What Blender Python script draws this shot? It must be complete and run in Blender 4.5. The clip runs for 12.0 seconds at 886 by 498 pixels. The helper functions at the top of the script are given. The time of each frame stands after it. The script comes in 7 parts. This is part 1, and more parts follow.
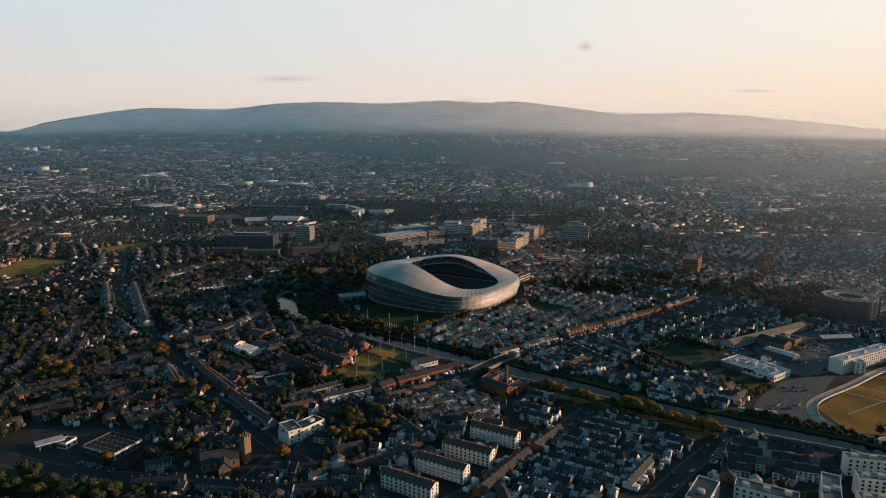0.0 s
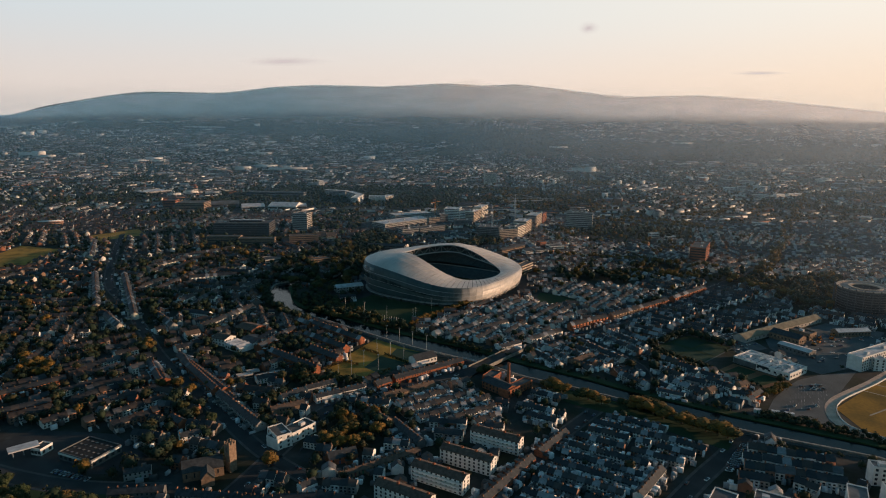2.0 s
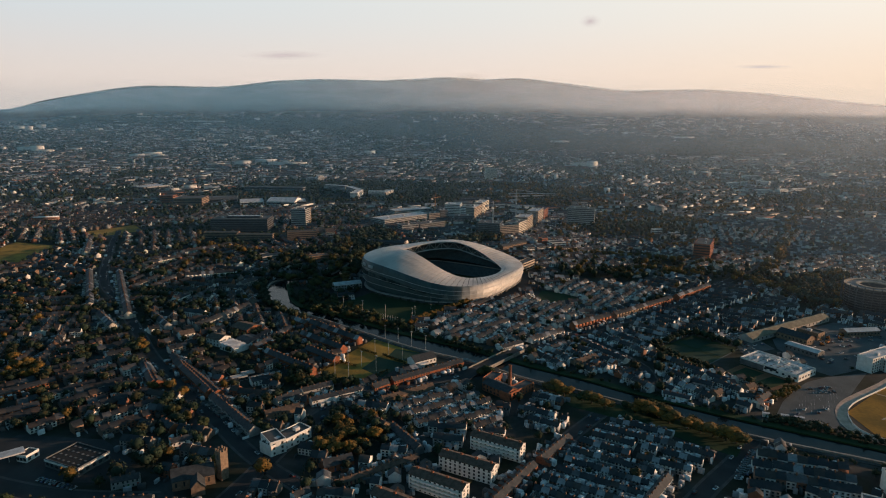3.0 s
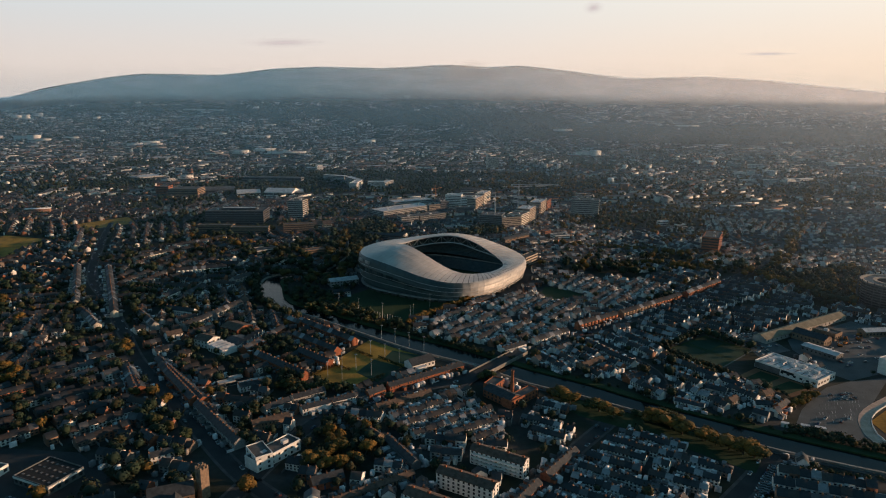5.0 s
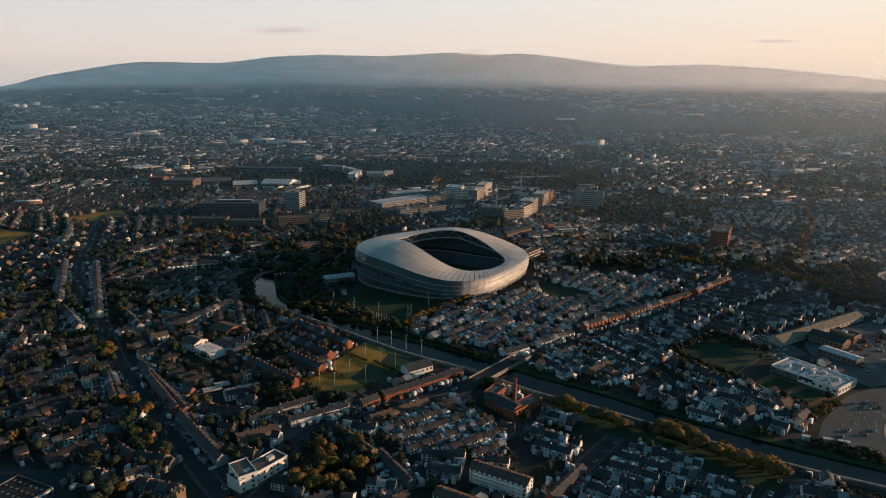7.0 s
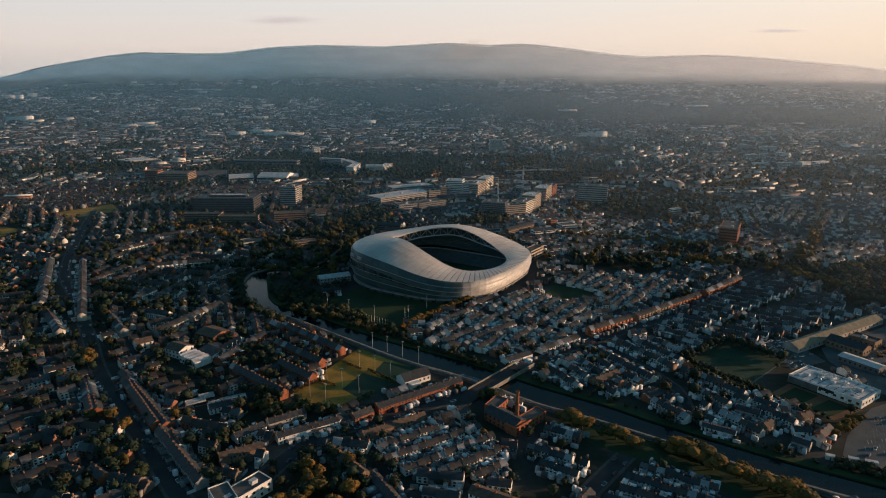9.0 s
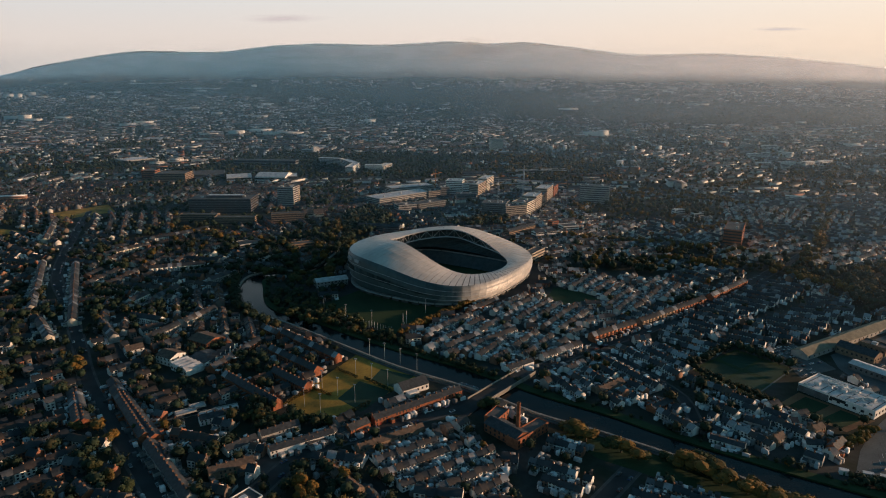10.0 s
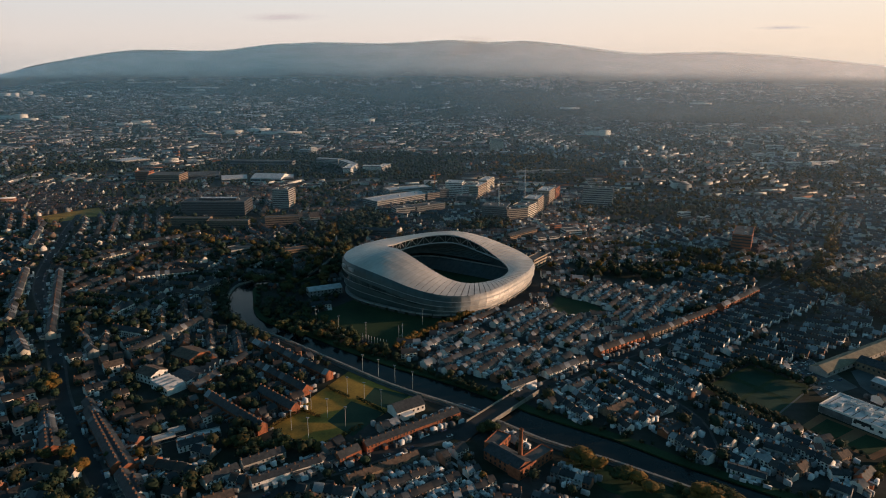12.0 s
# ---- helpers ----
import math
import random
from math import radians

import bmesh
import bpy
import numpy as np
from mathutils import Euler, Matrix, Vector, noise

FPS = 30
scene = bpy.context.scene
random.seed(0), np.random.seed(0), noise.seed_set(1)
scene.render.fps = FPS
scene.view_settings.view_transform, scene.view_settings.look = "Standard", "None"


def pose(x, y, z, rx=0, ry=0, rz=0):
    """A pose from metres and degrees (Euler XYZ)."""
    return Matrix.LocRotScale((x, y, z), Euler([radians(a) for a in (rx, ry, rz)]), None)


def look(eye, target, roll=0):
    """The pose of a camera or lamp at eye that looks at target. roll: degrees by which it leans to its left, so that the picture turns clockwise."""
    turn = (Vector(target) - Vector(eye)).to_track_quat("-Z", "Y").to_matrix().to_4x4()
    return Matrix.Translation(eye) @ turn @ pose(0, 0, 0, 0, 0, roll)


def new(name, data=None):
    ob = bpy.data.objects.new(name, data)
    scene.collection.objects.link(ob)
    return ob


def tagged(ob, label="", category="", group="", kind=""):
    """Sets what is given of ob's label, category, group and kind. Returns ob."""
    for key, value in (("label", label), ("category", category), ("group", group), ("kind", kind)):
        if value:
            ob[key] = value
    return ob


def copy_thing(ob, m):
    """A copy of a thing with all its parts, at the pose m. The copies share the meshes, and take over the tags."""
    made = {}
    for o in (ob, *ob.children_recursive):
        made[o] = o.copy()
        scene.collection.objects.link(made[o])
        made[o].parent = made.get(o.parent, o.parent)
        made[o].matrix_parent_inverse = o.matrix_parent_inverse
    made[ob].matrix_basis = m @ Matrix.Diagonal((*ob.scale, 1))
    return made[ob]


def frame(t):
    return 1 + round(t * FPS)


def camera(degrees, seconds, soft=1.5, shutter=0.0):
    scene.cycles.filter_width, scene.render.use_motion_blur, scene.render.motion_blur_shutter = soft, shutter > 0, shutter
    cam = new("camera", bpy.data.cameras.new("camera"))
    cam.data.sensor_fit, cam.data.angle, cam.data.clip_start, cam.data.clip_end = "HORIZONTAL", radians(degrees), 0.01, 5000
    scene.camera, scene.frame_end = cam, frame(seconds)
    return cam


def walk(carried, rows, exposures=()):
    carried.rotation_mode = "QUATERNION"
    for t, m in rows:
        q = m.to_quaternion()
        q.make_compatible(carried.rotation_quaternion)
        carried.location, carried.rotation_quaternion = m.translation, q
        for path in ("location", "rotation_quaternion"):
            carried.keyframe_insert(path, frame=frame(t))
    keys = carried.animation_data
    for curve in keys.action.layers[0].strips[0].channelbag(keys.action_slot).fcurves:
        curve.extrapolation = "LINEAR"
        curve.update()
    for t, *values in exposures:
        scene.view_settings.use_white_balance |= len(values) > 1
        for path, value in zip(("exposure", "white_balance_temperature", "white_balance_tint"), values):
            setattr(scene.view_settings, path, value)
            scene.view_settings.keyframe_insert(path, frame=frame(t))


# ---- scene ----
# the drone's way: seconds, x, y, z, turn to the left, tilt, roll
cam = camera(70.0, 12.0, soft=1.05)
PATH = [
    (0.0, 0.23, 4.56, 197.77, 4.277, -9.770, 0.479),
    (0.5, 0.24, 11.61, 198.06, 4.311, -10.255, 0.464),
    (1.0, 0.26, 18.67, 198.36, 4.346, -10.650, 0.449),
    (1.5, 0.27, 25.75, 198.65, 4.383, -10.939, 0.435),
    (2.0, 0.28, 32.83, 198.95, 4.420, -11.215, 0.421),
    (2.5, 0.28, 39.93, 199.25, 4.457, -11.492, 0.408),
    (3.0, 0.28, 47.03, 199.54, 4.495, -11.732, 0.395),
    (5.0, 0.24, 75.53, 200.74, 4.646, -12.769, 0.348),
    (5.5, 0.22, 82.67, 201.04, 4.683, -13.004, 0.337),
    (6.0, 0.20, 89.82, 201.34, 4.718, -13.286, 0.327),
    (6.5, 0.17, 96.97, 201.64, 4.752, -13.514, 0.318),
    (7.0, 0.14, 104.13, 201.94, 4.785, -13.770, 0.308),
    (9.0, -0.01, 132.82, 203.16, 4.899, -14.572, 0.276),
    (9.5, -0.06, 140.00, 203.46, 4.921, -14.651, 0.269),
    (10.0, -0.11, 147.18, 203.77, 4.941, -14.692, 0.263),
    (10.5, -0.16, 154.37, 204.08, 4.959, -14.723, 0.257),
    (11.0, -0.22, 161.56, 204.38, 4.973, -14.757, 0.251),
    (11.5, -0.28, 168.75, 204.69, 4.983, -14.763, 0.246),
    (12.0, -0.35, 175.95, 205.00, 4.991, -14.802, 0.241),
]
walk(cam, [(t, pose(x, y, z, 0, 0, turn) @ pose(0, 0, 0, 90 + tilt, 0, 0) @ pose(0, 0, 0, 0, 0, roll)) for t, x, y, z, turn, tilt, roll in PATH])

# ---- sky and sun: low evening sun from the west, hazy bright horizon ----
SUN_WAY = Vector((0.97, 0.22, 0.0)).normalized()
SUN_UP = 7.8
world = bpy.data.worlds.new("sky")
scene.world = world
world.use_nodes = True
wn, wl = world.node_tree.nodes, world.node_tree.links
sky = wn.new("ShaderNodeTexSky")
sky.sky_type = "NISHITA"
sky.sun_disc = False
sky.sun_elevation = radians(SUN_UP)
sky.sun_rotation = math.atan2(SUN_WAY.x, SUN_WAY.y)
sky.altitude = 100
sky.air_density, sky.dust_density, sky.ozone_density = 1.0, 1.0, 2.0
scaled = wn.new("ShaderNodeMix")
scaled.data_type, scaled.blend_type = "RGBA", "MULTIPLY"
scaled.inputs["Factor"].default_value = 1.0
scaled.inputs["B"].default_value = (0.067, 0.124, 0.12, 1)
wl.new(sky.outputs[0], scaled.inputs["A"])
coords = wn.new("ShaderNodeTexCoord")
split = wn.new("ShaderNodeSeparateXYZ")
wl.new(coords.outputs["Generated"], split.inputs[0])


def sky_ramp(value, lo, hi, stops):
    fit = wn.new("ShaderNodeMapRange")
    fit.inputs["From Min"].default_value, fit.inputs["From Max"].default_value = lo, hi
    wl.new(value, fit.inputs["Value"])
    ramp = wn.new("ShaderNodeValToRGB")
    els = ramp.color_ramp.elements
    while len(els) < len(stops):
        els.new(0.5)
    for e, (p, c) in zip(els, stops):
        e.position, e.color = p, (*c, 1)
    wl.new(fit.outputs[0], ramp.inputs[0])
    return ramp.outputs["Color"]


# haze by bearing: east (0) to the sun's side (1), low on the horizon and higher up
low = sky_ramp(split.outputs["X"], -1, 1, [(0.0, (0.62, 0.5, 0.45)), (0.2, (0.78, 0.68, 0.62)), (0.5, (0.89, 0.735, 0.635)), (0.75, (0.98, 0.765, 0.59)), (1.0, (0.85, 0.62, 0.38))])
high = sky_ramp(split.outputs["X"], -1, 1, [(0.0, (0.5, 0.55, 0.58)), (0.2, (0.66, 0.72, 0.75)), (0.5, (0.8, 0.8, 0.77)), (0.75, (0.95, 0.88, 0.78)), (1.0, (0.8, 0.74, 0.64))])
band = wn.new("ShaderNodeMapRange")
band.inputs["From Min"].default_value, band.inputs["From Max"].default_value = 0.03, 0.17
band.interpolation_type = "SMOOTHSTEP"
wl.new(split.outputs["Z"], band.inputs["Value"])
haze = wn.new("ShaderNodeMix")
haze.data_type = "RGBA"
wl.new(band.outputs[0], haze.inputs["Factor"])
wl.new(low, haze.inputs["A"])
wl.new(high, haze.inputs["B"])
# behind the drone, away from the glow, the horizon is dusky blue
dusk = wn.new("ShaderNodeMapRange")
dusk.inputs["From Min"].default_value, dusk.inputs["From Max"].default_value = 0.55, -0.15
dusk.interpolation_type = "SMOOTHSTEP"
wl.new(split.outputs["Y"], dusk.inputs["Value"])
round_sky = wn.new("ShaderNodeMix")
round_sky.data_type = "RGBA"
wl.new(dusk.outputs[0], round_sky.inputs["Factor"])
wl.new(haze.outputs["Result"], round_sky.inputs["A"])
round_sky.inputs["B"].default_value = (0.175, 0.285, 0.285, 1)
clear = wn.new("ShaderNodeMapRange")
clear.inputs["From Min"].default_value, clear.inputs["From Max"].default_value = 0.2, 0.38
clear.interpolation_type = "SMOOTHSTEP"
wl.new(split.outputs["Z"], clear.inputs["Value"])
dome = wn.new("ShaderNodeMix")
dome.data_type = "RGBA"
wl.new(clear.outputs[0], dome.inputs["Factor"])
wl.new(round_sky.outputs["Result"], dome.inputs["A"])
wl.new(scaled.outputs["Result"], dome.inputs["B"])
wl.new(dome.outputs["Result"], wn["Background"].inputs["Color"])
wn["Background"].inputs["Strength"].default_value = 1.0

sun = new("sun", bpy.data.lights.new("sun", "SUN"))
sun.data.energy = 5.0
sun.data.angle = radians(0.6)
sun.data.color = (1.0, 0.61, 0.37)
sun_from = Vector((SUN_WAY.x * math.cos(radians(SUN_UP)), SUN_WAY.y * math.cos(radians(SUN_UP)), math.sin(radians(SUN_UP))))
sun.matrix_world = look(tuple(sun_from * 900), (0, 0, 0))
scene.view_settings.exposure = 0.0
# sheets standing in for haze over the plain: distance, thickness, share of its height where it thins out upwards,
# height (0: up to the ridge), turn to the sun, eastern end, share where it thins out downwards
HAZE_SHEETS = ((640, 0.07, 0.5, 280, 0.5, 0.2, 0.3), (900, 0.05, 0.5, 300, 0.5, -1, 0.3), (1500, 0.075, 0.5, 330, 0.5, -1, 0.3), (2250, 0.12, 0.55, 360, 0.45, -1, 0.3), (2900, 0.13, 0.6, 400, 0.42, -1, 0.3), (3450, 0.2, 0.94, 0, 0.42, -1, 0.6), (3980, 0.76, 0.975, 0, 0.46, -1, 0.45))


# ---- materials ----
def material(name, colours, scale=1.0, rough=0.85, vary="noise", bump=0.0, metal=0.0, grain=0.25, fine=6.0, spec=0.3):
    """Procedural surface: colours are mixed by noise, by object or by island; a finer grain lies over it."""
    m = bpy.data.materials.new(name)
    m.use_nodes = True
    n, l = m.node_tree.nodes, m.node_tree.links
    b = n["Principled BSDF"]
    b.inputs["Roughness"].default_value = rough
    b.inputs["Metallic"].default_value = metal
    b.inputs["Specular IOR Level"].default_value = spec
    geo = n.new("ShaderNodeNewGeometry")
    big = n.new("ShaderNodeTexNoise")
    big.inputs["Scale"].default_value = scale
    big.inputs["Detail"].default_value = 5
    l.new(geo.outputs["Position"], big.inputs["Vector"])
    ramp = n.new("ShaderNodeValToRGB")
    ramp.color_ramp.interpolation = "CONSTANT" if vary in ("object", "island") else "LINEAR"
    els = ramp.color_ramp.elements
    while len(els) < len(colours):
        els.new(0.5)
    k = len(colours)
    for i, c in enumerate(colours):
        els[i].position = (i / k) if vary in ("object", "island") else 0.3 + 0.4 * i / max(1, k - 1)
        els[i].color = (*c, 1)
    if vary == "object":
        info = n.new("ShaderNodeObjectInfo")
        l.new(info.outputs["Random"], ramp.inputs[0])
    elif vary == "island":
        l.new(geo.outputs["Random Per Island"], ramp.inputs[0])
    else:
        l.new(big.outputs["Fac"], ramp.inputs[0])
    small = n.new("ShaderNodeTexNoise")
    small.inputs["Scale"].default_value = scale * fine
    small.inputs["Detail"].default_value = 4
    l.new(geo.outputs["Position"], small.inputs["Vector"])
    both = n.new("ShaderNodeMath")
    both.operation = "ADD"
    l.new(small.outputs["Fac"], both.inputs[0])
    l.new(big.outputs["Fac"], both.inputs[1])
    tone = n.new("ShaderNodeMapRange")
    tone.inputs["From Min"].default_value, tone.inputs["From Max"].default_value = 0.6, 1.4
    tone.inputs["To Min"].default_value, tone.inputs["To Max"].default_value = 1 - grain, 1 + grain
    l.new(both.outputs[0], tone.inputs["Value"])
    mul = n.new("ShaderNodeMix")
    mul.data_type, mul.blend_type = "RGBA", "MULTIPLY"
    mul.inputs["Factor"].default_value = 1.0
    l.new(ramp.outputs["Color"], mul.inputs["A"])
    l.new(tone.outputs["Result"], mul.inputs["B"])
    l.new(mul.outputs["Result"], b.inputs["Base Color"])
    if bump:
        bp = n.new("ShaderNodeBump")
        bp.inputs["Strength"].default_value = bump
        bp.inputs["Distance"].default_value = 0.1
        l.new(small.outputs["Fac"], bp.inputs["Height"])
        l.new(bp.outputs["Normal"], b.inputs["Normal"])
    return m


M_GROUND = material("ground_mix", [(0.014, 0.023, 0.01), (0.022, 0.028, 0.017), (0.034, 0.037, 0.035), (0.055, 0.057, 0.057)], 0.03, 0.95, fine=9, grain=0.4)
M_ASPHALT = material("asphalt", [(0.027, 0.031, 0.034), (0.042, 0.046, 0.049)], 0.08, 0.9, fine=20)
M_PAVING = material("paving", [(0.07, 0.07, 0.068), (0.1, 0.098, 0.095)], 0.15, 0.9)
M_GRASS = material("grass", [(0.011, 0.038, 0.014), (0.018, 0.046, 0.017), (0.028, 0.05, 0.018)], 0.03, 0.95, fine=22, grain=0.35)
# grass with the golden evening sun painted into its colour
M_GRASS_SUNLIT = material("sunlit_grass", [(0.13, 0.105, 0.022), (0.3, 0.18, 0.033), (0.38, 0.22, 0.04)], 0.05, 0.95, fine=14, grain=0.35)
M_TURF = material("court_turf", [(0.013, 0.044, 0.026), (0.02, 0.054, 0.032)], 0.05, 0.9, fine=12)
M_WATER = material("river_water", [(0.008, 0.012, 0.014), (0.013, 0.017, 0.018)], 0.05, 0.14, spec=0.13, bump=0.06, fine=18)
M_STONE = material("stone", [(0.2, 0.19, 0.17), (0.3, 0.28, 0.25)], 0.4, 0.9, bump=0.3)
M_CONCRETE = material("concrete", [(0.3, 0.3, 0.29), (0.38, 0.37, 0.35)], 0.2, 0.85)
M_WHITE = material("white_render", [(0.68, 0.67, 0.64), (0.78, 0.77, 0.74)], 0.3, 0.8, grain=0.15)
M_CREAM = material("cream_render", [(0.55, 0.5, 0.42), (0.62, 0.58, 0.5)], 0.3, 0.8, grain=0.15)
M_BRICK = material("red_brick", [(0.24, 0.085, 0.046), (0.34, 0.125, 0.066)], 0.6, 0.9, grain=0.3)
M_BROWN = material("brown_brick", [(0.2, 0.14, 0.1), (0.28, 0.2, 0.14)], 0.6, 0.9, grain=0.3)
M_SLATE = material("slate", [(0.034, 0.04, 0.046), (0.055, 0.062, 0.068)], 0.5, 0.65, grain=0.35, bump=0.2)
M_TILE = material("brown_roof_tile", [(0.085, 0.065, 0.052), (0.13, 0.094, 0.074)], 0.5, 0.85, grain=0.35, bump=0.2)
M_FLATROOF = material("felt_roof", [(0.06, 0.062, 0.064), (0.115, 0.115, 0.112)], 0.12, 0.9, grain=0.3)
M_METAL = material("painted_steel", [(0.45, 0.46, 0.47), (0.52, 0.53, 0.54)], 0.5, 0.45, metal=0.3, grain=0.1)
M_DARK = material("dark_metal", [(0.06, 0.065, 0.07), (0.09, 0.09, 0.095)], 0.5, 0.5)
M_GLASS = material("window_glass", [(0.03, 0.035, 0.04), (0.06, 0.065, 0.07)], 0.7, 0.12, spec=0.6)
M_DOOR = material("door_paint", [(0.25, 0.05, 0.04), (0.05, 0.09, 0.2), (0.06, 0.16, 0.09), (0.3, 0.3, 0.28)], 1, 0.5, vary="object")
M_BARK = material("bark", [(0.07, 0.055, 0.04), (0.12, 0.095, 0.07)], 2, 0.95)
M_LEAF = material("leaves", [(0.026, 0.04, 0.014), (0.036, 0.048, 0.018), (0.055, 0.054, 0.018), (0.095, 0.064, 0.018)], 0.3, 0.9, vary="object", grain=0.4)
M_LEAF_FAR = material("leaves_mass", [(0.015, 0.03, 0.017), (0.019, 0.036, 0.02), (0.025, 0.041, 0.022), (0.045, 0.042, 0.018), (0.018, 0.035, 0.022)], 0.012, 0.9, vary="island", grain=0.45)
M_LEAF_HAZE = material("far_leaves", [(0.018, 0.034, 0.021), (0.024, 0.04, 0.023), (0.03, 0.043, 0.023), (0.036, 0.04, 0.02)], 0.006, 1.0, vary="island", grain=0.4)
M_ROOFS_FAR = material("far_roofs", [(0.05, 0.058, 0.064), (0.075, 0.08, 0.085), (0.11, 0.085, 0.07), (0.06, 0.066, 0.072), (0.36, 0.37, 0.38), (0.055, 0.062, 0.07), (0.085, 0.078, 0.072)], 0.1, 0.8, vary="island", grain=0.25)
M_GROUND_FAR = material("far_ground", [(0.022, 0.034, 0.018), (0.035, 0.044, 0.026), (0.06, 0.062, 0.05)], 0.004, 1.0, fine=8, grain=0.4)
M_WALLS = material("house_walls", [(0.24, 0.12, 0.08), (0.74, 0.71, 0.67), (0.72, 0.7, 0.67), (0.34, 0.32, 0.3), (0.3, 0.17, 0.12), (0.62, 0.58, 0.53), (0.7, 0.67, 0.62), (0.76, 0.74, 0.7), (0.78, 0.77, 0.75)], 0.4, 0.9, vary="island", grain=0.2)
M_LEAF_MID = material("suburban_leaves", [(0.018, 0.034, 0.021), (0.024, 0.04, 0.023), (0.03, 0.043, 0.023), (0.042, 0.042, 0.02), (0.02, 0.036, 0.024)], 0.01, 0.95, vary="island", grain=0.4)
M_WALLS_FAR = material("far_walls", [(0.24, 0.15, 0.12), (0.3, 0.29, 0.28), (0.74, 0.72, 0.7), (0.42, 0.4, 0.38), (0.24, 0.18, 0.15), (0.66, 0.62, 0.58), (0.26, 0.24, 0.22), (0.78, 0.77, 0.75)], 0.1, 0.95, vary="island", grain=0.2)
M_ROOFS = material("house_roofs", [(0.038, 0.044, 0.05), (0.055, 0.06, 0.064), (0.075, 0.066, 0.06), (0.042, 0.048, 0.053), (0.3, 0.305, 0.31), (0.07, 0.062, 0.056), (0.036, 0.042, 0.047), (0.12, 0.125, 0.13), (0.048, 0.054, 0.058)], 0.5, 0.7, vary="island", grain=0.3)
M_SHEDS = material("flat_roofs", [(0.2, 0.205, 0.21), (0.1, 0.105, 0.11), (0.66, 0.67, 0.68), (0.07, 0.07, 0.07), (0.42, 0.43, 0.44), (0.78, 0.78, 0.77), (0.09, 0.09, 0.09), (0.3, 0.31, 0.32)], 0.3, 0.8, vary="island", grain=0.25)
M_HILL = material("far_hills", [(0.02, 0.03, 0.016), (0.045, 0.05, 0.03), (0.075, 0.07, 0.042), (0.11, 0.095, 0.06)], 0.0035, 1.0, fine=7, grain=0.4)
M_FARMLAND = material("hill_farmland", [(0.03, 0.045, 0.022), (0.06, 0.07, 0.035), (0.035, 0.05, 0.026), (0.1, 0.09, 0.055)], 0.008, 1.0, fine=8, grain=0.4)
# orange evening sun on foliage, put into the leaf colour
M_LEAF_SUNLIT = material("sunlit_leaves", [(0.1, 0.066, 0.017), (0.13, 0.076, 0.017), (0.065, 0.058, 0.02), (0.16, 0.085, 0.016)], 0.05, 0.9, vary="island", grain=0.45)
M_LOT = material("worn_grey_asphalt", [(0.085, 0.097, 0.1), (0.115, 0.126, 0.128)], 0.06, 0.9, fine=16)
# track infield: the low sun's orange is mixed into the turf colour
M_INFIELD = material("sunlit_turf", [(0.12, 0.085, 0.014), (0.27, 0.145, 0.018), (0.34, 0.17, 0.02)], 0.022, 0.95, fine=20, grain=0.35)
# walls and roofs for x < -90: shade put in as darker colours
M_WALLS_DIM = material("dimmed_brick_walls", [(0.26, 0.11, 0.07), (0.2, 0.13, 0.09), (0.3, 0.28, 0.26), (0.7, 0.67, 0.62), (0.28, 0.15, 0.1), (0.16, 0.13, 0.11), (0.66, 0.63, 0.59), (0.2, 0.18, 0.16)], 0.4, 0.9, vary="island", grain=0.2)
M_ROOFS_DIM = material("dimmed_slate_roofs", [(0.028, 0.033, 0.038), (0.038, 0.044, 0.048), (0.065, 0.05, 0.042), (0.032, 0.038, 0.043), (0.09, 0.095, 0.1), (0.05, 0.042, 0.038)], 0.5, 0.7, vary="island", grain=0.3)
M_OLIVE = material("weathered_olive_roofing", [(0.17, 0.155, 0.11), (0.22, 0.2, 0.145)], 0.2, 0.8, grain=0.3)
# darker sheds for the same dimmed streets; also rooflights and bay lines
M_FELT = material("dark_felt_roofs", [(0.09, 0.095, 0.1), (0.14, 0.145, 0.15), (0.2, 0.205, 0.21), (0.07, 0.07, 0.07), (0.4, 0.41, 0.42)], 0.3, 0.85, vary="island", grain=0.2)
M_POLY = material("polycarbonate_roof", [(0.46, 0.425, 0.39), (0.58, 0.535, 0.49)], 0.06, 0.38, grain=0.1, spec=0.5)
M_SEAT = material("stadium_seats", [(0.075, 0.105, 0.115), (0.095, 0.125, 0.13)], 0.2, 0.6)
M_CAR = material("car_paint", [(0.75, 0.75, 0.75), (0.05, 0.05, 0.055), (0.3, 0.31, 0.32), (0.12, 0.02, 0.02), (0.04, 0.07, 0.16), (0.5, 0.5, 0.5)], 1, 0.3, vary="object", grain=0.05, spec=0.5)
M_RUST = material("orange_steel", [(0.5, 0.17, 0.04), (0.55, 0.22, 0.06)], 0.5, 0.6)
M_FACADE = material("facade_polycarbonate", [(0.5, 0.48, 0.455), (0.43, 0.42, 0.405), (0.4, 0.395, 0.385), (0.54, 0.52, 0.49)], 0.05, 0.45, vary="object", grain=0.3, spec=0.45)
M_CONCOURSE = material("concourse_glazing", [(0.035, 0.05, 0.055), (0.055, 0.075, 0.08), (0.09, 0.11, 0.11)], 0.3, 0.2, vary="object", grain=0.3, spec=0.6)
M_SAND = material("track_sand", [(0.5, 0.36, 0.28), (0.58, 0.43, 0.34)], 0.2, 0.95)
M_CLAY = material("brown_pitch", [(0.18, 0.085, 0.045), (0.15, 0.1, 0.05)], 0.06, 0.95, fine=12)
M_TAN = material("tan_concrete", [(0.36, 0.3, 0.24), (0.43, 0.36, 0.29)], 0.2, 0.85)
M_CHIMNEY = material("sooty_brick", [(0.15, 0.09, 0.06), (0.26, 0.13, 0.08)], 1, 0.9, grain=0.3)
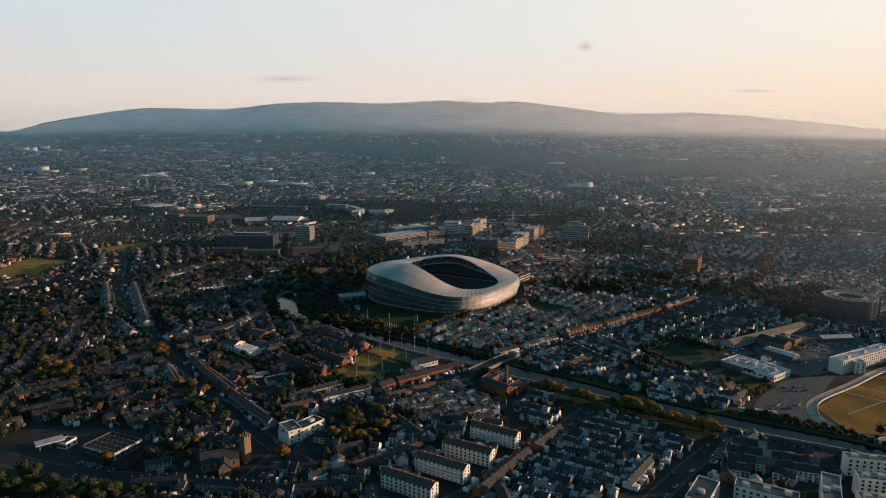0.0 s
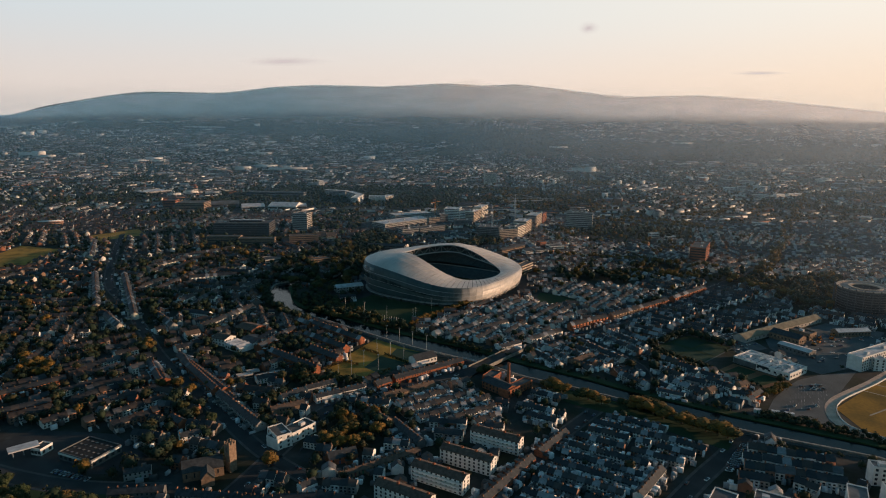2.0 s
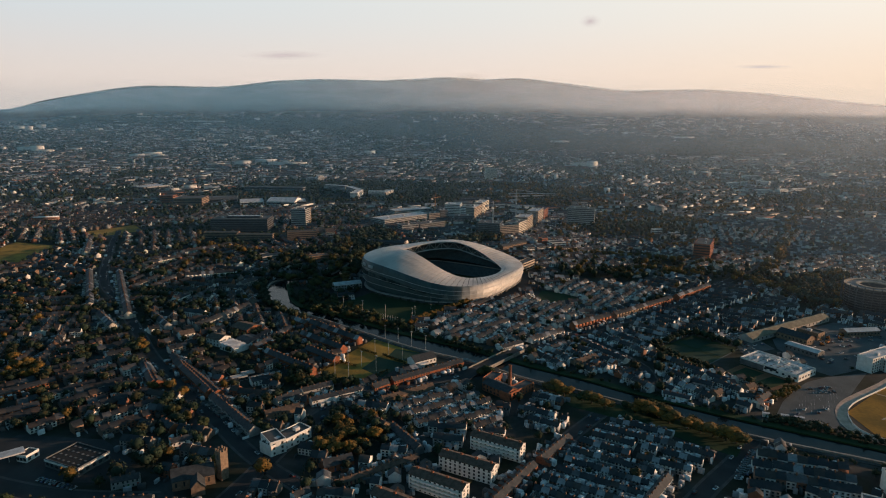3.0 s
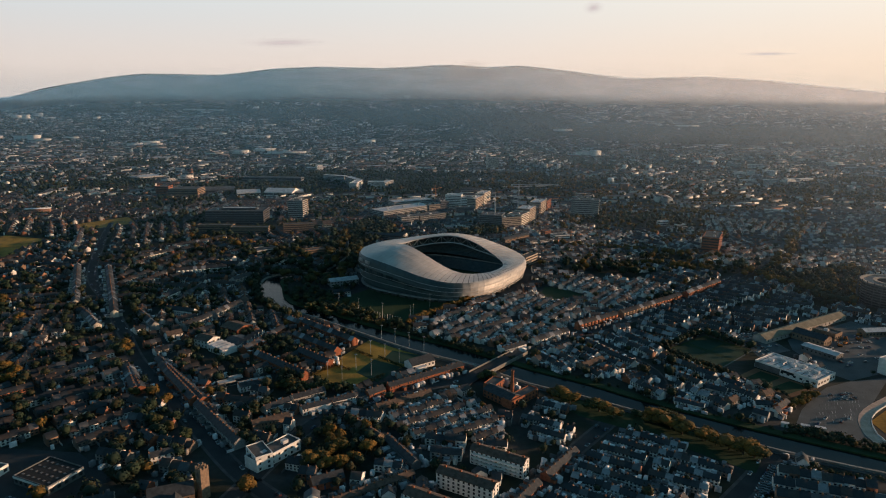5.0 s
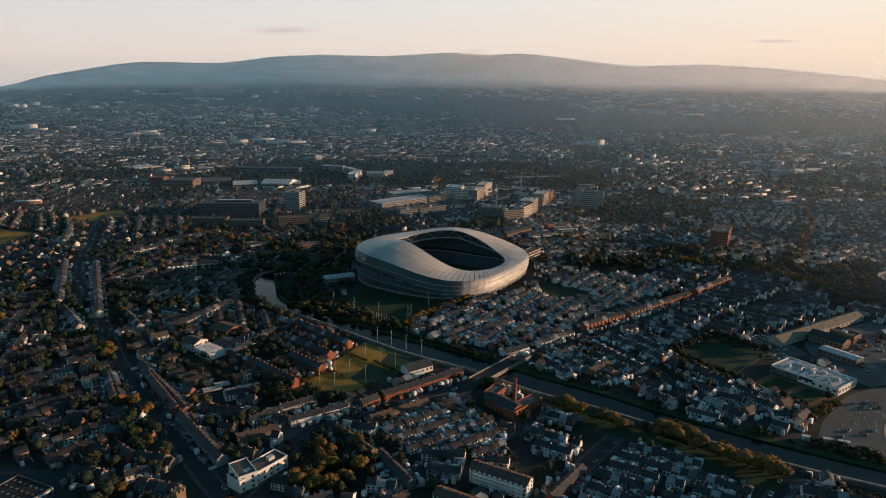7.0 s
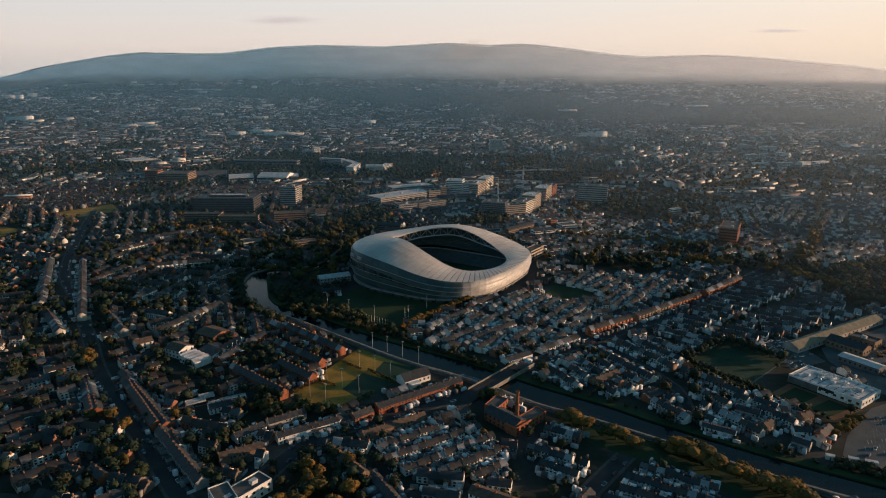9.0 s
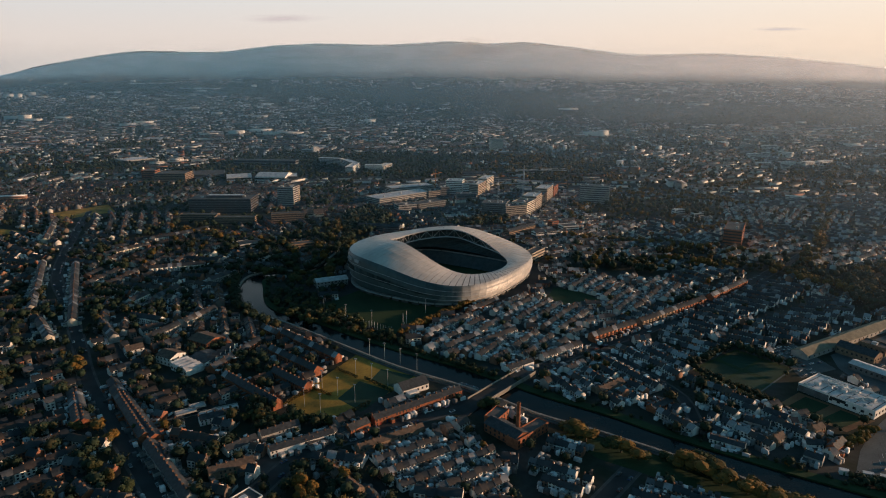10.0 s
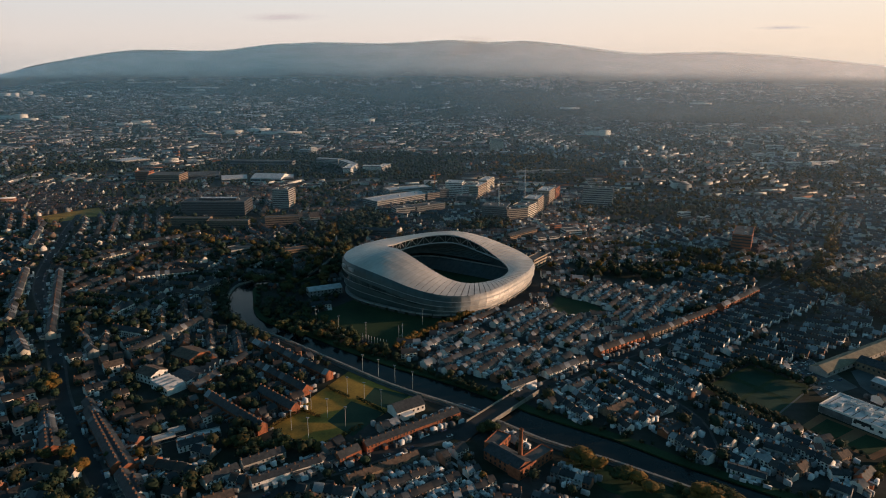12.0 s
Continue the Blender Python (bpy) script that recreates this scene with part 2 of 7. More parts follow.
M_PALEROOF = material("pale_roofing", [(0.42, 0.43, 0.44), (0.6, 0.605, 0.61)], 0.15, 0.6, grain=0.25)
M_GREYWALL = material("grey_cladding", [(0.1, 0.11, 0.115), (0.15, 0.16, 0.165)], 0.2, 0.6)
M_RUBBER = material("tyre_rubber", [(0.02, 0.02, 0.02), (0.03, 0.03, 0.03)], 2, 0.9)


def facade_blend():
    """Milky panels towards the field's low end; the long near side gets clearer glazing and its shade, both as colour.
    """
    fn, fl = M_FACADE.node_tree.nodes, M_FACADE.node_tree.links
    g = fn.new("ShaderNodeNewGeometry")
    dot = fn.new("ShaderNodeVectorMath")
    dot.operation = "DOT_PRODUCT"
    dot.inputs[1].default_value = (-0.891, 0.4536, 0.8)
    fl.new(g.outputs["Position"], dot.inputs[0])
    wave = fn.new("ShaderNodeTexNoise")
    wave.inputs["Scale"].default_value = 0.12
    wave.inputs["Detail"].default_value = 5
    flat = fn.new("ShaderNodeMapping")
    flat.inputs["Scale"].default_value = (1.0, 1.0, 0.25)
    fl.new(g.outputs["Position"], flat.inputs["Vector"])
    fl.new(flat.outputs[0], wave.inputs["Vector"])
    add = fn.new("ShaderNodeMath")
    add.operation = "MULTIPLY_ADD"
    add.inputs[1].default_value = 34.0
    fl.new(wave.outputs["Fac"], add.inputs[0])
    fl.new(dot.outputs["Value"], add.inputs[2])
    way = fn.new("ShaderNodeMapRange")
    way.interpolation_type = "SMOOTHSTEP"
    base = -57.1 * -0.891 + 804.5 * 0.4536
    # darkening starts where the facade turns away from the sun
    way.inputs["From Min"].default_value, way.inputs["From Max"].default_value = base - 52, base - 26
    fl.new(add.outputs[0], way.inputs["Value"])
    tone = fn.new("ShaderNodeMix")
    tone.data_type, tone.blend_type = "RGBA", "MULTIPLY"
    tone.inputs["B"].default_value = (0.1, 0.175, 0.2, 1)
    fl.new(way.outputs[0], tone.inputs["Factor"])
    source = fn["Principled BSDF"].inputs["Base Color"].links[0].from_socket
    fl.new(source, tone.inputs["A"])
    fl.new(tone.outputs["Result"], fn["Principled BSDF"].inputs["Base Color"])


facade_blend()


# ---- building blocks ----
def mesh_of(bm, name, mats):
    me = bpy.data.meshes.new(name)
    bm.normal_update()
    bm.to_mesh(me)
    bm.free()
    for m in (mats if isinstance(mats, (list, tuple)) else [mats]):
        me.materials.append(m)
    return me


def part(name, bm, mat, parent=None, label=""):
    """One mesh object under a thing (or a mesh already made)."""
    me = bm if isinstance(bm, bpy.types.Mesh) else mesh_of(bm, name, mat)
    ob = new(name, me)
    if parent is not None:
        ob.parent = parent
    if label:
        ob["label"] = label
    return ob


def thing(name, label, category, at=(0, 0, 0), turn=0.0, group="", kind=""):
    ob = new(name)
    ob.empty_display_size = 1
    ob.matrix_basis = pose(*at, 0, 0, turn)
    return tagged(ob, label, category, group, kind)


def add_box(bm, x0, y0, z0, x1, y1, z1, mi=0):
    v = [bm.verts.new(p) for p in ((x0, y0, z0), (x1, y0, z0), (x1, y1, z0), (x0, y1, z0), (x0, y0, z1), (x1, y0, z1), (x1, y1, z1), (x0, y1, z1))]
    for q in ((3, 2, 1, 0), (4, 5, 6, 7), (0, 1, 5, 4), (1, 2, 6, 5), (2, 3, 7, 6), (3, 0, 4, 7)):
        bm.faces.new([v[i] for i in q]).material_index = mi
    return bm


def box(x0, y0, z0, x1, y1, z1):
    return add_box(bmesh.new(), x0, y0, z0, x1, y1, z1)


def add_prism(bm, pts, z0, z1, mi=0):
    a = [bm.verts.new((x, y, z0)) for x, y in pts]
    b = [bm.verts.new((x, y, z1)) for x, y in pts]
    k = len(pts)
    bm.faces.new(b).material_index = mi
    bm.faces.new(a[::-1]).material_index = mi
    for i in range(k):
        bm.faces.new((a[i], a[(i + 1) % k], b[(i + 1) % k], b[i])).material_index = mi
    return bm


def prism(pts, z0, z1):
    return add_prism(bmesh.new(), ccw(pts), z0, z1)


def ccw(pts):
    area = sum(pts[i - 1][0] * pts[i][1] - pts[i][0] * pts[i - 1][1] for i in range(len(pts)))
    return list(pts) if area > 0 else list(pts)[::-1]


def add_gable(bm, w, d, eave, ridge, mi=0):
    """A body of width w (x) and depth d (y, middle 0) with its ridge along x."""
    p = [(0, -d / 2, 0), (w, -d / 2, 0), (w, d / 2, 0), (0, d / 2, 0), (0, -d / 2, eave), (w, -d / 2, eave), (w, d / 2, eave), (0, d / 2, eave), (0, 0, ridge), (w, 0, ridge)]
    v = [bm.verts.new(q) for q in p]
    for f in ((0, 1, 5, 4), (1, 2, 6, 9, 5), (2, 3, 7, 6), (3, 0, 4, 8, 7), (3, 2, 1, 0)):
        bm.faces.new([v[i] for i in f]).material_index = mi
    return bm


def add_roof(bm, w, d, eave, ridge, over=0.25, thick=0.18, x0=0.0):
    """Two sloping slabs with an overhang."""
    rise = (ridge - eave) / (d / 2)
    for s in (-1, 1):
        y1, z1 = s * (d / 2 + over), eave - over * rise
        p = [(x0, 0, ridge), (x0 + w, 0, ridge), (x0 + w, y1, z1), (x0, y1, z1)]
        a = [bm.verts.new(q) for q in p]
        b = [bm.verts.new((q[0], q[1], q[2] + thick)) for q in p]
        bm.faces.new(b if s < 0 else b[::-1])
        bm.faces.new(a[::-1] if s < 0 else a)
        for i in range(4):
            j = (i + 1) % 4
            q = (a[i], a[j], b[j], b[i])
            bm.faces.new(q if s < 0 else q[::-1])
    bmesh.ops.recalc_face_normals(bm, faces=bm.faces)
    return bm


def ribbon(line, width):
    """Left and right edges of a strip of that width along a line of points."""
    pts = [Vector((p[0], p[1])) for p in line]
    left, right = [], []
    for i, p in enumerate(pts):
        a, b = pts[max(0, i - 1)], pts[min(len(pts) - 1, i + 1)]
        t = (b - a).normalized()
        nrm = Vector((-t.y, t.x))
        w = (width[i] if isinstance(width, (list, tuple)) else width) / 2
        left.append(p + nrm * w)
        right.append(p - nrm * w)
    return left, right


def smooth_line(line, step=8.0):
    """A rounded line through the given points (Catmull-Rom)."""
    p = [Vector((q[0], q[1])) for q in line]
    p = [2 * p[0] - p[1]] + p + [2 * p[-1] - p[-2]]
    out = []
    for i in range(1, len(p) - 2):
        k = max(1, int((p[i + 1] - p[i]).length / step))
        for j in range(k):
            t = j / k
            out.append(0.5 * ((2 * p[i]) + (p[i + 1] - p[i - 1]) * t + (2 * p[i - 1] - 5 * p[i] + 4 * p[i + 1] - p[i + 2]) * t * t + (3 * p[i] - p[i - 1] - 3 * p[i + 1] + p[i + 2]) * t ** 3))
    out.append(p[-2])
    return [tuple(q) for q in out]


def strip_mesh(left, right, z0, z1):
    bm = bmesh.new()
    rows = []
    for a, b in zip(left, right):
        rows.append([bm.verts.new((a[0], a[1], z1)), bm.verts.new((b[0], b[1], z1)), bm.verts.new((b[0], b[1], z0)), bm.verts.new((a[0], a[1], z0))])
    for r, s in zip(rows, rows[1:]):
        for i in range(4):
            j = (i + 1) % 4
            bm.faces.new((r[i], r[j], s[j], s[i]))
    bm.faces.new(rows[0][::-1])
    bm.faces.new(rows[-1])
    bmesh.ops.recalc_face_normals(bm, faces=bm.faces)
    return bm


# where ground is taken: 2 m cells
GX0, GY0, GNX, GNY, CELL = -1000.0, 280.0, 900, 660, 2.0
taken = np.zeros((GNX, GNY), np.uint8)
cx = GX0 + (np.arange(GNX) + 0.5) * CELL
cy = GY0 + (np.arange(GNY) + 0.5) * CELL


def inside(poly, X, Y):
    hit = np.zeros(np.shape(X), bool)
    k = len(poly)
    for i in range(k):
        (xa, ya), (xb, yb) = poly[i][:2], poly[(i + 1) % k][:2]
        if ya == yb:
            continue
        cross = ((ya > Y) != (yb > Y)) & (X < (xb - xa) * (Y - ya) / (yb - ya) + xa)
        hit ^= cross
    return hit


def span(poly):
    xs, ys = [p[0] for p in poly], [p[1] for p in poly]
    i0, i1 = max(0, int((min(xs) - GX0) / CELL) - 1), min(GNX, int((max(xs) - GX0) / CELL) + 2)
    j0, j1 = max(0, int((min(ys) - GY0) / CELL) - 1), min(GNY, int((max(ys) - GY0) / CELL) + 2)
    return i0, max(i0, i1), j0, max(j0, j1)


def take(poly, value=1):
    i0, i1, j0, j1 = span(poly)
    if i1 > i0 and j1 > j0:
        X, Y = np.meshgrid(cx[i0:i1], cy[j0:j1], indexing="ij")
        taken[i0:i1, j0:j1][inside(poly, X, Y)] = value


def is_free(x, y):
    i, j = int((x - GX0) / CELL), int((y - GY0) / CELL)
    return not (0 <= i < GNX and 0 <= j < GNY) or taken[i, j] == 0


def quad_at(x, y, turn, w0, w1, d0, d1):
    c, s = math.cos(turn), math.sin(turn)
    return [(x + u * c - v * s, y + u * s + v * c) for u, v in ((w0, d0), (w1, d0), (w1, d1), (w0, d1))]


def strip_poly(line, width):
    a, b = ribbon(line, width)
    return [tuple(p) for p in a] + [tuple(p) for p in b][::-1]


def take_line(line, width):
    a, b = ribbon(line, width)
    for i in range(len(a) - 1):
        take([tuple(a[i]), tuple(a[i + 1]), tuple(b[i + 1]), tuple(b[i])])


def rise(x, y):
    """The land: flat by the bay, rising gently towards the foot of the hills."""
    t = np.clip((np.asarray(y, float) - 2300.0) / 1750.0, 0, 1.0)
    return 222.0 * t ** 1.6


# ---- ground, hills, river, roads ----
def grid_object(name, xs, ys, zf, mat, label, category):
    X, Y = np.meshgrid(xs, ys, indexing="ij")
    Z = zf(X, Y)
    V = np.stack([X, Y, Z], -1).reshape(-1, 3)
    nx, ny = len(xs), len(ys)
    i, j = np.meshgrid(np.arange(nx - 1), np.arange(ny - 1), indexing="ij")
    a = (i * ny + j).ravel()
    F = np.stack([a, a + ny, a + ny + 1, a + 1], -1)
    me = bpy.data.meshes.new(name)
    me.from_pydata(V.tolist(), [], F.tolist())
    me.materials.append(mat)
    for p in me.polygons:
        p.use_smooth = True
    return tagged(new(name, me), label, category, kind="structure")


land = grid_object("ground", np.linspace(-5600, 4700, 90), np.concatenate([np.linspace(-2500, 2200, 48), np.linspace(2300, 4300, 60)]), lambda x, y: rise(x, y), M_GROUND,
                   "dark city ground of gardens, grass and yards", "ground")
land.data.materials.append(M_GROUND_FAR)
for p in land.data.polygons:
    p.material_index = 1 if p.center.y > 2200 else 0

# ridge heights from east to west along the far hills
RIDGE_X = [-5600, -5200, -3727, -3450, -3132, -2819, -2601, -2259, -1962, -1624, -1252, -806, -326, -89, 163, 455, 803, 918, 1443, 1853, 2260, 2583, 4200, 4700]
RIDGE_Z = [60, 80, 228, 284, 346, 393, 410, 406, 407, 450, 466, 454, 481, 463, 474, 444, 400, 389, 401, 376, 337, 303, 200, 180]


def ripples(x, y, seed, octaves):
    """Smooth uneven relief from crossed waves, about -1 to 1."""
    out, rng = 0.0, random.Random(seed)
    for o in range(octaves):
        for _ in range(3):
            a, ph, k = rng.uniform(0, math.pi), rng.uniform(0, 6.3), 1.9 ** o / 900.0
            out = out + 0.5 ** o / 3 * np.sin((x * math.cos(a) + y * math.sin(a)) * k + ph + 1.2 * np.sin((y * math.cos(a) - x * math.sin(a)) * k * 0.7 + ph))
    return out


def hills(x, y):
    along = x * 4700.0 / np.clip(y, 3950, 4700)
    top = sum(np.interp(along + d, RIDGE_X, RIDGE_Z) for d in (-30, 0, 30)) / 3
    t = np.clip((y - 3950.0) / 750.0, 0, 1)
    base = rise(x, y) - 3.0 + 5 * np.clip((y - 3950) / 60, 0, 1)
    up = t * t * (3 - 2 * t)
    spurs = 0.3 * (top - base) * ripples(x * 2.5, y * 2.5, 5, 4) * (t * (1 - t) * 4) ** 1.2
    lower = 0.09 * (top - base) * np.clip(ripples(x * 2.5, y * 2.5, 9, 3), 0, 1) * np.clip(t * 5, 0, 1) * (1 - t)
    back = np.clip((y - 4700.0) / 100.0, 0, 1)
    return base + (top - base) * up + spurs * (1 - 0.2 * up) + lower + 2.2 * ripples(x * 15, y * 15, 3, 3) * t - 30 * back * back


upland = grid_object("hills", np.linspace(-5600, 4700, 420), np.concatenate([np.linspace(3950, 4700, 56), np.linspace(4720, 4800, 5)]), hills, M_HILL, "smooth dark heath and forest mountain ridge behind the city", "hills")
upland.data.materials.append(M_FARMLAND)
for p in upland.data.polygons:
    p.material_index = 1 if p.center.z < 245 + 25 * math.sin(p.center.x / 280) else 0
RIVER_NEAR = [(252.3, 395.2), (232.8, 409.0), (205.6, 419.9), (163.8, 438.3), (98.4, 476.8), (64.8, 495.9), (29.8, 512.9), (-0.5, 534.8), (-26.7, 550.4), (-67.6, 572.0), (-116.1, 605.8), (-173.7, 646.9), (-210.9, 668.1), (-237.4, 692.8), (-258.4, 736.8)]
RIVER_FAR = [(261.4, 410.8), (243.6, 422.6), (203.6, 441.2), (158.0, 463.5), (103.2, 495.2), (75.9, 514.3), (33.1, 538.0), (6.6, 555.8), (-28.7, 578.3), (-72.2, 600.3), (-111.8, 624.8), (-157.4, 655.8), (-200.2, 679.8), (-220.0, 704.7), (-237.6, 747.3)]
near_bank = smooth_line([(330, 320)] + RIVER_NEAR + [(-264.4, 780.6), (-243.8, 798.2), (-206.9, 818.2), (-196.2, 905.6), (-222.9, 1012.8)], 10)
far_bank = smooth_line([(355, 345)] + RIVER_FAR + [(-245.7, 771.3), (-232.2, 791.5), (-199.0, 812.8), (-186.8, 898.8), (-213.5, 1003.8)], 10)
k = min(len(near_bank), len(far_bank))
near_bank = [near_bank[round(i * (len(near_bank) - 1) / (k - 1))] for i in range(k)]
far_bank = [far_bank[round(i * (len(far_bank) - 1) / (k - 1))] for i in range(k)]
tagged(part("water", strip_mesh(near_bank, far_bank, -1.0, 0.12), M_WATER), "dark calm river water between embankments", "river", kind="structure")
for i in range(k - 1):
    take([near_bank[i], near_bank[i + 1], far_bank[i + 1], far_bank[i]])


def offset(line, d):
    left, right = ribbon(line, 2 * abs(d))
    return [tuple(p) for p in (left if d > 0 else right)]


quay = part("quay_wall", strip_mesh(near_bank, offset(near_bank, 1.6), -1, 1.9), M_STONE)
tagged(quay, "pale stone flood wall along the river", "wall", kind="structure")
quay_path = part("river_path", strip_mesh(offset(near_bank, 1.6), offset(near_bank, 4.5), -1, 0.5), M_PAVING)
tagged(quay_path, "grey riverside path behind the flood wall", "path", kind="structure")
bank = part("river_bank", strip_mesh(far_bank, offset(far_bank, -7), -1, 1.1), M_GRASS)
tagged(bank, "dark grassy river bank", "bank", kind="structure")
take_line(near_bank, 13)
take_line(far_bank, 14)


def road(line, width, name="road", label="dark asphalt street", z=0.06, mat=None, walk_too=True):
    pts = smooth_line(line, 12)
    if walk_too:
        a, b = ribbon(pts, width + 3.5)
        tagged(part("pavement", strip_mesh([tuple(p) for p in a], [tuple(p) for p in b], -0.5, z - 0.02), M_PAVING), "grey concrete pavement along the street", "pavement", kind="structure")
    a, b = ribbon(pts, width)
    tagged(part(name, strip_mesh([tuple(p) for p in a], [tuple(p) for p in b], -0.5, z), mat or M_ASPHALT), label, "road", kind="structure")
    take_line(pts, width + 6)
    return pts


main_a = road([(-139.0, 331.9), (-111.0, 445.8), (-72.4, 482.9), (-27.4, 515.0), (-4.7, 532.3)], 9.5)
main_b = road([(18.7, 564.0), (69.7, 617.0), (142.1, 677.9), (262.5, 806.2), (434.8, 1003.9)], 9.5)
irish = road([(-102.1, 354.5), (-140.5, 383.8), (-193.7, 438.1), (-253.4, 498.6), (-289.6, 538.3), (-328.5, 588.1), (-399.9, 676.6), (-476.6, 768.8), (-568.4, 928.7), (-658.4, 1101.6)], 8.5)
side_street = road([(86.0, 628.4), (107.7, 584.7), (127.2, 547.0), (126.8, 510.2)], 6)
canal_street = road([(91.7, 334.1), (123.7, 375.1), (149.6, 405.2), (167.7, 429.9)], 9)
flats_road = road([(-29.2, 316.2), (-2.3, 344.3), (29.7, 388.0), (51.3, 422.5), (86.6, 472.3)], 8)


def bar(bm, p, q, r=0.5, sides=6):
    p, q = Vector(p), Vector(q)
    rot = (q - p).to_track_quat("Z", "Y").to_matrix()
    ends = []
    for c in (p, q):
        ends.append([bm.verts.new(c + rot @ Vector((r * math.cos(2 * math.pi * k / sides), r * math.sin(2 * math.pi * k / sides), 0))) for k in range(sides)])
    for k in range(sides):
        bm.faces.new((ends[0][k], ends[0][(k + 1) % sides], ends[1][(k + 1) % sides], ends[1][k]))
    bm.faces.new(ends[0][::-1])
    bm.faces.new(ends[1])
    return bm


# ---- stadium ----
ST_C = Vector((-57.1, 804.5))
ST_U = Vector((math.cos(1.1), math.sin(1.1)))      # across the field, towards the far stand
ST_V = Vector((-ST_U.y, ST_U.x))                   # along the field, towards the high end
ST_A, ST_B = 95.4, 86.6                            # half sizes along U and V


def st_point(u, v, z):
    p = ST_C + ST_U * u + ST_V * v
    return (p.x, p.y, z)


def rounded(th, a, b, n):
    c, s = math.cos(th), math.sin(th)
    r = (abs(c) ** n + abs(s) ** n) ** (-1.0 / n)
    return a * c * r, b * s * r


def ease(t):
    t = min(1.0, max(0.0, t))
    return t * t * (3 - 2 * t)


def st_shape(th):
    """Base, shoulder and inner roof edge for a bearing th (0: across to the far stand, 90 degrees: the high end)."""
    ub, vb = rounded(th, ST_A, ST_B, 2.9)
    hi = ease((vb / ST_B + 0.95) / 1.5)
    shoulder = 20.5 + 16.5 * hi - 5.5 * math.exp(-((th - 0.95) / 0.55) ** 2)
    ui, vi = rounded(th, 54.9, 63.7, 2.1)
    side = abs(math.cos(th)) ** 1.5 * (5.6 if math.cos(th) > 0 else 13.0)
    inner = 20.4 + 15.4 * hi + side * hi
    return (ub, vb), shoulder, (ui + 1.0, vi - 6.9), inner


def roof_row(th, cuts=(0, 0.06, 0.12, 0.2, 0.3, 0.5, 0.75, 1.0)):
    (ub, vb), sh, (ui, vi), inn = st_shape(th)
    row = []
    for t in cuts:
        z = sh + (inn - sh) * (0.5 * t + 0.5 * math.sin(t * math.pi / 2)) + 1.0 * math.sin(t * math.pi)
        row.append(st_point(ub * 0.985 + (ui - ub * 0.985) * t, vb * 0.985 + (vi - vb * 0.985) * t, z))
    return row


SKIN = ((0.13, 0.958), (0.3, 0.98), (0.5, 0.997), (0.7, 1.003), (0.88, 1.0), (0.96, 0.994), (1.0, 0.985))


def skin_point(th, f):
    (ub, vb), sh, _, _ = st_shape(th)
    k = float(np.interp(f, [s[0] for s in SKIN], [s[1] for s in SKIN]))
    return st_point(ub * k, vb * k, sh * f)


def shell(rows, thick, inward):
    """A thin curved panel from two lines of points."""
    bm = bmesh.new()
    a, b = [[bm.verts.new(p) for p in r] for r in rows]
    faces = [bm.faces.new((a[j], b[j], b[j + 1], a[j + 1])) for j in range(len(a) - 1)]
    back = bmesh.ops.extrude_face_region(bm, geom=faces)
    for v in [g for g in back["geom"] if isinstance(g, bmesh.types.BMVert)]:
        v.co += inward * thick
    bmesh.ops.recalc_face_normals(bm, faces=bm.faces)
    return bm


stadium = thing("stadium", "rounded stadium with pale curved roof and bluish translucent facade", "stadium")
N_BAY = 96
steps = [2 * math.pi * i / N_BAY for i in range(N_BAY)]
WIDE = 2 * math.pi / N_BAY
for th in steps:
    gap = 0.0012 + 0.0034 * ease(0.5 - 1.2 * math.sin(th - 0.35))
    rows = [roof_row(th + gap), roof_row(th + WIDE - gap)]
    part("roof_panel", shell(rows, 0.5, Vector((0, 0, -1))), M_POLY, stadium)
N_SIDE = 72
for i in range(N_SIDE):
    t0, t1 = 2 * math.pi * i / N_SIDE + 0.0006, 2 * math.pi * (i + 1) / N_SIDE - 0.0006
    mid = (ST_C.to_3d() - Vector(skin_point(t0, 0.5)))
    mid.z = 0
    for f0, f1 in ((0.14, 0.335), (0.345, 0.545), (0.555, 0.755), (0.765, 0.999)):
        lines = []
        for t in (t1, t0):
            line = []
            for k in range(4):
                lo, hi = f0 + (f1 - f0) * k / 4, f0 + (f1 - f0) * (k + 1) / 4 - 0.004
                line += [tuple(Vector(skin_point(t, lo)) - mid.normalized() * 0.5), tuple(Vector(skin_point(t, hi)))]
            lines.append(line)
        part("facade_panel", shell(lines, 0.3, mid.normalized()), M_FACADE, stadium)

# pale rails between the rows of facade panels
for f in (0.34, 0.55, 0.76):
    for i in range(36):
        t0, t1 = radians(10 * i), radians(10 * i + 10)
        bm = bmesh.new()
        pts = []
        for j in range(4):
            p = Vector(skin_point(t0 + (t1 - t0) * j / 3, f))
            out = p - ST_C.to_3d()
            out.z = 0
            pts.append(p + out.normalized() * 0.7)
        for p, q in zip(pts, pts[1:]):
            bar(bm, p, q, 0.2, 5)
        part("facade_rail", bm, M_METAL, stadium, "pale metal rail between facade panels")
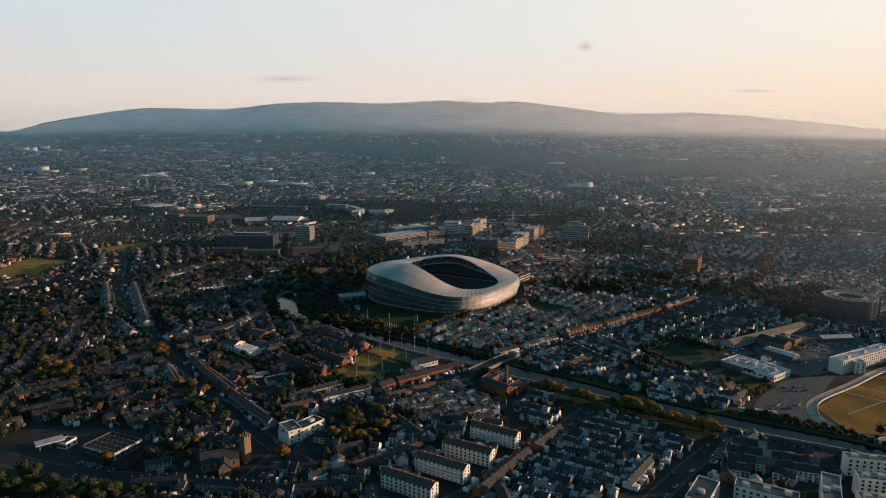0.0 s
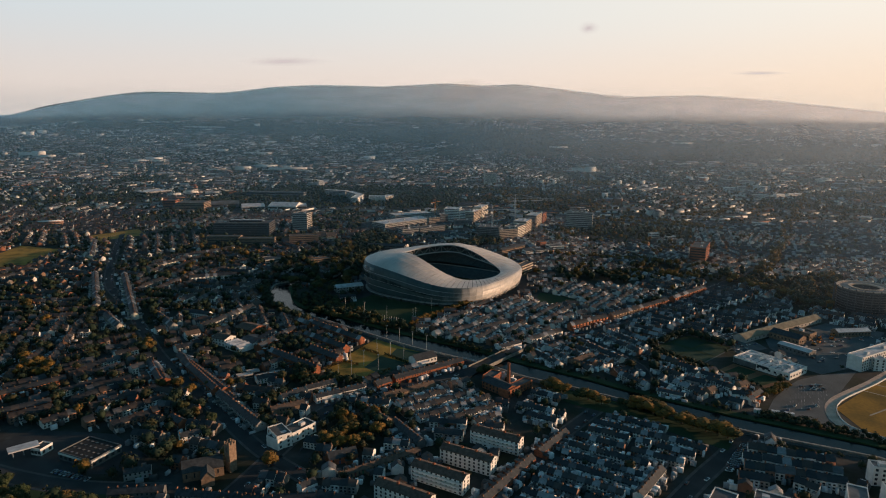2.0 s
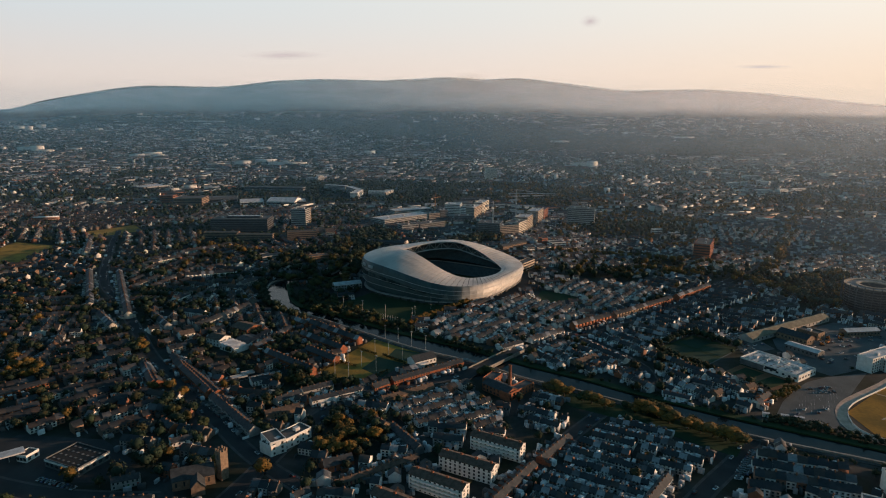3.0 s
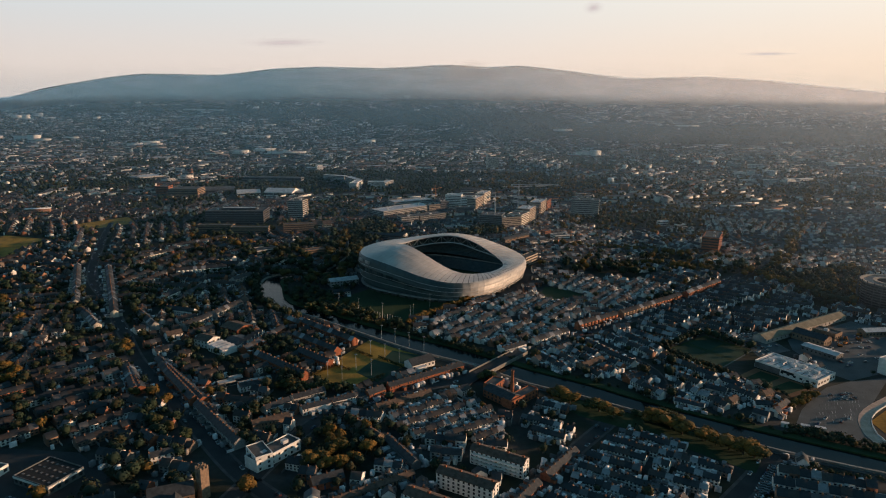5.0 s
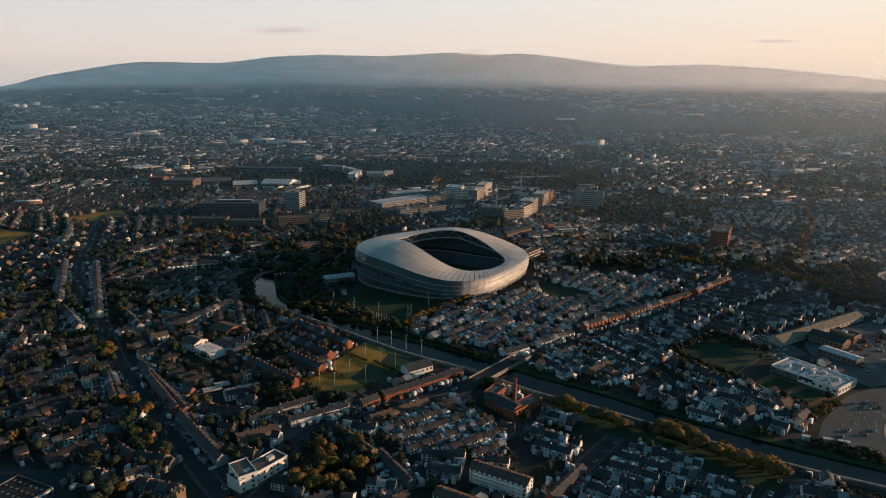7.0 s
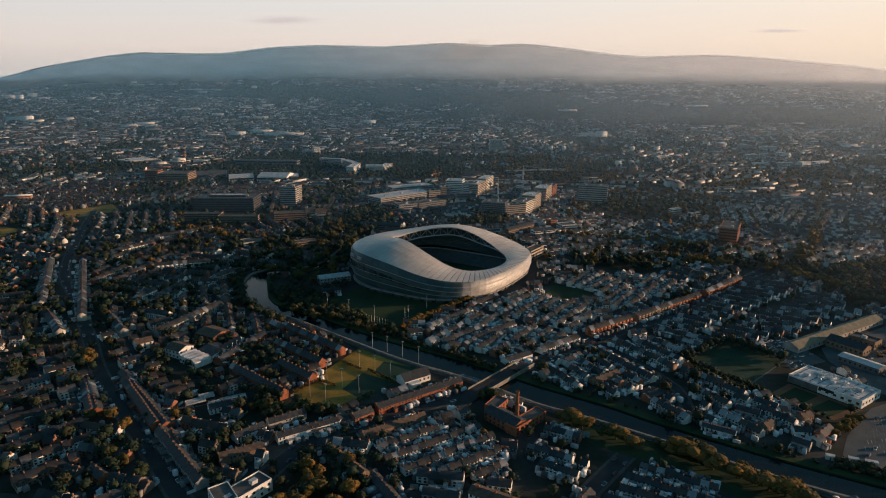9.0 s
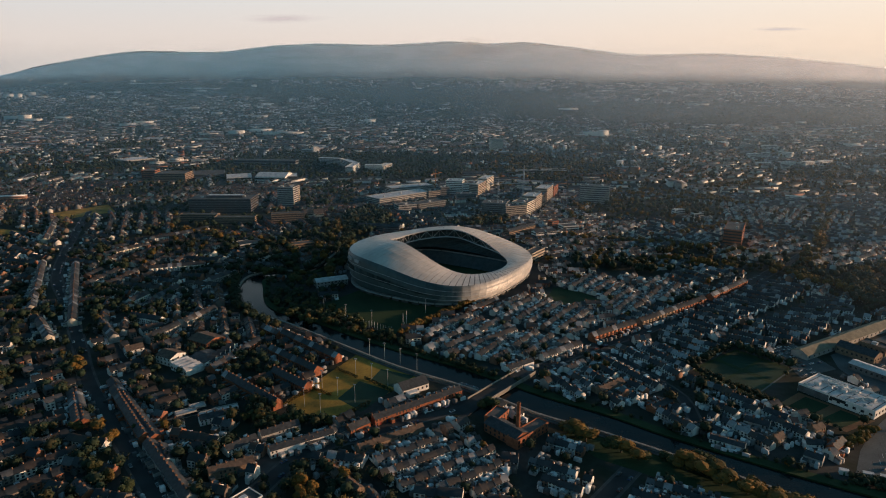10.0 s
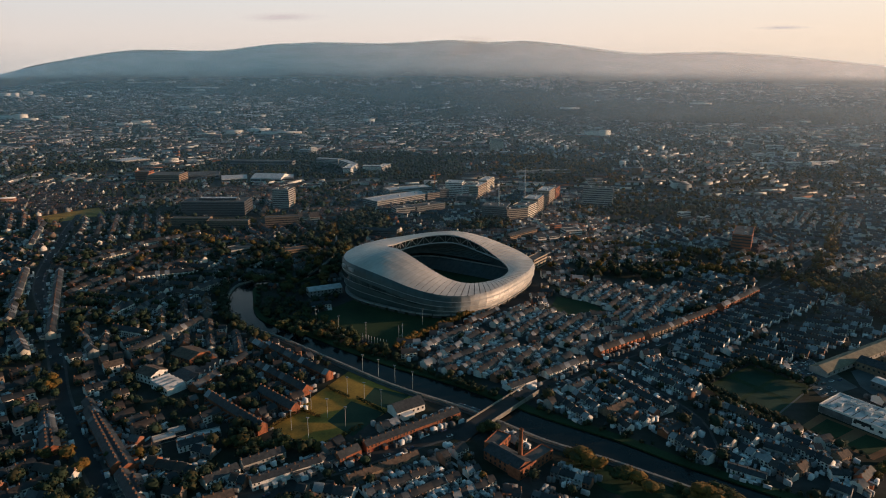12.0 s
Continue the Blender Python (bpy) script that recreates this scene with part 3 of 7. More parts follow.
# dark glazed concourse strip along the near side, its row of lamps, and the pale ledge at the foot
for i in range(40):
    t0 = radians(126 + 2.1 * i)
    t1 = t0 + radians(1.9)
    f0 = 0.565 - 0.1 * i / 39
    f1 = f0 + 0.15 * (1 - (i / 39) ** 3) + 0.02
    out = (Vector(skin_point(t0, 0.5)) - ST_C.to_3d())
    out.z = 0
    out = out.normalized() * 0.75
    line = lambda t: [tuple(Vector(skin_point(t, f)) + out) for f in (f0, (f0 + f1) / 2, f1)]
    part("concourse_glass", shell([line(t1), line(t0)], 0.2, -out.normalized()), M_CONCOURSE, stadium, "dark glazed strip in the facade")
for i in range(36):
    t0, t1 = radians(10 * i + 0.4), radians(10 * i + 9.6)
    ring = [[], []]
    for j in range(5):
        t = t0 + (t1 - t0) * j / 4
        (ub, vb), _, _, _ = st_shape(t)
        for r, k in ((ring[0], 0.945), (ring[1], 0.985)):
            r.append(st_point(ub * k, vb * k, 0)[:2])
    part("podium_ledge", prism(ring[1] + ring[0][::-1], 2.7, 3.7), M_CONCRETE, stadium, "pale concrete ledge at the foot of the facade")
# inner wall and floors behind the facade, plinth
bm = bmesh.new()
rings = []
for th in steps:
    (ub, vb), sh, (ui, vi), inn = st_shape(th)
    rings.append([bm.verts.new(st_point(ub * 0.93, vb * 0.93, 0)), bm.verts.new(st_point(ub * 0.945, vb * 0.945, sh - 1.0)), bm.verts.new(st_point(ui * 1.08, vi * 1.08, inn - 2.2))])
for r, s in zip(rings, rings[1:] + rings[:1]):
    for j in range(2):
        bm.faces.new((r[j], r[j + 1], s[j + 1], s[j]))
part("inner_wall", bm, M_DARK, stadium, "dark wall and roof underside behind the panels")
for i, th in enumerate(steps):
    if i % 2 == 0:
        a, b = [st_shape(th + d)[0] for d in (0.0, WIDE * 1.35)]
        q = [st_point(a[0] * 0.95, a[1] * 0.95, 0), st_point(b[0] * 0.95, b[1] * 0.95, 0), st_point(b[0] * 0.97, b[1] * 0.97, 0), st_point(a[0] * 0.97, a[1] * 0.97, 0)]
        part("plinth", prism([p[:2] for p in q], 0, 2.6), M_PAVING, stadium)


def terrace_rings(inner, outer, z0, z1, rows):
    """Stepped seating between two rounded outlines."""
    bm = bmesh.new()
    loops = []
    for k in range(rows + 1):
        f = k / rows
        for dz in ((0,) if k == 0 else (0, 1)):
            ring = []
            for th in steps:
                a, b = inner(th), outer(th)
                zz = z0(th) + (z1(th) - z0(th)) * ((k - 1 + dz) / rows if k else 0)
                ring.append(bm.verts.new(st_point(a[0] + (b[0] - a[0]) * f, a[1] + (b[1] - a[1]) * f, zz)))
            loops.append(ring)
    for r, s in zip(loops, loops[1:]):
        for j in range(N_BAY):
            bm.faces.new((r[j], r[(j + 1) % N_BAY], s[(j + 1) % N_BAY], s[j]))
    return bm


def field_edge(th):
    return rounded(th, 40, 60, 6)


def low_back(th):
    u, v = rounded(th, 58, 72, 4)
    return u, v - 3


def top_back(th):
    (ub, vb), _, _, _ = st_shape(th)
    return ub * 0.9, vb * 0.9


part("lower_tier", terrace_rings(field_edge, low_back, lambda th: 1.2, lambda th: 10.0, 12), M_SEAT, stadium, "dark blue-green lower rows of seats")
part("upper_tier", terrace_rings(low_back, top_back, lambda th: 10.5 + 4 * ease(math.sin(th) + 0.9), lambda th: max(11.5, st_shape(th)[1] - 5), 12), M_SEAT, stadium, "dark upper rows of seats")
bm = bmesh.new()
bm.faces.new([bm.verts.new(st_point(*rounded(th, 42, 62, 6), 0.3)) for th in steps])
part("field", bm, M_GRASS, stadium, "green grass field in shade")
for i in range(24):
    ring = [[], []]
    for j in range(4):
        t = radians(15 * i + 0.3 + 4.8 * j)
        for r, k in ((ring[0], 0.985), (ring[1], 1.0)):
            u, v = low_back(t)
            r.append(st_point(u * k, v * k, 0)[:2])
    part("tier_front", prism(ring[1] + ring[0][::-1], 9.4 + 1.2, 11.9), M_CONCRETE, stadium, "pale parapet between the tiers")


# steel truss under the inner roof edge
def truss_points(th):
    _, _, (ui, vi), inn = st_shape(th)
    deep = 8.5 * ease((math.sin(th) + 0.75) / 0.8)
    return Vector(st_point(ui * 1.01, vi * 1.01, inn - 0.6)), Vector(st_point(ui * 1.04, vi * 1.04, inn - 1.2 - deep))


for i, th in enumerate(steps[::2]):
    (a, b), (c, d) = truss_points(th), truss_points(th + 2 * WIDE)
    part("roof_edge_tube", bar(bmesh.new(), a, c, 0.6), M_METAL, stadium)
    part("truss_chord", bar(bmesh.new(), b, d, 0.7), M_METAL, stadium)
    if (a - b).length > 3:
        part("truss_brace", bar(bmesh.new(), *((a, d) if i % 2 else (b, c)), 0.38), M_METAL, stadium)
        part("truss_post", bar(bmesh.new(), a, b, 0.25), M_METAL, stadium)
# two vent boxes and a row of lights on the near facade
for f, deg in ((0.86, 143), (0.86, 152)):
    p = Vector(skin_point(radians(deg), f))
    out = (p - ST_C.to_3d())
    ang = math.degrees(math.atan2(out.y, out.x))
    vent = part("vent_box", box(-1.0, -4.0, -1.2, 1.4, 4.0, 1.6), M_METAL, stadium, "pale metal vent box")
    vent.matrix_basis = pose(p.x, p.y, p.z, 0, 0, ang)
take([st_point(*rounded(th, ST_A + 9, ST_B + 9, 2.9), 0)[:2] for th in steps])
apron = [st_point(*rounded(th, ST_A + 14, ST_B + 12, 2.9), 0)[:2] for th in steps]
tagged(part("stadium_apron", prism(apron, -0.5, 0.04), M_ASPHALT), "dark paved apron round the stadium", "pavement", kind="structure")


# ---- sites: courts, fields, larger buildings ----
def field(name, poly, mat, label, z=0.05, category="field"):
    tagged(part(name, prism(poly, -0.5, z), mat), label, category, kind="structure")
    take(poly)


field("tennis_courts", [(-103.5, 598.2), (-52.2, 559.5), (-99.4, 490.5), (-136.5, 511.7)], M_GRASS_SUNLIT, "grass tennis courts with golden evening light in their colour")
field("synthetic_courts", [(-102.5, 522.5), (-93.5, 549.0), (-69.5, 536.0), (-83.0, 506.5)], M_TURF, "dark green synthetic tennis courts", 0.08)
field("synthetic_courts", [(-86.0, 551.5), (-82.0, 569.5), (-56.0, 560.5), (-67.0, 541.0)], M_TURF, "dark green synthetic tennis courts", 0.08)
field("training_pitch", [(-164.6, 700.0), (-83.5, 636.2), (-34.5, 710.0), (-131.5, 758.0)], M_GRASS, "green rugby training pitch beside the stadium")
field("school_pitch", [(145.8, 591.8), (174.2, 548.2), (222.5, 599.2), (192.0, 632.4)], M_GRASS, "dark green playing field among houses")
field("track_infield", [(249.9, 477.4), (293.5, 517.0), (354.9, 561.3), (368.1, 524.2), (285.2, 431.4), (251.5, 437.7)], M_INFIELD, "grass inside the greyhound track with golden sun in its colour", 0.1)
field("car_park", [(196.0, 464.0), (212.0, 490.0), (229.0, 511.0), (247.0, 529.0), (268.0, 541.0), (304.0, 552.0), (245.4, 479.0), (233.1, 446.7), (214.0, 452.0)], M_LOT, "grey open car park by the track", 0.04)
field("clay_pitch", [(187.8, 542.4), (214.4, 510.3), (240.0, 526.0), (209.0, 561.0)], M_CLAY, "brown worn playing field by the factory")
field("factory_car_park", [(218.4, 637.3), (243.0, 648.2), (253.6, 602.2), (221.1, 584.2)], M_LOT, "grey car park between pitch and factory", 0.045)


def sub_field(quad, u0, v0, u1, v1, mat, label, z):
    """A patch inside a four-cornered field."""
    a, b, c, d = [Vector(p) for p in quad]
    at = lambda u, v: (a * (1 - u) + b * u) * (1 - v) + (d * (1 - u) + c * u) * v
    tagged(part("field_patch", prism([tuple(at(*q)) for q in ((u0, v0), (u1, v0), (u1, v1), (u0, v1))], -0.3, z), mat), label, "field", kind="structure")


take([(172.9, 544.8), (221.1, 584.2), (244.1, 601.3), (210.0, 560.2), (189.9, 548.0)])
PITCH = [(145.8, 591.8), (174.2, 548.2), (222.5, 599.2), (192.0, 632.4)]
for u0, v0, u1, v1 in ((0.06, 0.08, 0.46, 0.46), (0.52, 0.08, 0.94, 0.46), (0.06, 0.54, 0.46, 0.92), (0.52, 0.54, 0.94, 0.92)):
    sub_field(PITCH, u0, v0, u1, v1, M_TURF, "marked green training pitch", 0.09)
sub_field(PITCH, 0.965, 0.0, 0.99, 1.0, M_LOT, "grey path along the pitches", 0.08)
CLAY = [(187.8, 542.4), (214.4, 510.3), (240.0, 526.0), (209.0, 561.0)]
for u0, u1 in ((0.12, 0.45), (0.6, 0.9)):
    sub_field(CLAY, u0, 0.12, u1, 0.9, M_GRASS, "worn green half of the brown playing field", 0.09)
field("works_yard", [(256.0, 604.0), (262.0, 628.0), (345.3, 686.0), (389.3, 661.2), (321.1, 569.2), (272.0, 543.0), (262.0, 556.0)], M_LOT, "grey works yard with parked machines")
field("river_park", [(38.3, 492.4), (67.6, 492.8), (165.2, 431.4), (150.6, 408.4), (98.7, 447.1), (60.3, 467.7)], M_GRASS, "dark grass strip of riverside park", 0.07)
field("small_green", [(60.2, 777.2), (88.7, 763.3), (103.5, 738.3), (68.3, 723.1), (52.2, 743.8)], M_GRASS, "small green between the terraces")
field("roadside_green", [(-330.0, 350.0), (-270.0, 332.0), (-231.0, 327.0), (-230.5, 310.8), (-276.5, 302.2)], M_GRASS, "rough grass beside the road junction")
field("roadside_lawn", [(-228.2, 330.0), (-185.7, 330.8), (-180.2, 308.1), (-215.0, 302.3)], M_GRASS, "rough roadside lawn with bushes")
field("sports_ground", [(-720.6, 806.7), (-758.7, 982.6), (-666.7, 958.6), (-650.1, 844.3)], M_GRASS_SUNLIT, "sunlit yellow-green sports ground")
field("playing_field", [(-707.5, 1078.5), (-664.3, 1161.8), (-614.8, 1102.4), (-660.7, 1037.6)], M_GRASS_SUNLIT, "thin sunlit playing field")
field("market_yard", [(-310.0, 362.0), (-262.0, 345.0), (-213.0, 348.0), (-205.0, 370.0), (-240.0, 394.0), (-297.0, 395.0)], M_ASPHALT, "dark asphalt yard of the supermarket", 0.03)
junction = road([(-345.0, 372.0), (-308.0, 353.0), (-264.0, 340.0), (-222.0, 334.0), (-174.8, 336.1)], 11)

track_line = smooth_line([(383.8, 548.1), (362.8, 574.7), (297.5, 524.6), (257.5, 493.0), (243.0, 470.6), (240.2, 449.2), (251.6, 434.2), (279.7, 428.4), (363.6, 512.1), (383.8, 548.1)], 8)
a, b = ribbon(track_line, 7.0)
tagged(part("dog_track", strip_mesh([tuple(p) for p in a], [tuple(p) for p in b], -0.4, 0.16), M_SAND), "pale sand running track ring", "track", kind="structure")
take_line(track_line, 11)
a, b = ribbon(track_line, 8.2)
tagged(part("track_rail", strip_mesh([tuple(p) for p in a], [tuple(Vector(p) * 1.0) for p in ribbon(track_line, 7.6)[0]], 0.0, 1.3), M_WHITE), "white rail round the running track", "rail", kind="structure")

for p0, p1 in (((288.0, 512.0), (330.0, 478.0)), ((305.0, 524.5), (346.0, 492.0)), ((268.0, 468.0), (322.0, 503.0)), ((256.5, 487.0), (286.0, 514.5))):
    a, b = ribbon([p0, p1], 1.3)
    tagged(part("infield_path", strip_mesh([tuple(p) for p in a], [tuple(p) for p in b], -0.2, 0.13), M_TAN), "pale narrow path across the infield", "path", kind="structure")

PANE = {}


def pane_mesh(w, h):
    key = (round(w, 1), round(h, 1))
    if key not in PANE:
        bm = add_box(bmesh.new(), -key[0] / 2, -0.05, 0, key[0] / 2, 0.06, key[1])
        PANE[key] = mesh_of(bm, "pane", M_GLASS)
    return PANE[key]


def local_frame(p0, p1):
    a, b = Vector(p0), Vector(p1)
    return math.degrees(math.atan2(b.y - a.y, b.x - a.x)), (b - a).length


def building(name, label, category, p0, p1, d, h, floors=3, wall=M_WHITE, roof=M_FLATROOF, top="flat", cols=None, win=(1.4, 1.5), sides=True, bands=False, group="", boxes=0, grow=2.5, base=0.0):
    """A building whose near wall stands on p0-p1 and which reaches d metres back."""
    turn, w = local_frame(p0, p1)
    ob = thing(name, label, category, (p0[0], p0[1], base), turn, group)
    if top == "gable":
        bm = bmesh.new()
        add_gable(bm, w, d, h, h + grow)
        bmesh.ops.translate(bm, verts=bm.verts, vec=(0, d / 2, 0))
        part("wall", bm, wall, ob)
        bm = add_roof(bmesh.new(), w + 0.6, d, h, h + grow, 0.4, 0.25, -0.3)
        bmesh.ops.translate(bm, verts=bm.verts, vec=(0, d / 2, 0))
        part("roof", bm, roof, ob)
    else:
        body = part("wall", box(0, 0, 0, w, d, h), wall, ob)
        bm = box(0.35, 0.35, h - 0.3, w - 0.35, d - 0.35, h + 0.15)
        cover = part("roof", bm, roof, ob)
        bm = bmesh.new()
        for q in ((0, 0, w, 0.35), (0, d - 0.35, w, d), (0, 0.35, 0.35, d - 0.35), (w - 0.35, 0.35, w, d - 0.35)):
            add_box(bm, q[0], q[1], h + 0.004, q[2], q[3], h + 0.8)
        part("parapet", bm, wall, body)
        for k in range(boxes):
            bx, by = w * (k + 0.5) / boxes, d * (0.45 + 0.1 * ((k * 7) % 3 - 1))
            part("roof_unit", box(bx - 1.8, by - 1.4, h + 0.15, bx + 1.8, by + 1.4, h + 2.2), M_PALEROOF, cover, "pale rooftop plant unit")
    fh = h / floors
    if bands or p0[1] > 850:
        for k in range(floors):
            z = k * fh + fh * 0.34
            part("window_band", box(0.5, -0.06, z, w - 0.5, 0.05, z + fh * 0.42), M_GLASS, ob, "dark strip of windows")
            part("window_band", box(w - 0.05, 0.5, z, w + 0.06, d - 0.5, z + fh * 0.42), M_GLASS, ob, "dark strip of windows")
            part("window_band", box(-0.06, 0.5, z, 0.05, d - 0.5, z + fh * 0.42), M_GLASS, ob, "dark strip of windows")
    else:
        cols = cols or max(2, int(w / 3.4))
        me = pane_mesh(*win)
        dc = max(1, int(d / 4))
        for k in range(floors):
            z = k * fh + (fh - win[1]) * 0.55
            for c in range(cols):
                o = part("window", me, None, ob)
                o.matrix_basis = pose((c + 0.5) * w / cols, 0, z)
            if sides:
                for c in range(dc):
                    o = part("window", me, None, ob)
                    o.matrix_basis = pose(w, (c + 0.5) * d / dc, z, 0, 0, 90)
    c, s = math.cos(radians(turn)), math.sin(radians(turn))
    take([(p0[0] + u * c - v * s, p0[1] + u * s + v * c) for u, v in ((-3, -4), (w + 3, -4), (w + 3, d + 3), (-3, d + 3))])
    return ob, w


# four white blocks of flats
for i, (p0, p1) in enumerate((((-10.2, 404.0), (19.6, 390.1)), ((-27.4, 379.0), (2.9, 365.4)), ((-42.3, 358.6), (-12.2, 344.6)), ((-59.6, 337.9), (-29.3, 323.3)))):
    ob, w = building("apartment_block", "white four-storey flats with brown tiled roof and chimneys", "flats", p0, p1, 8.5, 8.8, 4, M_WHITE, M_TILE, "gable", cols=11, win=(1.2, 1.3), group="blocks of flats", grow=1.9)
    for k in range(4):
        x = w * (0.08 + 0.28 * k)
        part("chimney", box(x, 3.7, 9.8, x + 1.4, 4.7, 11.9), M_BRICK, ob, "brick chimney stack")
    if i in (0, 2):
        for f in (1, 2, 3):
            part("balcony", box(2, -1.4, f * 2.2 - 0.1, w - 2, -0.02, f * 2.2 + 0.85), M_WHITE, ob, "white access balcony with solid front")

# church with a square tower
tower_at = (-148.8, 358.5)
church = thing("church", "old brown stone church with square battlemented tower", "church", (*tower_at, 0), 27)
tower = part("tower", box(-2.4, -2.4, 0, 2.4, 2.4, 17), M_BROWN, church)
tower.matrix_basis = pose(1.2, 0, 0, 0, 0, -57)
bm = bmesh.new()
for sx, sy in ((-2.4, -2.4), (1.6, -2.4), (-2.4, 1.6), (1.6, 1.6), (-0.4, -2.4), (-0.4, 1.6), (-2.4, -0.4), (1.6, -0.4)):
    add_box(bm, sx, sy, 17.004, sx + 0.8, sy + 0.8, 18.4)
part("battlement", bm, M_BROWN, tower)
for sx in (-1, 1):
    part("belfry_opening", box(-0.7, sx * 2.4 - 0.05, 12, 0.7, sx * 2.4 + 0.05, 15.2), M_DARK, tower, "dark belfry louvre")
bm = add_gable(bmesh.new(), 22, 9, 6, 11)
bmesh.ops.translate(bm, verts=bm.verts, vec=(-25.01, 0, 0))
part("nave", bm, M_BROWN, church)
part("nave_roof", add_roof(bmesh.new(), 22.4, 9, 6, 11, 0.4, 0.25, -25.4), M_SLATE, church, "dark slate nave roof")
bm = add_gable(bmesh.new(), 9, 7, 5, 9)
bmesh.ops.rotate(bm, verts=bm.verts, matrix=Matrix.Rotation(radians(-90), 3, "Z"))
bmesh.ops.translate(bm, verts=bm.verts, vec=(-12, -4.52, 0))
part("transept", bm, M_BROWN, church)
bm = add_roof(bmesh.new(), 9.3, 7, 5, 9, 0.35, 0.25, 0.0)
bmesh.ops.rotate(bm, verts=bm.verts, matrix=Matrix.Rotation(radians(-90), 3, "Z"))
bmesh.ops.translate(bm, verts=bm.verts, vec=(-12, -4.5, 0))
part("transept_roof", bm, M_SLATE, church, "dark slate transept roof")
for k in range(5):
    o = part("window", pane_mesh(0.9, 2.6), None, church)
    o.matrix_basis = pose(-23 + 4.2 * k, -4.55, 2)
take(quad_at(tower_at[0], tower_at[1], radians(27), -28, 5, -15, 8))

building("school_building", "white modern building with flat roofs", "building", (-127.9, 382.6), (-111.2, 409.0), 11, 6.4, 2, M_WHITE, M_FLATROOF, cols=7, boxes=2)
building("school_hall", "white boxy hall with flat roof", "building", (-139.1, 395.3), (-128.6, 383.3), 10, 8.4, 3, M_WHITE, M_FLATROOF, cols=3)
ob, w = building("supermarket", "low dark-roofed supermarket with white fascia and rooflights", "shop", (-254.4, 360.8), (-228.8, 352.3), 21, 4.6, 1, M_GREYWALL, M_RUBBER, cols=7, win=(2.2, 2.2))
part("fascia", box(-0.3, -0.3, 3.6, w + 0.3, 0.34, 4.7), M_WHITE, ob, "white fascia band")
part("fascia", box(w - 0.34, -0.3, 3.6, w + 0.3, 21, 4.7), M_WHITE, ob, "white fascia band")
for i in range(6):
    for j in range(4):
        part("rooflight", box(w * (i + 0.7) / 6.6 - 0.9, 3 + 4.6 * j, 4.76, w * (i + 0.7) / 6.6 + 0.6, 4.2 + 4.6 * j, 4.95), M_FELT, ob, "grey square rooflight")
station = thing("fuel_station", "white flat fuel station canopy on posts", "canopy", (*(-284.5, 358.0), 0), local_frame((-284.5, 358.0), (-273.5, 369.0))[0])
part("canopy", box(0, -4, 5, 16, 4, 5.8), M_PALEROOF, station)
for x in (2.5, 8, 13.5):
    part("post", box(x - 0.2, -0.2, 0, x + 0.2, 0.2, 5), M_METAL, station)
building("station_shop", "small white fuel station shop", "shop", (-275.0, 364.6), (-267.9, 363.4), 9, 3.8, 1, M_WHITE, M_FLATROOF, cols=3, win=(2, 2))

# old brick mill with its chimney stack by the river
building("mill", "old brick mill with dark slate roof", "mill", (-4.4, 491.0), (13.9, 473.8), 12, 5.6, 2, M_BRICK, M_SLATE, "gable", grow=2.4)
building("mill_wing", "red brick mill wing with flat roof", "mill", (15.0, 471.9), (34.3, 494.7), 8, 5.4, 2, M_BRICK, M_FLATROOF)
building("mill_block", "red brick block with flat roof", "mill", (3.5, 491.8), (10.7, 505.1), 9, 7, 3, M_BRICK, M_FLATROOF)
stack_at = (15.8, 487.5)
stack = thing("chimney_stack", "tall tapered red brick factory chimney", "chimney", (*stack_at, 0))
bm = bmesh.new()
prev = None
for z, r in ((0, 1.6), (2, 1.5), (20.5, 0.95), (20.8, 1.2), (22, 1.2), (22, 0.85), (19, 0.8)):
    ring = [bm.verts.new((r * math.cos(2 * math.pi * k / 16), r * math.sin(2 * math.pi * k / 16), z)) for k in range(16)]
    if prev:
        for k in range(16):
            bm.faces.new((prev[k], prev[(k + 1) % 16], ring[(k + 1) % 16], ring[k]))
    prev = ring
part("shaft", bm, M_BRICK, stack)

# road bridge
turn, w = local_frame((-5.4, 530.2), (20.3, 565.7))
bridge = thing("road_bridge", "pale stone road bridge over the river", "bridge", (*(-5.4, 530.2), 0), turn)
part("deck", box(-8, -5.6, 1.7, w + 8, 5.6, 2.5), M_ASPHALT, bridge)
for s in (-1, 1):
    part("parapet", box(-10, s * 5.85 - 0.25, 0.8, w + 10, s * 5.85 + 0.25, 3.7), M_STONE, bridge, "pale stone parapet")
for k in range(2):
    part("pier", box(w * (k + 1) / 3 - 0.9, -5.2, -0.5, w * (k + 1) / 3 + 0.9, 5.2, 1.69), M_STONE, bridge)
for x0, x1, z0, z1 in ((-26, -8, 0.02, 2.5), (w + 8, w + 26, 2.5, 0.02)):
    bm = add_box(bmesh.new(), min(x0, x1), -5.5, -0.4, max(x0, x1), 5.5, 2.5)
    for v in bm.verts:
        if v.co.z > 1:
            v.co.z = z0 if v.co.x == min(x0, x1) else z1
    part("ramp", bm, M_ASPHALT, bridge)
take(quad_at(*(-5.4, 530.2), radians(turn), -26, w + 26, -8, 8))

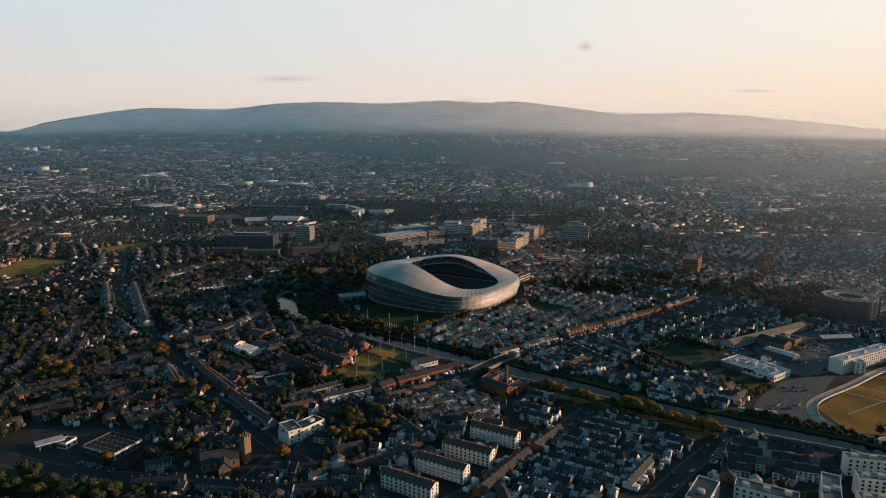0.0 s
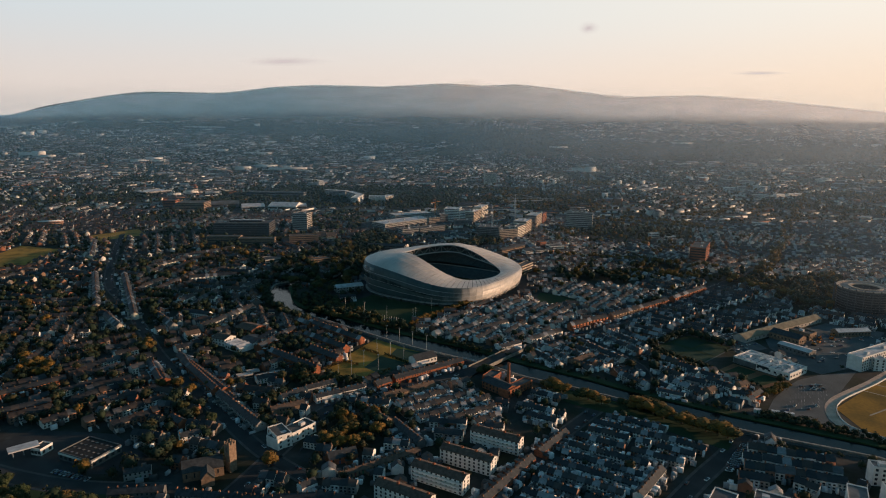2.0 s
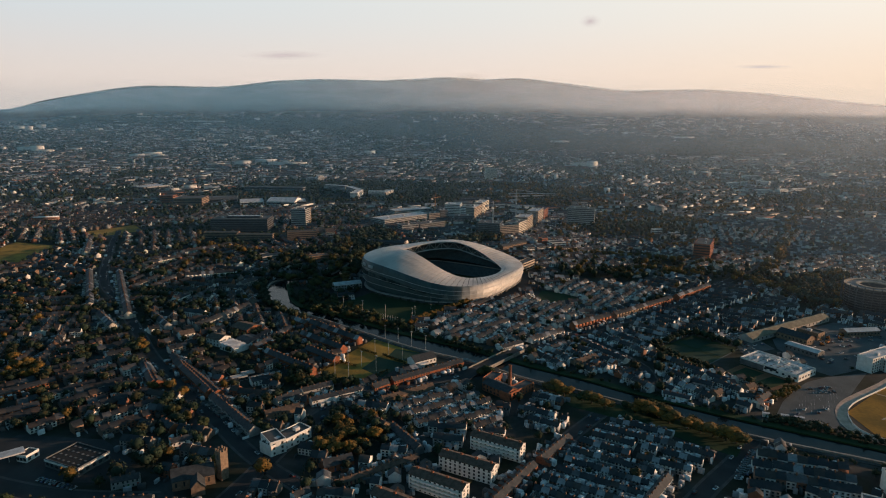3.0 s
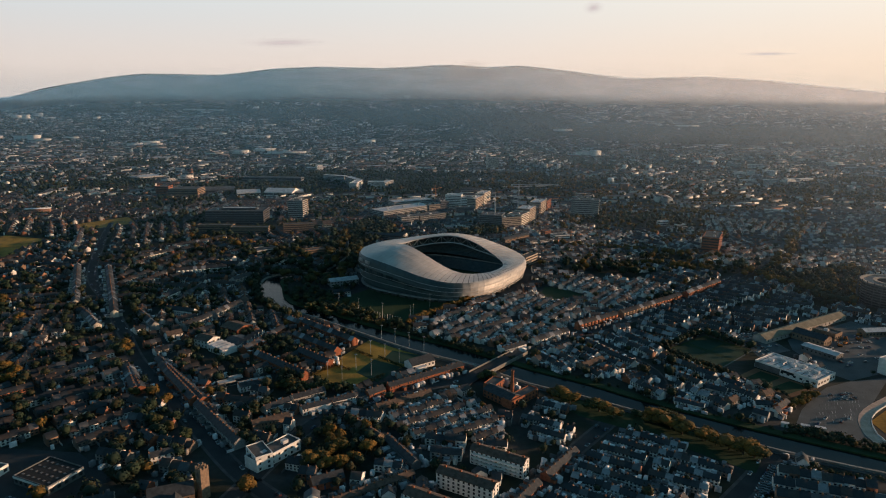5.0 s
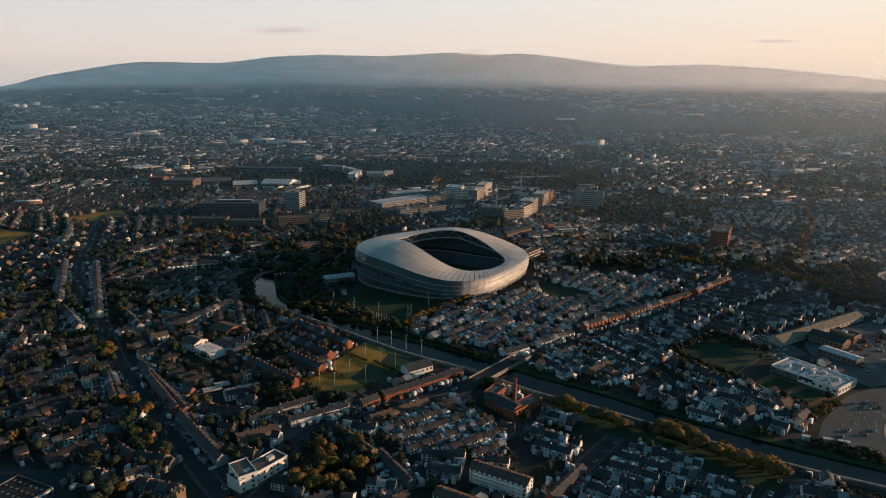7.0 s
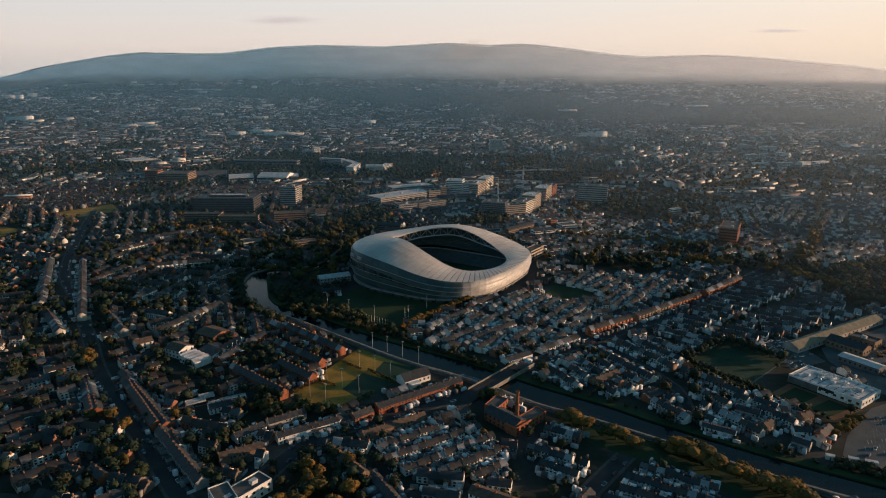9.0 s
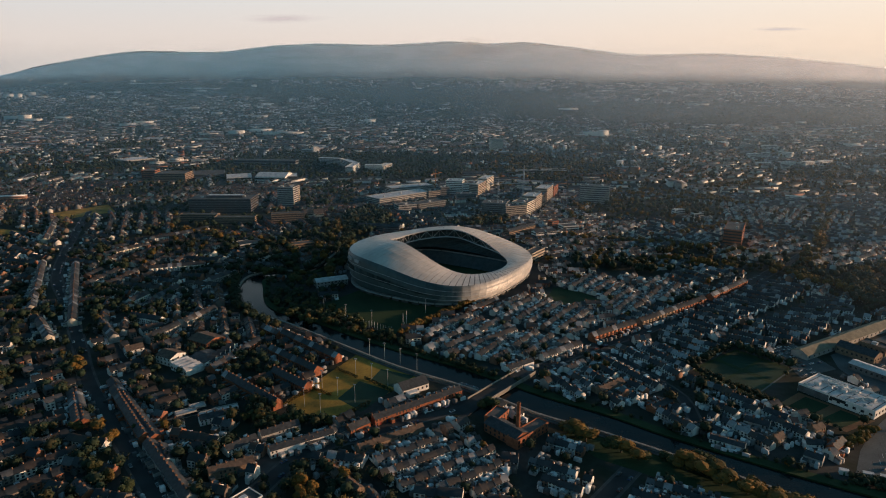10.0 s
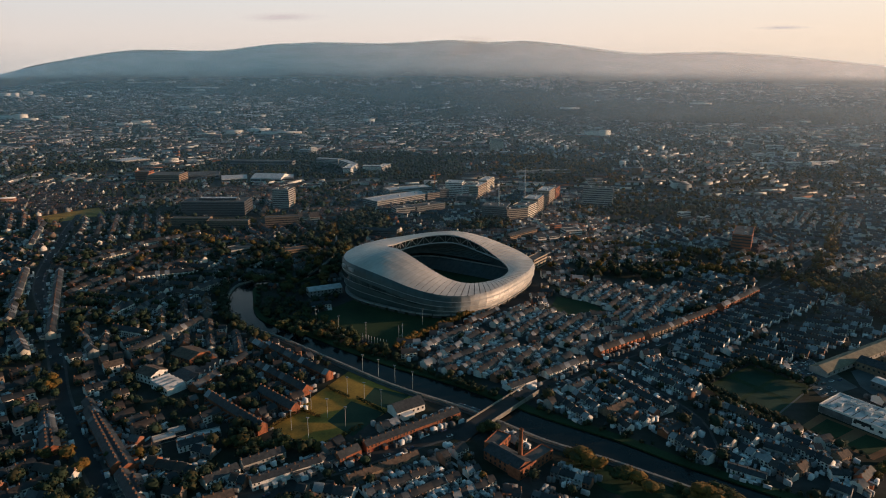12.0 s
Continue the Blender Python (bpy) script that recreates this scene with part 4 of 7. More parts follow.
# tennis club
ob, w = building("clubhouse", "white gabled tennis clubhouse with grey roof", "clubhouse", (-59.5, 528.5), (-43.6, 542.1), 12, 4.5, 1, M_WHITE, M_SLATE, "gable", cols=6, grow=3.5)
part("porch", box(2, -4, 0, w * 0.5, -0.02, 3.4), M_WHITE, ob, "white flat-roofed porch")
building("pavilion", "grey low pavilion with pitched metal roof", "pavilion", (-181.4, 749.6), (-152.8, 766.2), 14, 6, 2, M_CONCRETE, M_PALEROOF, "gable", grow=2.5)
building("stadium_annex", "pale office annex beside the stadium", "building", (42.5, 867.3), (59.1, 896.8), 12, 11, 3, M_TAN, M_FLATROOF, bands=True)


def pole(at, h, label="tall grey floodlight mast with lamp head", name="floodlight", head=True, group="court floodlights"):
    ob = thing(name, label, "lamp", (at[0], at[1], 0), 0, group)
    bm = bar(bmesh.new(), (0, 0, 0), (0, 0, h), 0.14)
    part("mast", bm, M_METAL, ob)
    if head:
        head_part = part("lamp_head", box(-0.9, -0.3, h + 0.004, 0.9, 0.3, h + 0.5), M_METAL, ob)
        part("lamp", box(-0.8, -0.34, h + 0.06, 0.8, -0.301, h + 0.44), M_GLASS, head_part)
    return ob


for p in ((-95.3, 593.3), (-82.3, 586.3), (-69.0, 577.8), (-55.3, 569.0), (-97.9, 556.7), (-84.9, 550.1), (-72.0, 541.5), (-103.4, 526.3), (-89.7, 517.5), (-116.7, 535.8), (-121.3, 509.9), (-108.7, 502.8)):
    pole(p, 13)
for p in ((-131.1, 665.8), (-105.3, 653.6), (-154.8, 680.2), (-62.7, 689.3)):
    pole(p, 14, group="pitch floodlights")
p0, p1 = Vector((-131.4, 663.2)), Vector((-85.6, 638.3))
fence = thing("pitch_netting", "row of white posts behind the pitch end", "fence", (0, 0, 0))
for k in range(18):
    q = p0 + (p1 - p0) * k / 17
    o = part("post", bar(bmesh.new(), (0, 0, 0), (0, 0, 6), 0.12), M_WHITE, fence)
    o.matrix_basis = pose(q.x, q.y, 0)
goal = thing("goal_posts", "white rugby goal posts", "goal", (*(-78.1, 653.9), 0), local_frame((-78.1, 653.9), (-76.0, 658.9))[0])
for x in (0, 5.6):
    part("post", bar(bmesh.new(), (x, 0, 0), (x, 0, 13), 0.12), M_WHITE, goal)
part("crossbar", bar(bmesh.new(), (0, 0, 3), (5.6, 0, 3), 0.1), M_WHITE, goal)

# right bank: factory, sheds, flats
ob, w = building("factory", "large low white factory with pale cluttered roof", "factory", (209.5, 564.5), (239.8, 527.5), 27, 5.0, 1, M_WHITE, M_PALEROOF, cols=10, win=(2, 1.6), boxes=3)
part("wall_cladding", box(0.2, -0.16, 0.1, w * 0.42, -0.13, 4.6), M_GREYWALL, ob, "dark grey cladding on part of the wall")
part("wall_cladding", box(w * 0.44, -0.3, 3.0, w * 0.64, -0.16, 4.9), M_GLASS, ob, "dark glazed strip under the roof edge")
for k in range(10):
    x, y = 3 + (w - 6) * ((k * 0.37) % 1), 3 + 20 * ((k * 0.61) % 1)
    part("roof_vent", box(x, y, 5.16, x + 2.2, y + 1.6, 6.1), M_METAL, ob, "grey roof vent")
at_x, at_y, way_ = 6.0, 22.0, 0.0
for k in range(70):
    way_ += random.gauss(0, 0.9)
    q_x, q_y = at_x + random.uniform(2, 6) * math.cos(way_), at_y + random.uniform(2, 6) * math.sin(way_)
    if 4 < q_x < w - 3 and 5 < q_y < 24 and abs(q_y - 22 + 14 * q_x / w) < 9:
        up = random.uniform(5.5, 6.4)
        part("roof_duct", bar(bmesh.new(), (at_x, at_y, up), (q_x, q_y, random.uniform(5.5, 6.4)), random.uniform(0.25, 0.5)), M_WHITE if k % 3 else M_METAL, ob, "pale metal roof duct")
        at_x, at_y = q_x, q_y
    else:
        way_ += 2.0
        at_x, at_y = random.uniform(6, w - 6), 0
        at_y = min(23, max(6, 22 - 14 * at_x / w + random.uniform(-6, 6)))
for k in range(9):
    part("roof_seam", box(w * (k + 0.5) / 9, 0.6, 5.154, w * (k + 0.5) / 9 + 0.4, 26.2, 5.3), M_FLATROOF, ob, "dark roof seam")
building("warehouse", "long warehouse with brown pitched roof", "warehouse", (238.7, 615.5), (342.6, 689.1), 13, 4, 1, M_CONCRETE, M_OLIVE, "gable", cols=20, grow=3)
building("depot_shed", "low shed with grey metal roof", "warehouse", (262.0, 603.0), (279.0, 580.0), 11, 5, 1, M_GREYWALL, M_PALEROOF, "gable", grow=1.2)
building("brick_store", "old brown brick store with slate roof", "warehouse", (268.0, 634.0), (285.0, 612.0), 13, 6, 1, M_BROWN, M_SLATE, "gable", grow=3)
building("brick_store", "old brown brick store with slate roof", "warehouse", (290.0, 644.0), (302.0, 628.0), 12, 6, 1, M_BROWN, M_FLATROOF, boxes=1)
building("depot_office", "low brown depot building", "warehouse", (334.7, 641.0), (368.3, 648.0), 10, 5, 1, M_BROWN, M_PALEROOF, "gable", grow=2)
building("white_apartments", "white modern five-storey apartment block", "flats", (306.9, 551.2), (376.0, 596.8), 12, 12, 5, M_WHITE, M_PALEROOF, boxes=3)
building("white_apartments", "white modern apartment block with setback roof", "flats", (320.0, 579.2), (319.3, 555.1), 9, 10, 4, M_WHITE, M_PALEROOF, boxes=1)
building("canal_flats", "white modern flats with black flat roof and rooflights", "flats", (137.3, 337.4), (165.3, 323.3), 11, 11, 4, M_WHITE, M_DARK, boxes=3)
building("canal_flats", "white modern flats with black flat roof and rooflights", "flats", (106.9, 324.0), (116.7, 317.9), 27, 11, 4, M_WHITE, M_DARK, boxes=1)
building("quay_apartments", "white quayside apartment building with roof terraces", "flats", (178.5, 326.6), (187.0, 322.6), 32, 12, 5, M_WHITE, M_GREYWALL, boxes=2)
building("quay_apartments", "white quayside apartment building with dark roof", "flats", (210.5, 350.0), (234.7, 346.3), 9, 12, 5, M_WHITE, M_GREYWALL, boxes=3)
building("quay_apartments", "white quayside apartment building with dark roof", "flats", (217.5, 375.7), (247.4, 371.6), 8, 11, 4, M_WHITE, M_GREYWALL, boxes=3)
building("quay_apartments", "white quayside apartment building with dark roof", "flats", (201.4, 330.9), (223.5, 327.6), 9, 10, 4, M_WHITE, M_GREYWALL, boxes=3)

# round apartment building inside an old gasholder frame
gas_at = (416.4, 749.2)
gas = thing("gasholder_flats", "round apartment building inside an old gasholder frame", "flats", (*gas_at, 0))
def ring_mesh(profile, sides=48):
    """A ring turned round the upright axis from a profile of (radius, height)."""
    bm = bmesh.new()
    rings = [[bm.verts.new((r * math.cos(2 * math.pi * k / sides), r * math.sin(2 * math.pi * k / sides), z)) for k in range(sides)] for r, z in profile]
    for r, q in zip(rings, rings[1:]):
        for k in range(sides):
            bm.faces.new((r[k], r[(k + 1) % sides], q[(k + 1) % sides], q[k]))
    return bm


bm = ring_mesh([(27, 0), (27, 23), (15, 23), (15, 0)])
part("drum", bm, M_DARK, gas)
part("ring_roof", ring_mesh([(27, 23.05), (25, 23.6), (17, 23.9), (15, 23.05)]), M_GREYWALL, gas, "dark ring-shaped roof")
part("roof_rim", ring_mesh([(25.2, 23.7), (28.2, 24.1), (28.2, 24.9), (25.2, 24.5), (25.2, 23.7)]), M_TAN, gas, "pale outer roof rim")
part("inner_rim", ring_mesh([(13.6, 23.4), (16.8, 24.0), (16.8, 24.9), (13.6, 24.6), (13.6, 23.4)]), M_TAN, gas, "pale inner roof rim")
part("court_floor", ring_mesh([(15, 14.0), (9, 14.4), (5, 14.4), (0.2, 14.6)]), M_PAVING, gas, "paved inner court")
for k in range(24):
    a = 2 * math.pi * k / 24
    o = part("column", bar(bmesh.new(), (0, 0, 0), (0, 0, 26.5), 0.5), M_DARK, gas)
    o.matrix_basis = pose(29.6 * math.cos(a), 29.6 * math.sin(a), 0)
for f in range(8):
    part("window_band", ring_mesh([(26.9, 1 + f * 2.75), (27.05, 1 + f * 2.75), (27.05, 2.6 + f * 2.75), (26.9, 2.6 + f * 2.75)]), M_GLASS, gas, "dark ring of windows")
take([(gas_at[0] + 38 * math.cos(k * 0.4), gas_at[1] + 38 * math.sin(k * 0.4)) for k in range(16)])

# larger buildings behind the stadium
building("office_block", "long dark glass office block with pale roof", "office", (-489.8, 1102.4), (-392.3, 1112.9), 46, 23, 6, M_DARK, M_FLATROOF, bands=True, boxes=3)
building("office_atrium", "pale glazed roof hall over the offices", "office", (-468.4, 1120.0), (-410.6, 1126.5), 16, 26, 6, M_DARK, M_PALEROOF, bands=True)
building("brown_flats", "dark brown flats with white parapet", "flats", (-474.4, 1039.7), (-418.2, 1045.7), 13, 11, 4, M_BROWN, M_FLATROOF, cols=16)
building("brown_flats", "dark brown flats with white parapet", "flats", (-414.9, 1027.5), (-355.6, 1033.8), 13, 11, 4, M_BROWN, M_FLATROOF, cols=16)
building("apartment_tower", "pale balconied apartment tower", "flats", (-371.5, 1179.2), (-343.1, 1177.4), 22, 32, 9, M_CONCRETE, M_FLATROOF, bands=True, boxes=2)
building("apartment_tower", "stepped wing of the balconied apartment tower", "flats", (-354.7, 1200.8), (-345.9, 1222.3), 18, 29, 9, M_TAN, M_FLATROOF, bands=True, boxes=1)
building("brick_flats", "dark brick flats among trees", "flats", (-335.4, 1047.0), (-290.0, 1063.1), 14, 13, 4, M_BROWN, M_FLATROOF)
building("brick_flats", "low dark brick block by the river", "flats", (-253.3, 884.4), (-227.6, 902.4), 13, 9, 3, M_BROWN, M_FLATROOF)
building("gabled_hall", "pale pink gabled hall in sunlight", "hall", (-295.9, 1082.0), (-282.8, 1087.4), 20, 8, 2, M_CREAM, M_TILE, "gable", grow=5)
building("gabled_hall", "grey gabled hall beside it", "hall", (-280.0, 1083.7), (-266.8, 1089.1), 20, 8, 2, M_CREAM, M_TILE, "gable", grow=5)
building("office_terrace", "stepped pale grey office building", "office", (-199.4, 1198.0), (-117.5, 1291.0), 40, 12, 4, M_CONCRETE, M_PALEROOF, bands=True, boxes=3)
building("office_terrace", "upper tier of the stepped pale office building", "office", (-194.9, 1293.8), (-123.0, 1343.6), 30, 15, 5, M_CONCRETE, M_PALEROOF, bands=True, boxes=2)
building("office_terrace", "low pale office wing with white frame", "office", (-158.9, 1146.8), (-131.4, 1163.2), 22, 11, 3, M_CONCRETE, M_FLATROOF, bands=True, boxes=1)
building("office_terrace", "low dark office wing behind trees", "office", (-129.2, 1167.9), (-87.2, 1210.2), 22, 10, 3, M_GREYWALL, M_FLATROOF, bands=True, boxes=1)
for p0, p1, d, h, n, wall, top, label in (((-97.0, 1322.0), (-66.0, 1319.0), 30, 27, 8, M_WHITE, M_PALEROOF, "white apartment block under construction"), ((-65.0, 1319.0), (-40.0, 1316.0), 34, 23, 7, M_WHITE, M_FLATROOF, "white stepped apartment block under construction"),
                                         ((-124.3, 1279.1), (-104.0, 1291.0), 26, 13, 4, M_TAN, M_FLATROOF, "low concrete frame under construction"), ((-103.0, 1291.5), (-88.0, 1300.0), 28, 18, 5, M_GREYWALL, M_FLATROOF, "grey concrete frame under construction"),
                                         ((-36.0, 1310.0), (-22.0, 1362.0), 18, 22, 7, M_TAN, M_PALEROOF, "sunlit tan block with deep window bays"), ((-21.0, 1366.0), (-8.0, 1415.0), 18, 25, 8, M_CREAM, M_PALEROOF, "sunlit cream block with deep window bays"),
                                         ((-72.0, 1262.0), (-38.0, 1268.0), 22, 12, 4, M_GREYWALL, M_FLATROOF, "low dark frame under construction"),
                                         ((-24.0, 1128.0), (13.0, 1121.0), 36, 22, 7, M_GREYWALL, M_FLATROOF, "scaffolded grey block with open floors"), ((14.5, 1120.0), (46.0, 1136.0), 26, 18, 6, M_TAN, M_FLATROOF, "scaffolded tan block with open floors"),
                                         ((47.0, 1137.0), (62.0, 1172.0), 26, 21, 7, M_CREAM, M_FLATROOF, "scaffolded cream block with open floors"), ((63.0, 1176.0), (75.0, 1214.0), 24, 25, 8, M_TAN, M_PALEROOF, "tall tan block with open floors"),
                                         ((76.0, 1220.0), (86.0, 1262.0), 24, 19, 6, M_BROWN, M_FLATROOF, "brown block with open floors"), ((88.0, 1270.0), (102.0, 1316.0), 22, 23, 7, M_TAN, M_PALEROOF, "sunlit tan gable block"), ((104.0, 1324.0), (116.0, 1368.0), 20, 18, 6, M_BRICK, M_FLATROOF, "brick block beside the site")):
    building("building_site", label, "building", p0, p1, d, h, n, wall, top, bands=True, boxes=2)
for p0, p1, d, h, n, label in (((-460, 1742), (-398, 1726), 18, 17, 5, "curved grey apartment block among trees"), ((-394, 1716), (-346, 1640), 18, 17, 5, "balconied grey apartment block among trees"), ((-331, 1572), (-331, 1640), 18, 17, 6, "white balconied flats in sunlight"),
                               ((-311, 1608), (-270, 1612), 18, 17, 6, "pale stepped flats among trees"), ((-268, 1614), (-258, 1680), 18, 14, 5, "pale stepped flats among trees"), ((-574, 1968), (-545, 1972), 18, 13, 4, "white villa block with tower"), ((-540, 1974), (-526, 1986), 14, 20, 6, "white villa block with tower")):
    building("apartment_wing", label, "flats", p0, p1, d, h, n, M_CONCRETE if n < 6 else M_WHITE, M_PALEROOF, bands=True, boxes=1)
building("mansion_row", "long dark terrace with pale gables", "flats", (-196.1, 1012.0), (-136.0, 1006.0), 11, 8, 3, M_GREYWALL, M_SLATE, "gable", bands=True)
building("rail_viaduct", "long pale low railway structure", "bridge", (18.7, 1628.0), (169.0, 1683.0), 7, 7, 1, M_CONCRETE, M_PALEROOF, bands=True)
for p0, p1, d, h, n in (((716, 2037), (748, 2041), 18, 11, 3), ((756, 2050), (776, 2046), 14, 14, 4), ((812, 2080), (840, 2056), 16, 14, 4), ((668, 1850), (705, 1856), 14, 8, 3), ((730, 1860), (768, 1862), 12, 9, 3), ((782, 1840), (812, 1858), 14, 13, 4), ((830, 1870), (876, 1898), 14, 11, 3), ((786, 2310), (830, 2300), 18, 15, 4), ((850, 2296), (900, 2288), 16, 12, 3), ((522, 1336), (548, 1326), 10, 8, 3), ((287, 1180), (305, 1188), 9, 7, 2), ((310, 1156), (335, 1166), 9, 6, 2)):
    building("office_row", "pale flat-roofed offices among trees", "office", p0, p1, d, h, n, M_WHITE if h < 15 else M_CONCRETE, M_PALEROOF, bands=True, boxes=1)
building("hotel", "dark grey slab hotel with rows of windows", "hotel", (143.3, 1255.4), (191.8, 1245.6), 17, 33, 9, M_CONCRETE, M_FLATROOF, bands=True, boxes=2)
building("office_slab", "red brick office slab with window strips", "office", (312.0, 962.0), (335.0, 1015.0), 22, 23, 6, M_BRICK, M_FLATROOF, bands=True, boxes=2)
building("brick_row", "brick mansion row behind the stadium", "flats", (17.7, 996.1), (55.2, 1042.2), 10, 7.5, 3, M_BROWN, M_SLATE, "gable")
building("white_hall", "low white flat hall among trees", "hall", (95.1, 1036.3), (117.7, 1045.4), 18, 7, 2, M_WHITE, M_FLATROOF)
building("brick_tower", "small brick tower house in sunlight", "flats", (79.8, 1048.2), (89.9, 1056.2), 10, 11, 4, M_BRICK, M_FLATROOF)
building("white_villas", "white rendered villa among trees", "house", (54.0, 993.8), (66.4, 1001.2), 12, 7, 2, M_WHITE, M_SLATE, "gable")
building("white_villas", "white rendered villa among trees", "house", (69.4, 1001.5), (83.4, 1009.2), 12, 7, 2, M_WHITE, M_SLATE, "gable")
building("tower_block", "pale distant residential tower", "flats", (-25.2, 2141.8), (12.9, 2148.1), 30, 36, 11, M_CREAM, M_FLATROOF, bands=True)
building("show_hall", "long exhibition hall with white roof", "hall", (-572.1, 1437.1), (-525.9, 1457.9), 50, 8, 1, M_WHITE, M_PALEROOF, "gable", grow=4)
for k in range(3):
    building("show_hall", "white vaulted exhibition hall", "hall", ((-515.9, 1451.3)[0] + 22 * k, (-515.9, 1451.3)[1]), ((-515.9, 1451.3)[0] + 21 + 22 * k, (-515.9, 1451.3)[1] + 1), 60, 9, 1, M_WHITE, M_PALEROOF, "gable", grow=6)
building("show_hall", "low grey exhibition hall with flat roof", "hall", (-468.4, 1464.6), (-432.0, 1476.6), 50, 8, 1, M_CONCRETE, M_PALEROOF, bands=True)
building("show_hall", "long low dark exhibition hall", "hall", (-667.2, 1473.6), (-604.9, 1497.4), 60, 8, 1, M_GREYWALL, M_FLATROOF, bands=True)
building("grandstand", "long low showground grandstand", "stand", (-665.2, 1697.5), (-505.1, 1693.6), 25, 14, 2, M_GREYWALL, M_FLATROOF, bands=True)
building("college_hall", "tan brick hall lit by the sun", "building", (-715.2, 1405.6), (-651.4, 1412.9), 50, 18, 5, M_BROWN, M_FLATROOF, bands=True)
building("works_hall", "pale low works hall", "hall", (-941.4, 1684.3), (-902.0, 1750.3), 60, 9, 1, M_CONCRETE, M_PALEROOF, bands=True)
building("red_offices", "small red brick office block", "office", (-773.2, 1458.7), (-744.3, 1462.8), 30, 16, 4, M_BRICK, M_FLATROOF, bands=True)
building("bank_hall", "low white-fronted hall by the river", "hall", (-317.9, 885.3), (-295.2, 908.6), 22, 7, 2, M_CONCRETE, M_FLATROOF, bands=True)


def crane(at, h, jib, mat, turn, label):
    ob = thing("tower_crane", label, "crane", (at[0], at[1], 0), turn)
    bm = bmesh.new()
    for sx, sy in ((-0.9, -0.9), (0.9, -0.9), (0.9, 0.9), (-0.9, 0.9)):
        bar(bm, (sx, sy, 0), (sx, sy, h), 0.22, 4)
    for k in range(int(h / 3)):
        bar(bm, (-0.9, -0.9, 3 * k), (0.9, -0.9, 3 * k + 3), 0.12, 4)
        bar(bm, (0.9, 0.9, 3 * k), (0.9, -0.9, 3 * k + 3), 0.12, 4)
    part("mast", bm, mat, ob)
    bm = bmesh.new()
    bar(bm, (-14, 0, h + 1), (jib, 0, h + 1), 0.4, 4)
    bar(bm, (0, 0, h), (0, 0, h + 8), 0.35, 4)
    bar(bm, (0, 0, h + 8), (jib * 0.7, 0, h + 1), 0.15, 4)
    bar(bm, (0, 0, h + 8), (-13, 0, h + 1), 0.15, 4)
    part("jib", bm, mat, ob)
    part("counterweight", box(-14, -1, h - 2, -10, 1, h + 0.5), M_CONCRETE, ob)
    return ob


crane((42.2, 1186.5), 66, 70, M_PALEROOF, 5, "tall white tower crane over the building site")
crane((1.5, 1130.1), 52, 44, M_PALEROOF, 8, "white tower crane over the building site")
crane((-115.7, 1314.3), 40, 20, M_RUST, 60, "orange tower crane beside the building site")
mast = thing("lattice_mast", "tall thin lattice broadcast mast", "mast", (*(-1733.9, 2627.8), 0))
bm = bmesh.new()
for k in range(3):
    a = 2 * math.pi * k / 3
    bar(bm, (9 * math.cos(a), 9 * math.sin(a), 0), (0.8 * math.cos(a), 0.8 * math.sin(a), 90), 0.8, 4)
for z in range(8, 88, 8):
    r = 9 - 8.2 * z / 90
    for k in range(3):
        a, b = 2 * math.pi * k / 3, 2 * math.pi * (k + 1) / 3
        bar(bm, (r * math.cos(a), r * math.sin(a), z), (r * math.cos(b), r * math.sin(b), z), 0.4, 4)
part("lattice", bm, M_DARK, mast)


# white works with a saw-tooth roof, white gabled row and brick hall behind it
turn, w = local_frame((-234.5, 553.7), (-217.5, 543.4))
works = thing("saw_tooth_works", "white works building with pale saw-tooth roof", "works", (*(-234.5, 553.7), 0), turn)
part("wall", box(0, 0, 0, w, 14, 4.4), M_WHITE, works)
for k in range(4):
    bm = bmesh.new()
    x0, x1 = w * k / 4 + 0.05, w * (k + 1) / 4 - 0.05
    v = [bm.verts.new(p) for p in ((x0, 0.1, 4.41), (x0, 13.9, 4.41), (x1, 13.9, 4.41), (x1, 0.1, 4.41), (x0, 0.1, 6.2), (x0, 13.9, 6.2))]
    for q in ((4, 5, 1, 0), (5, 4, 3, 2), (0, 3, 4), (1, 5, 2), (0, 1, 2, 3)):
        bm.faces.new([v[i] for i in q])
    bmesh.ops.recalc_face_normals(bm, faces=bm.faces)
    part("roof_bay", bm, M_PALEROOF, works, "pale sloping roof bay")
for k in range(6):
    o = part("window", pane_mesh(1.8, 1.6), None, works)
    o.matrix_basis = pose(w * (k + 0.5) / 6, 0, 1.4)
take(quad_at(*(-234.5, 553.7), radians(turn), -2, w + 2, -3, 17))
building("works_hall", "low works hall with grey metal roof", "works", (-226.6, 566.9), (-210.5, 557.2), 18, 4.6, 1, M_WHITE, M_SLATE, "gable", cols=6, grow=1.6)
for k in range(5):
    q = (-210.6 + 1.1 * k, 560.5 + 6.0 * k)
    building("works_house", "small white gabled house in a row", "house", q, (q[0] + 5.6, q[1] + 1.0), 8.5, 4.4, 2, M_WHITE, M_SLATE, "gable", cols=2, win=(0.9, 1.2), group="white gabled row", grow=2.6)
building("works_office", "white two-storey works office with brown roof", "works", (-251.5, 564.4), (-237.0, 558.2), 14, 6.2, 2, M_WHITE, M_TILE, "gable")
for k in range(3):
    q = (-243.5 + 6.6 * k, 598.0 - 3.0 * k)
    building("brick_hall", "brown brick gabled hall bay", "works", q, (q[0] + 6.0, q[1] - 2.8), 19, 5.2, 2, M_BRICK, M_TILE, "gable", cols=2, group="brick hall bays", grow=2.4)
building("corner_shop", "white corner shop with brown roof", "shop", (-277.5, 569.5), (-268.5, 578.5), 9, 5.6, 2, M_WHITE, M_TILE, "gable")
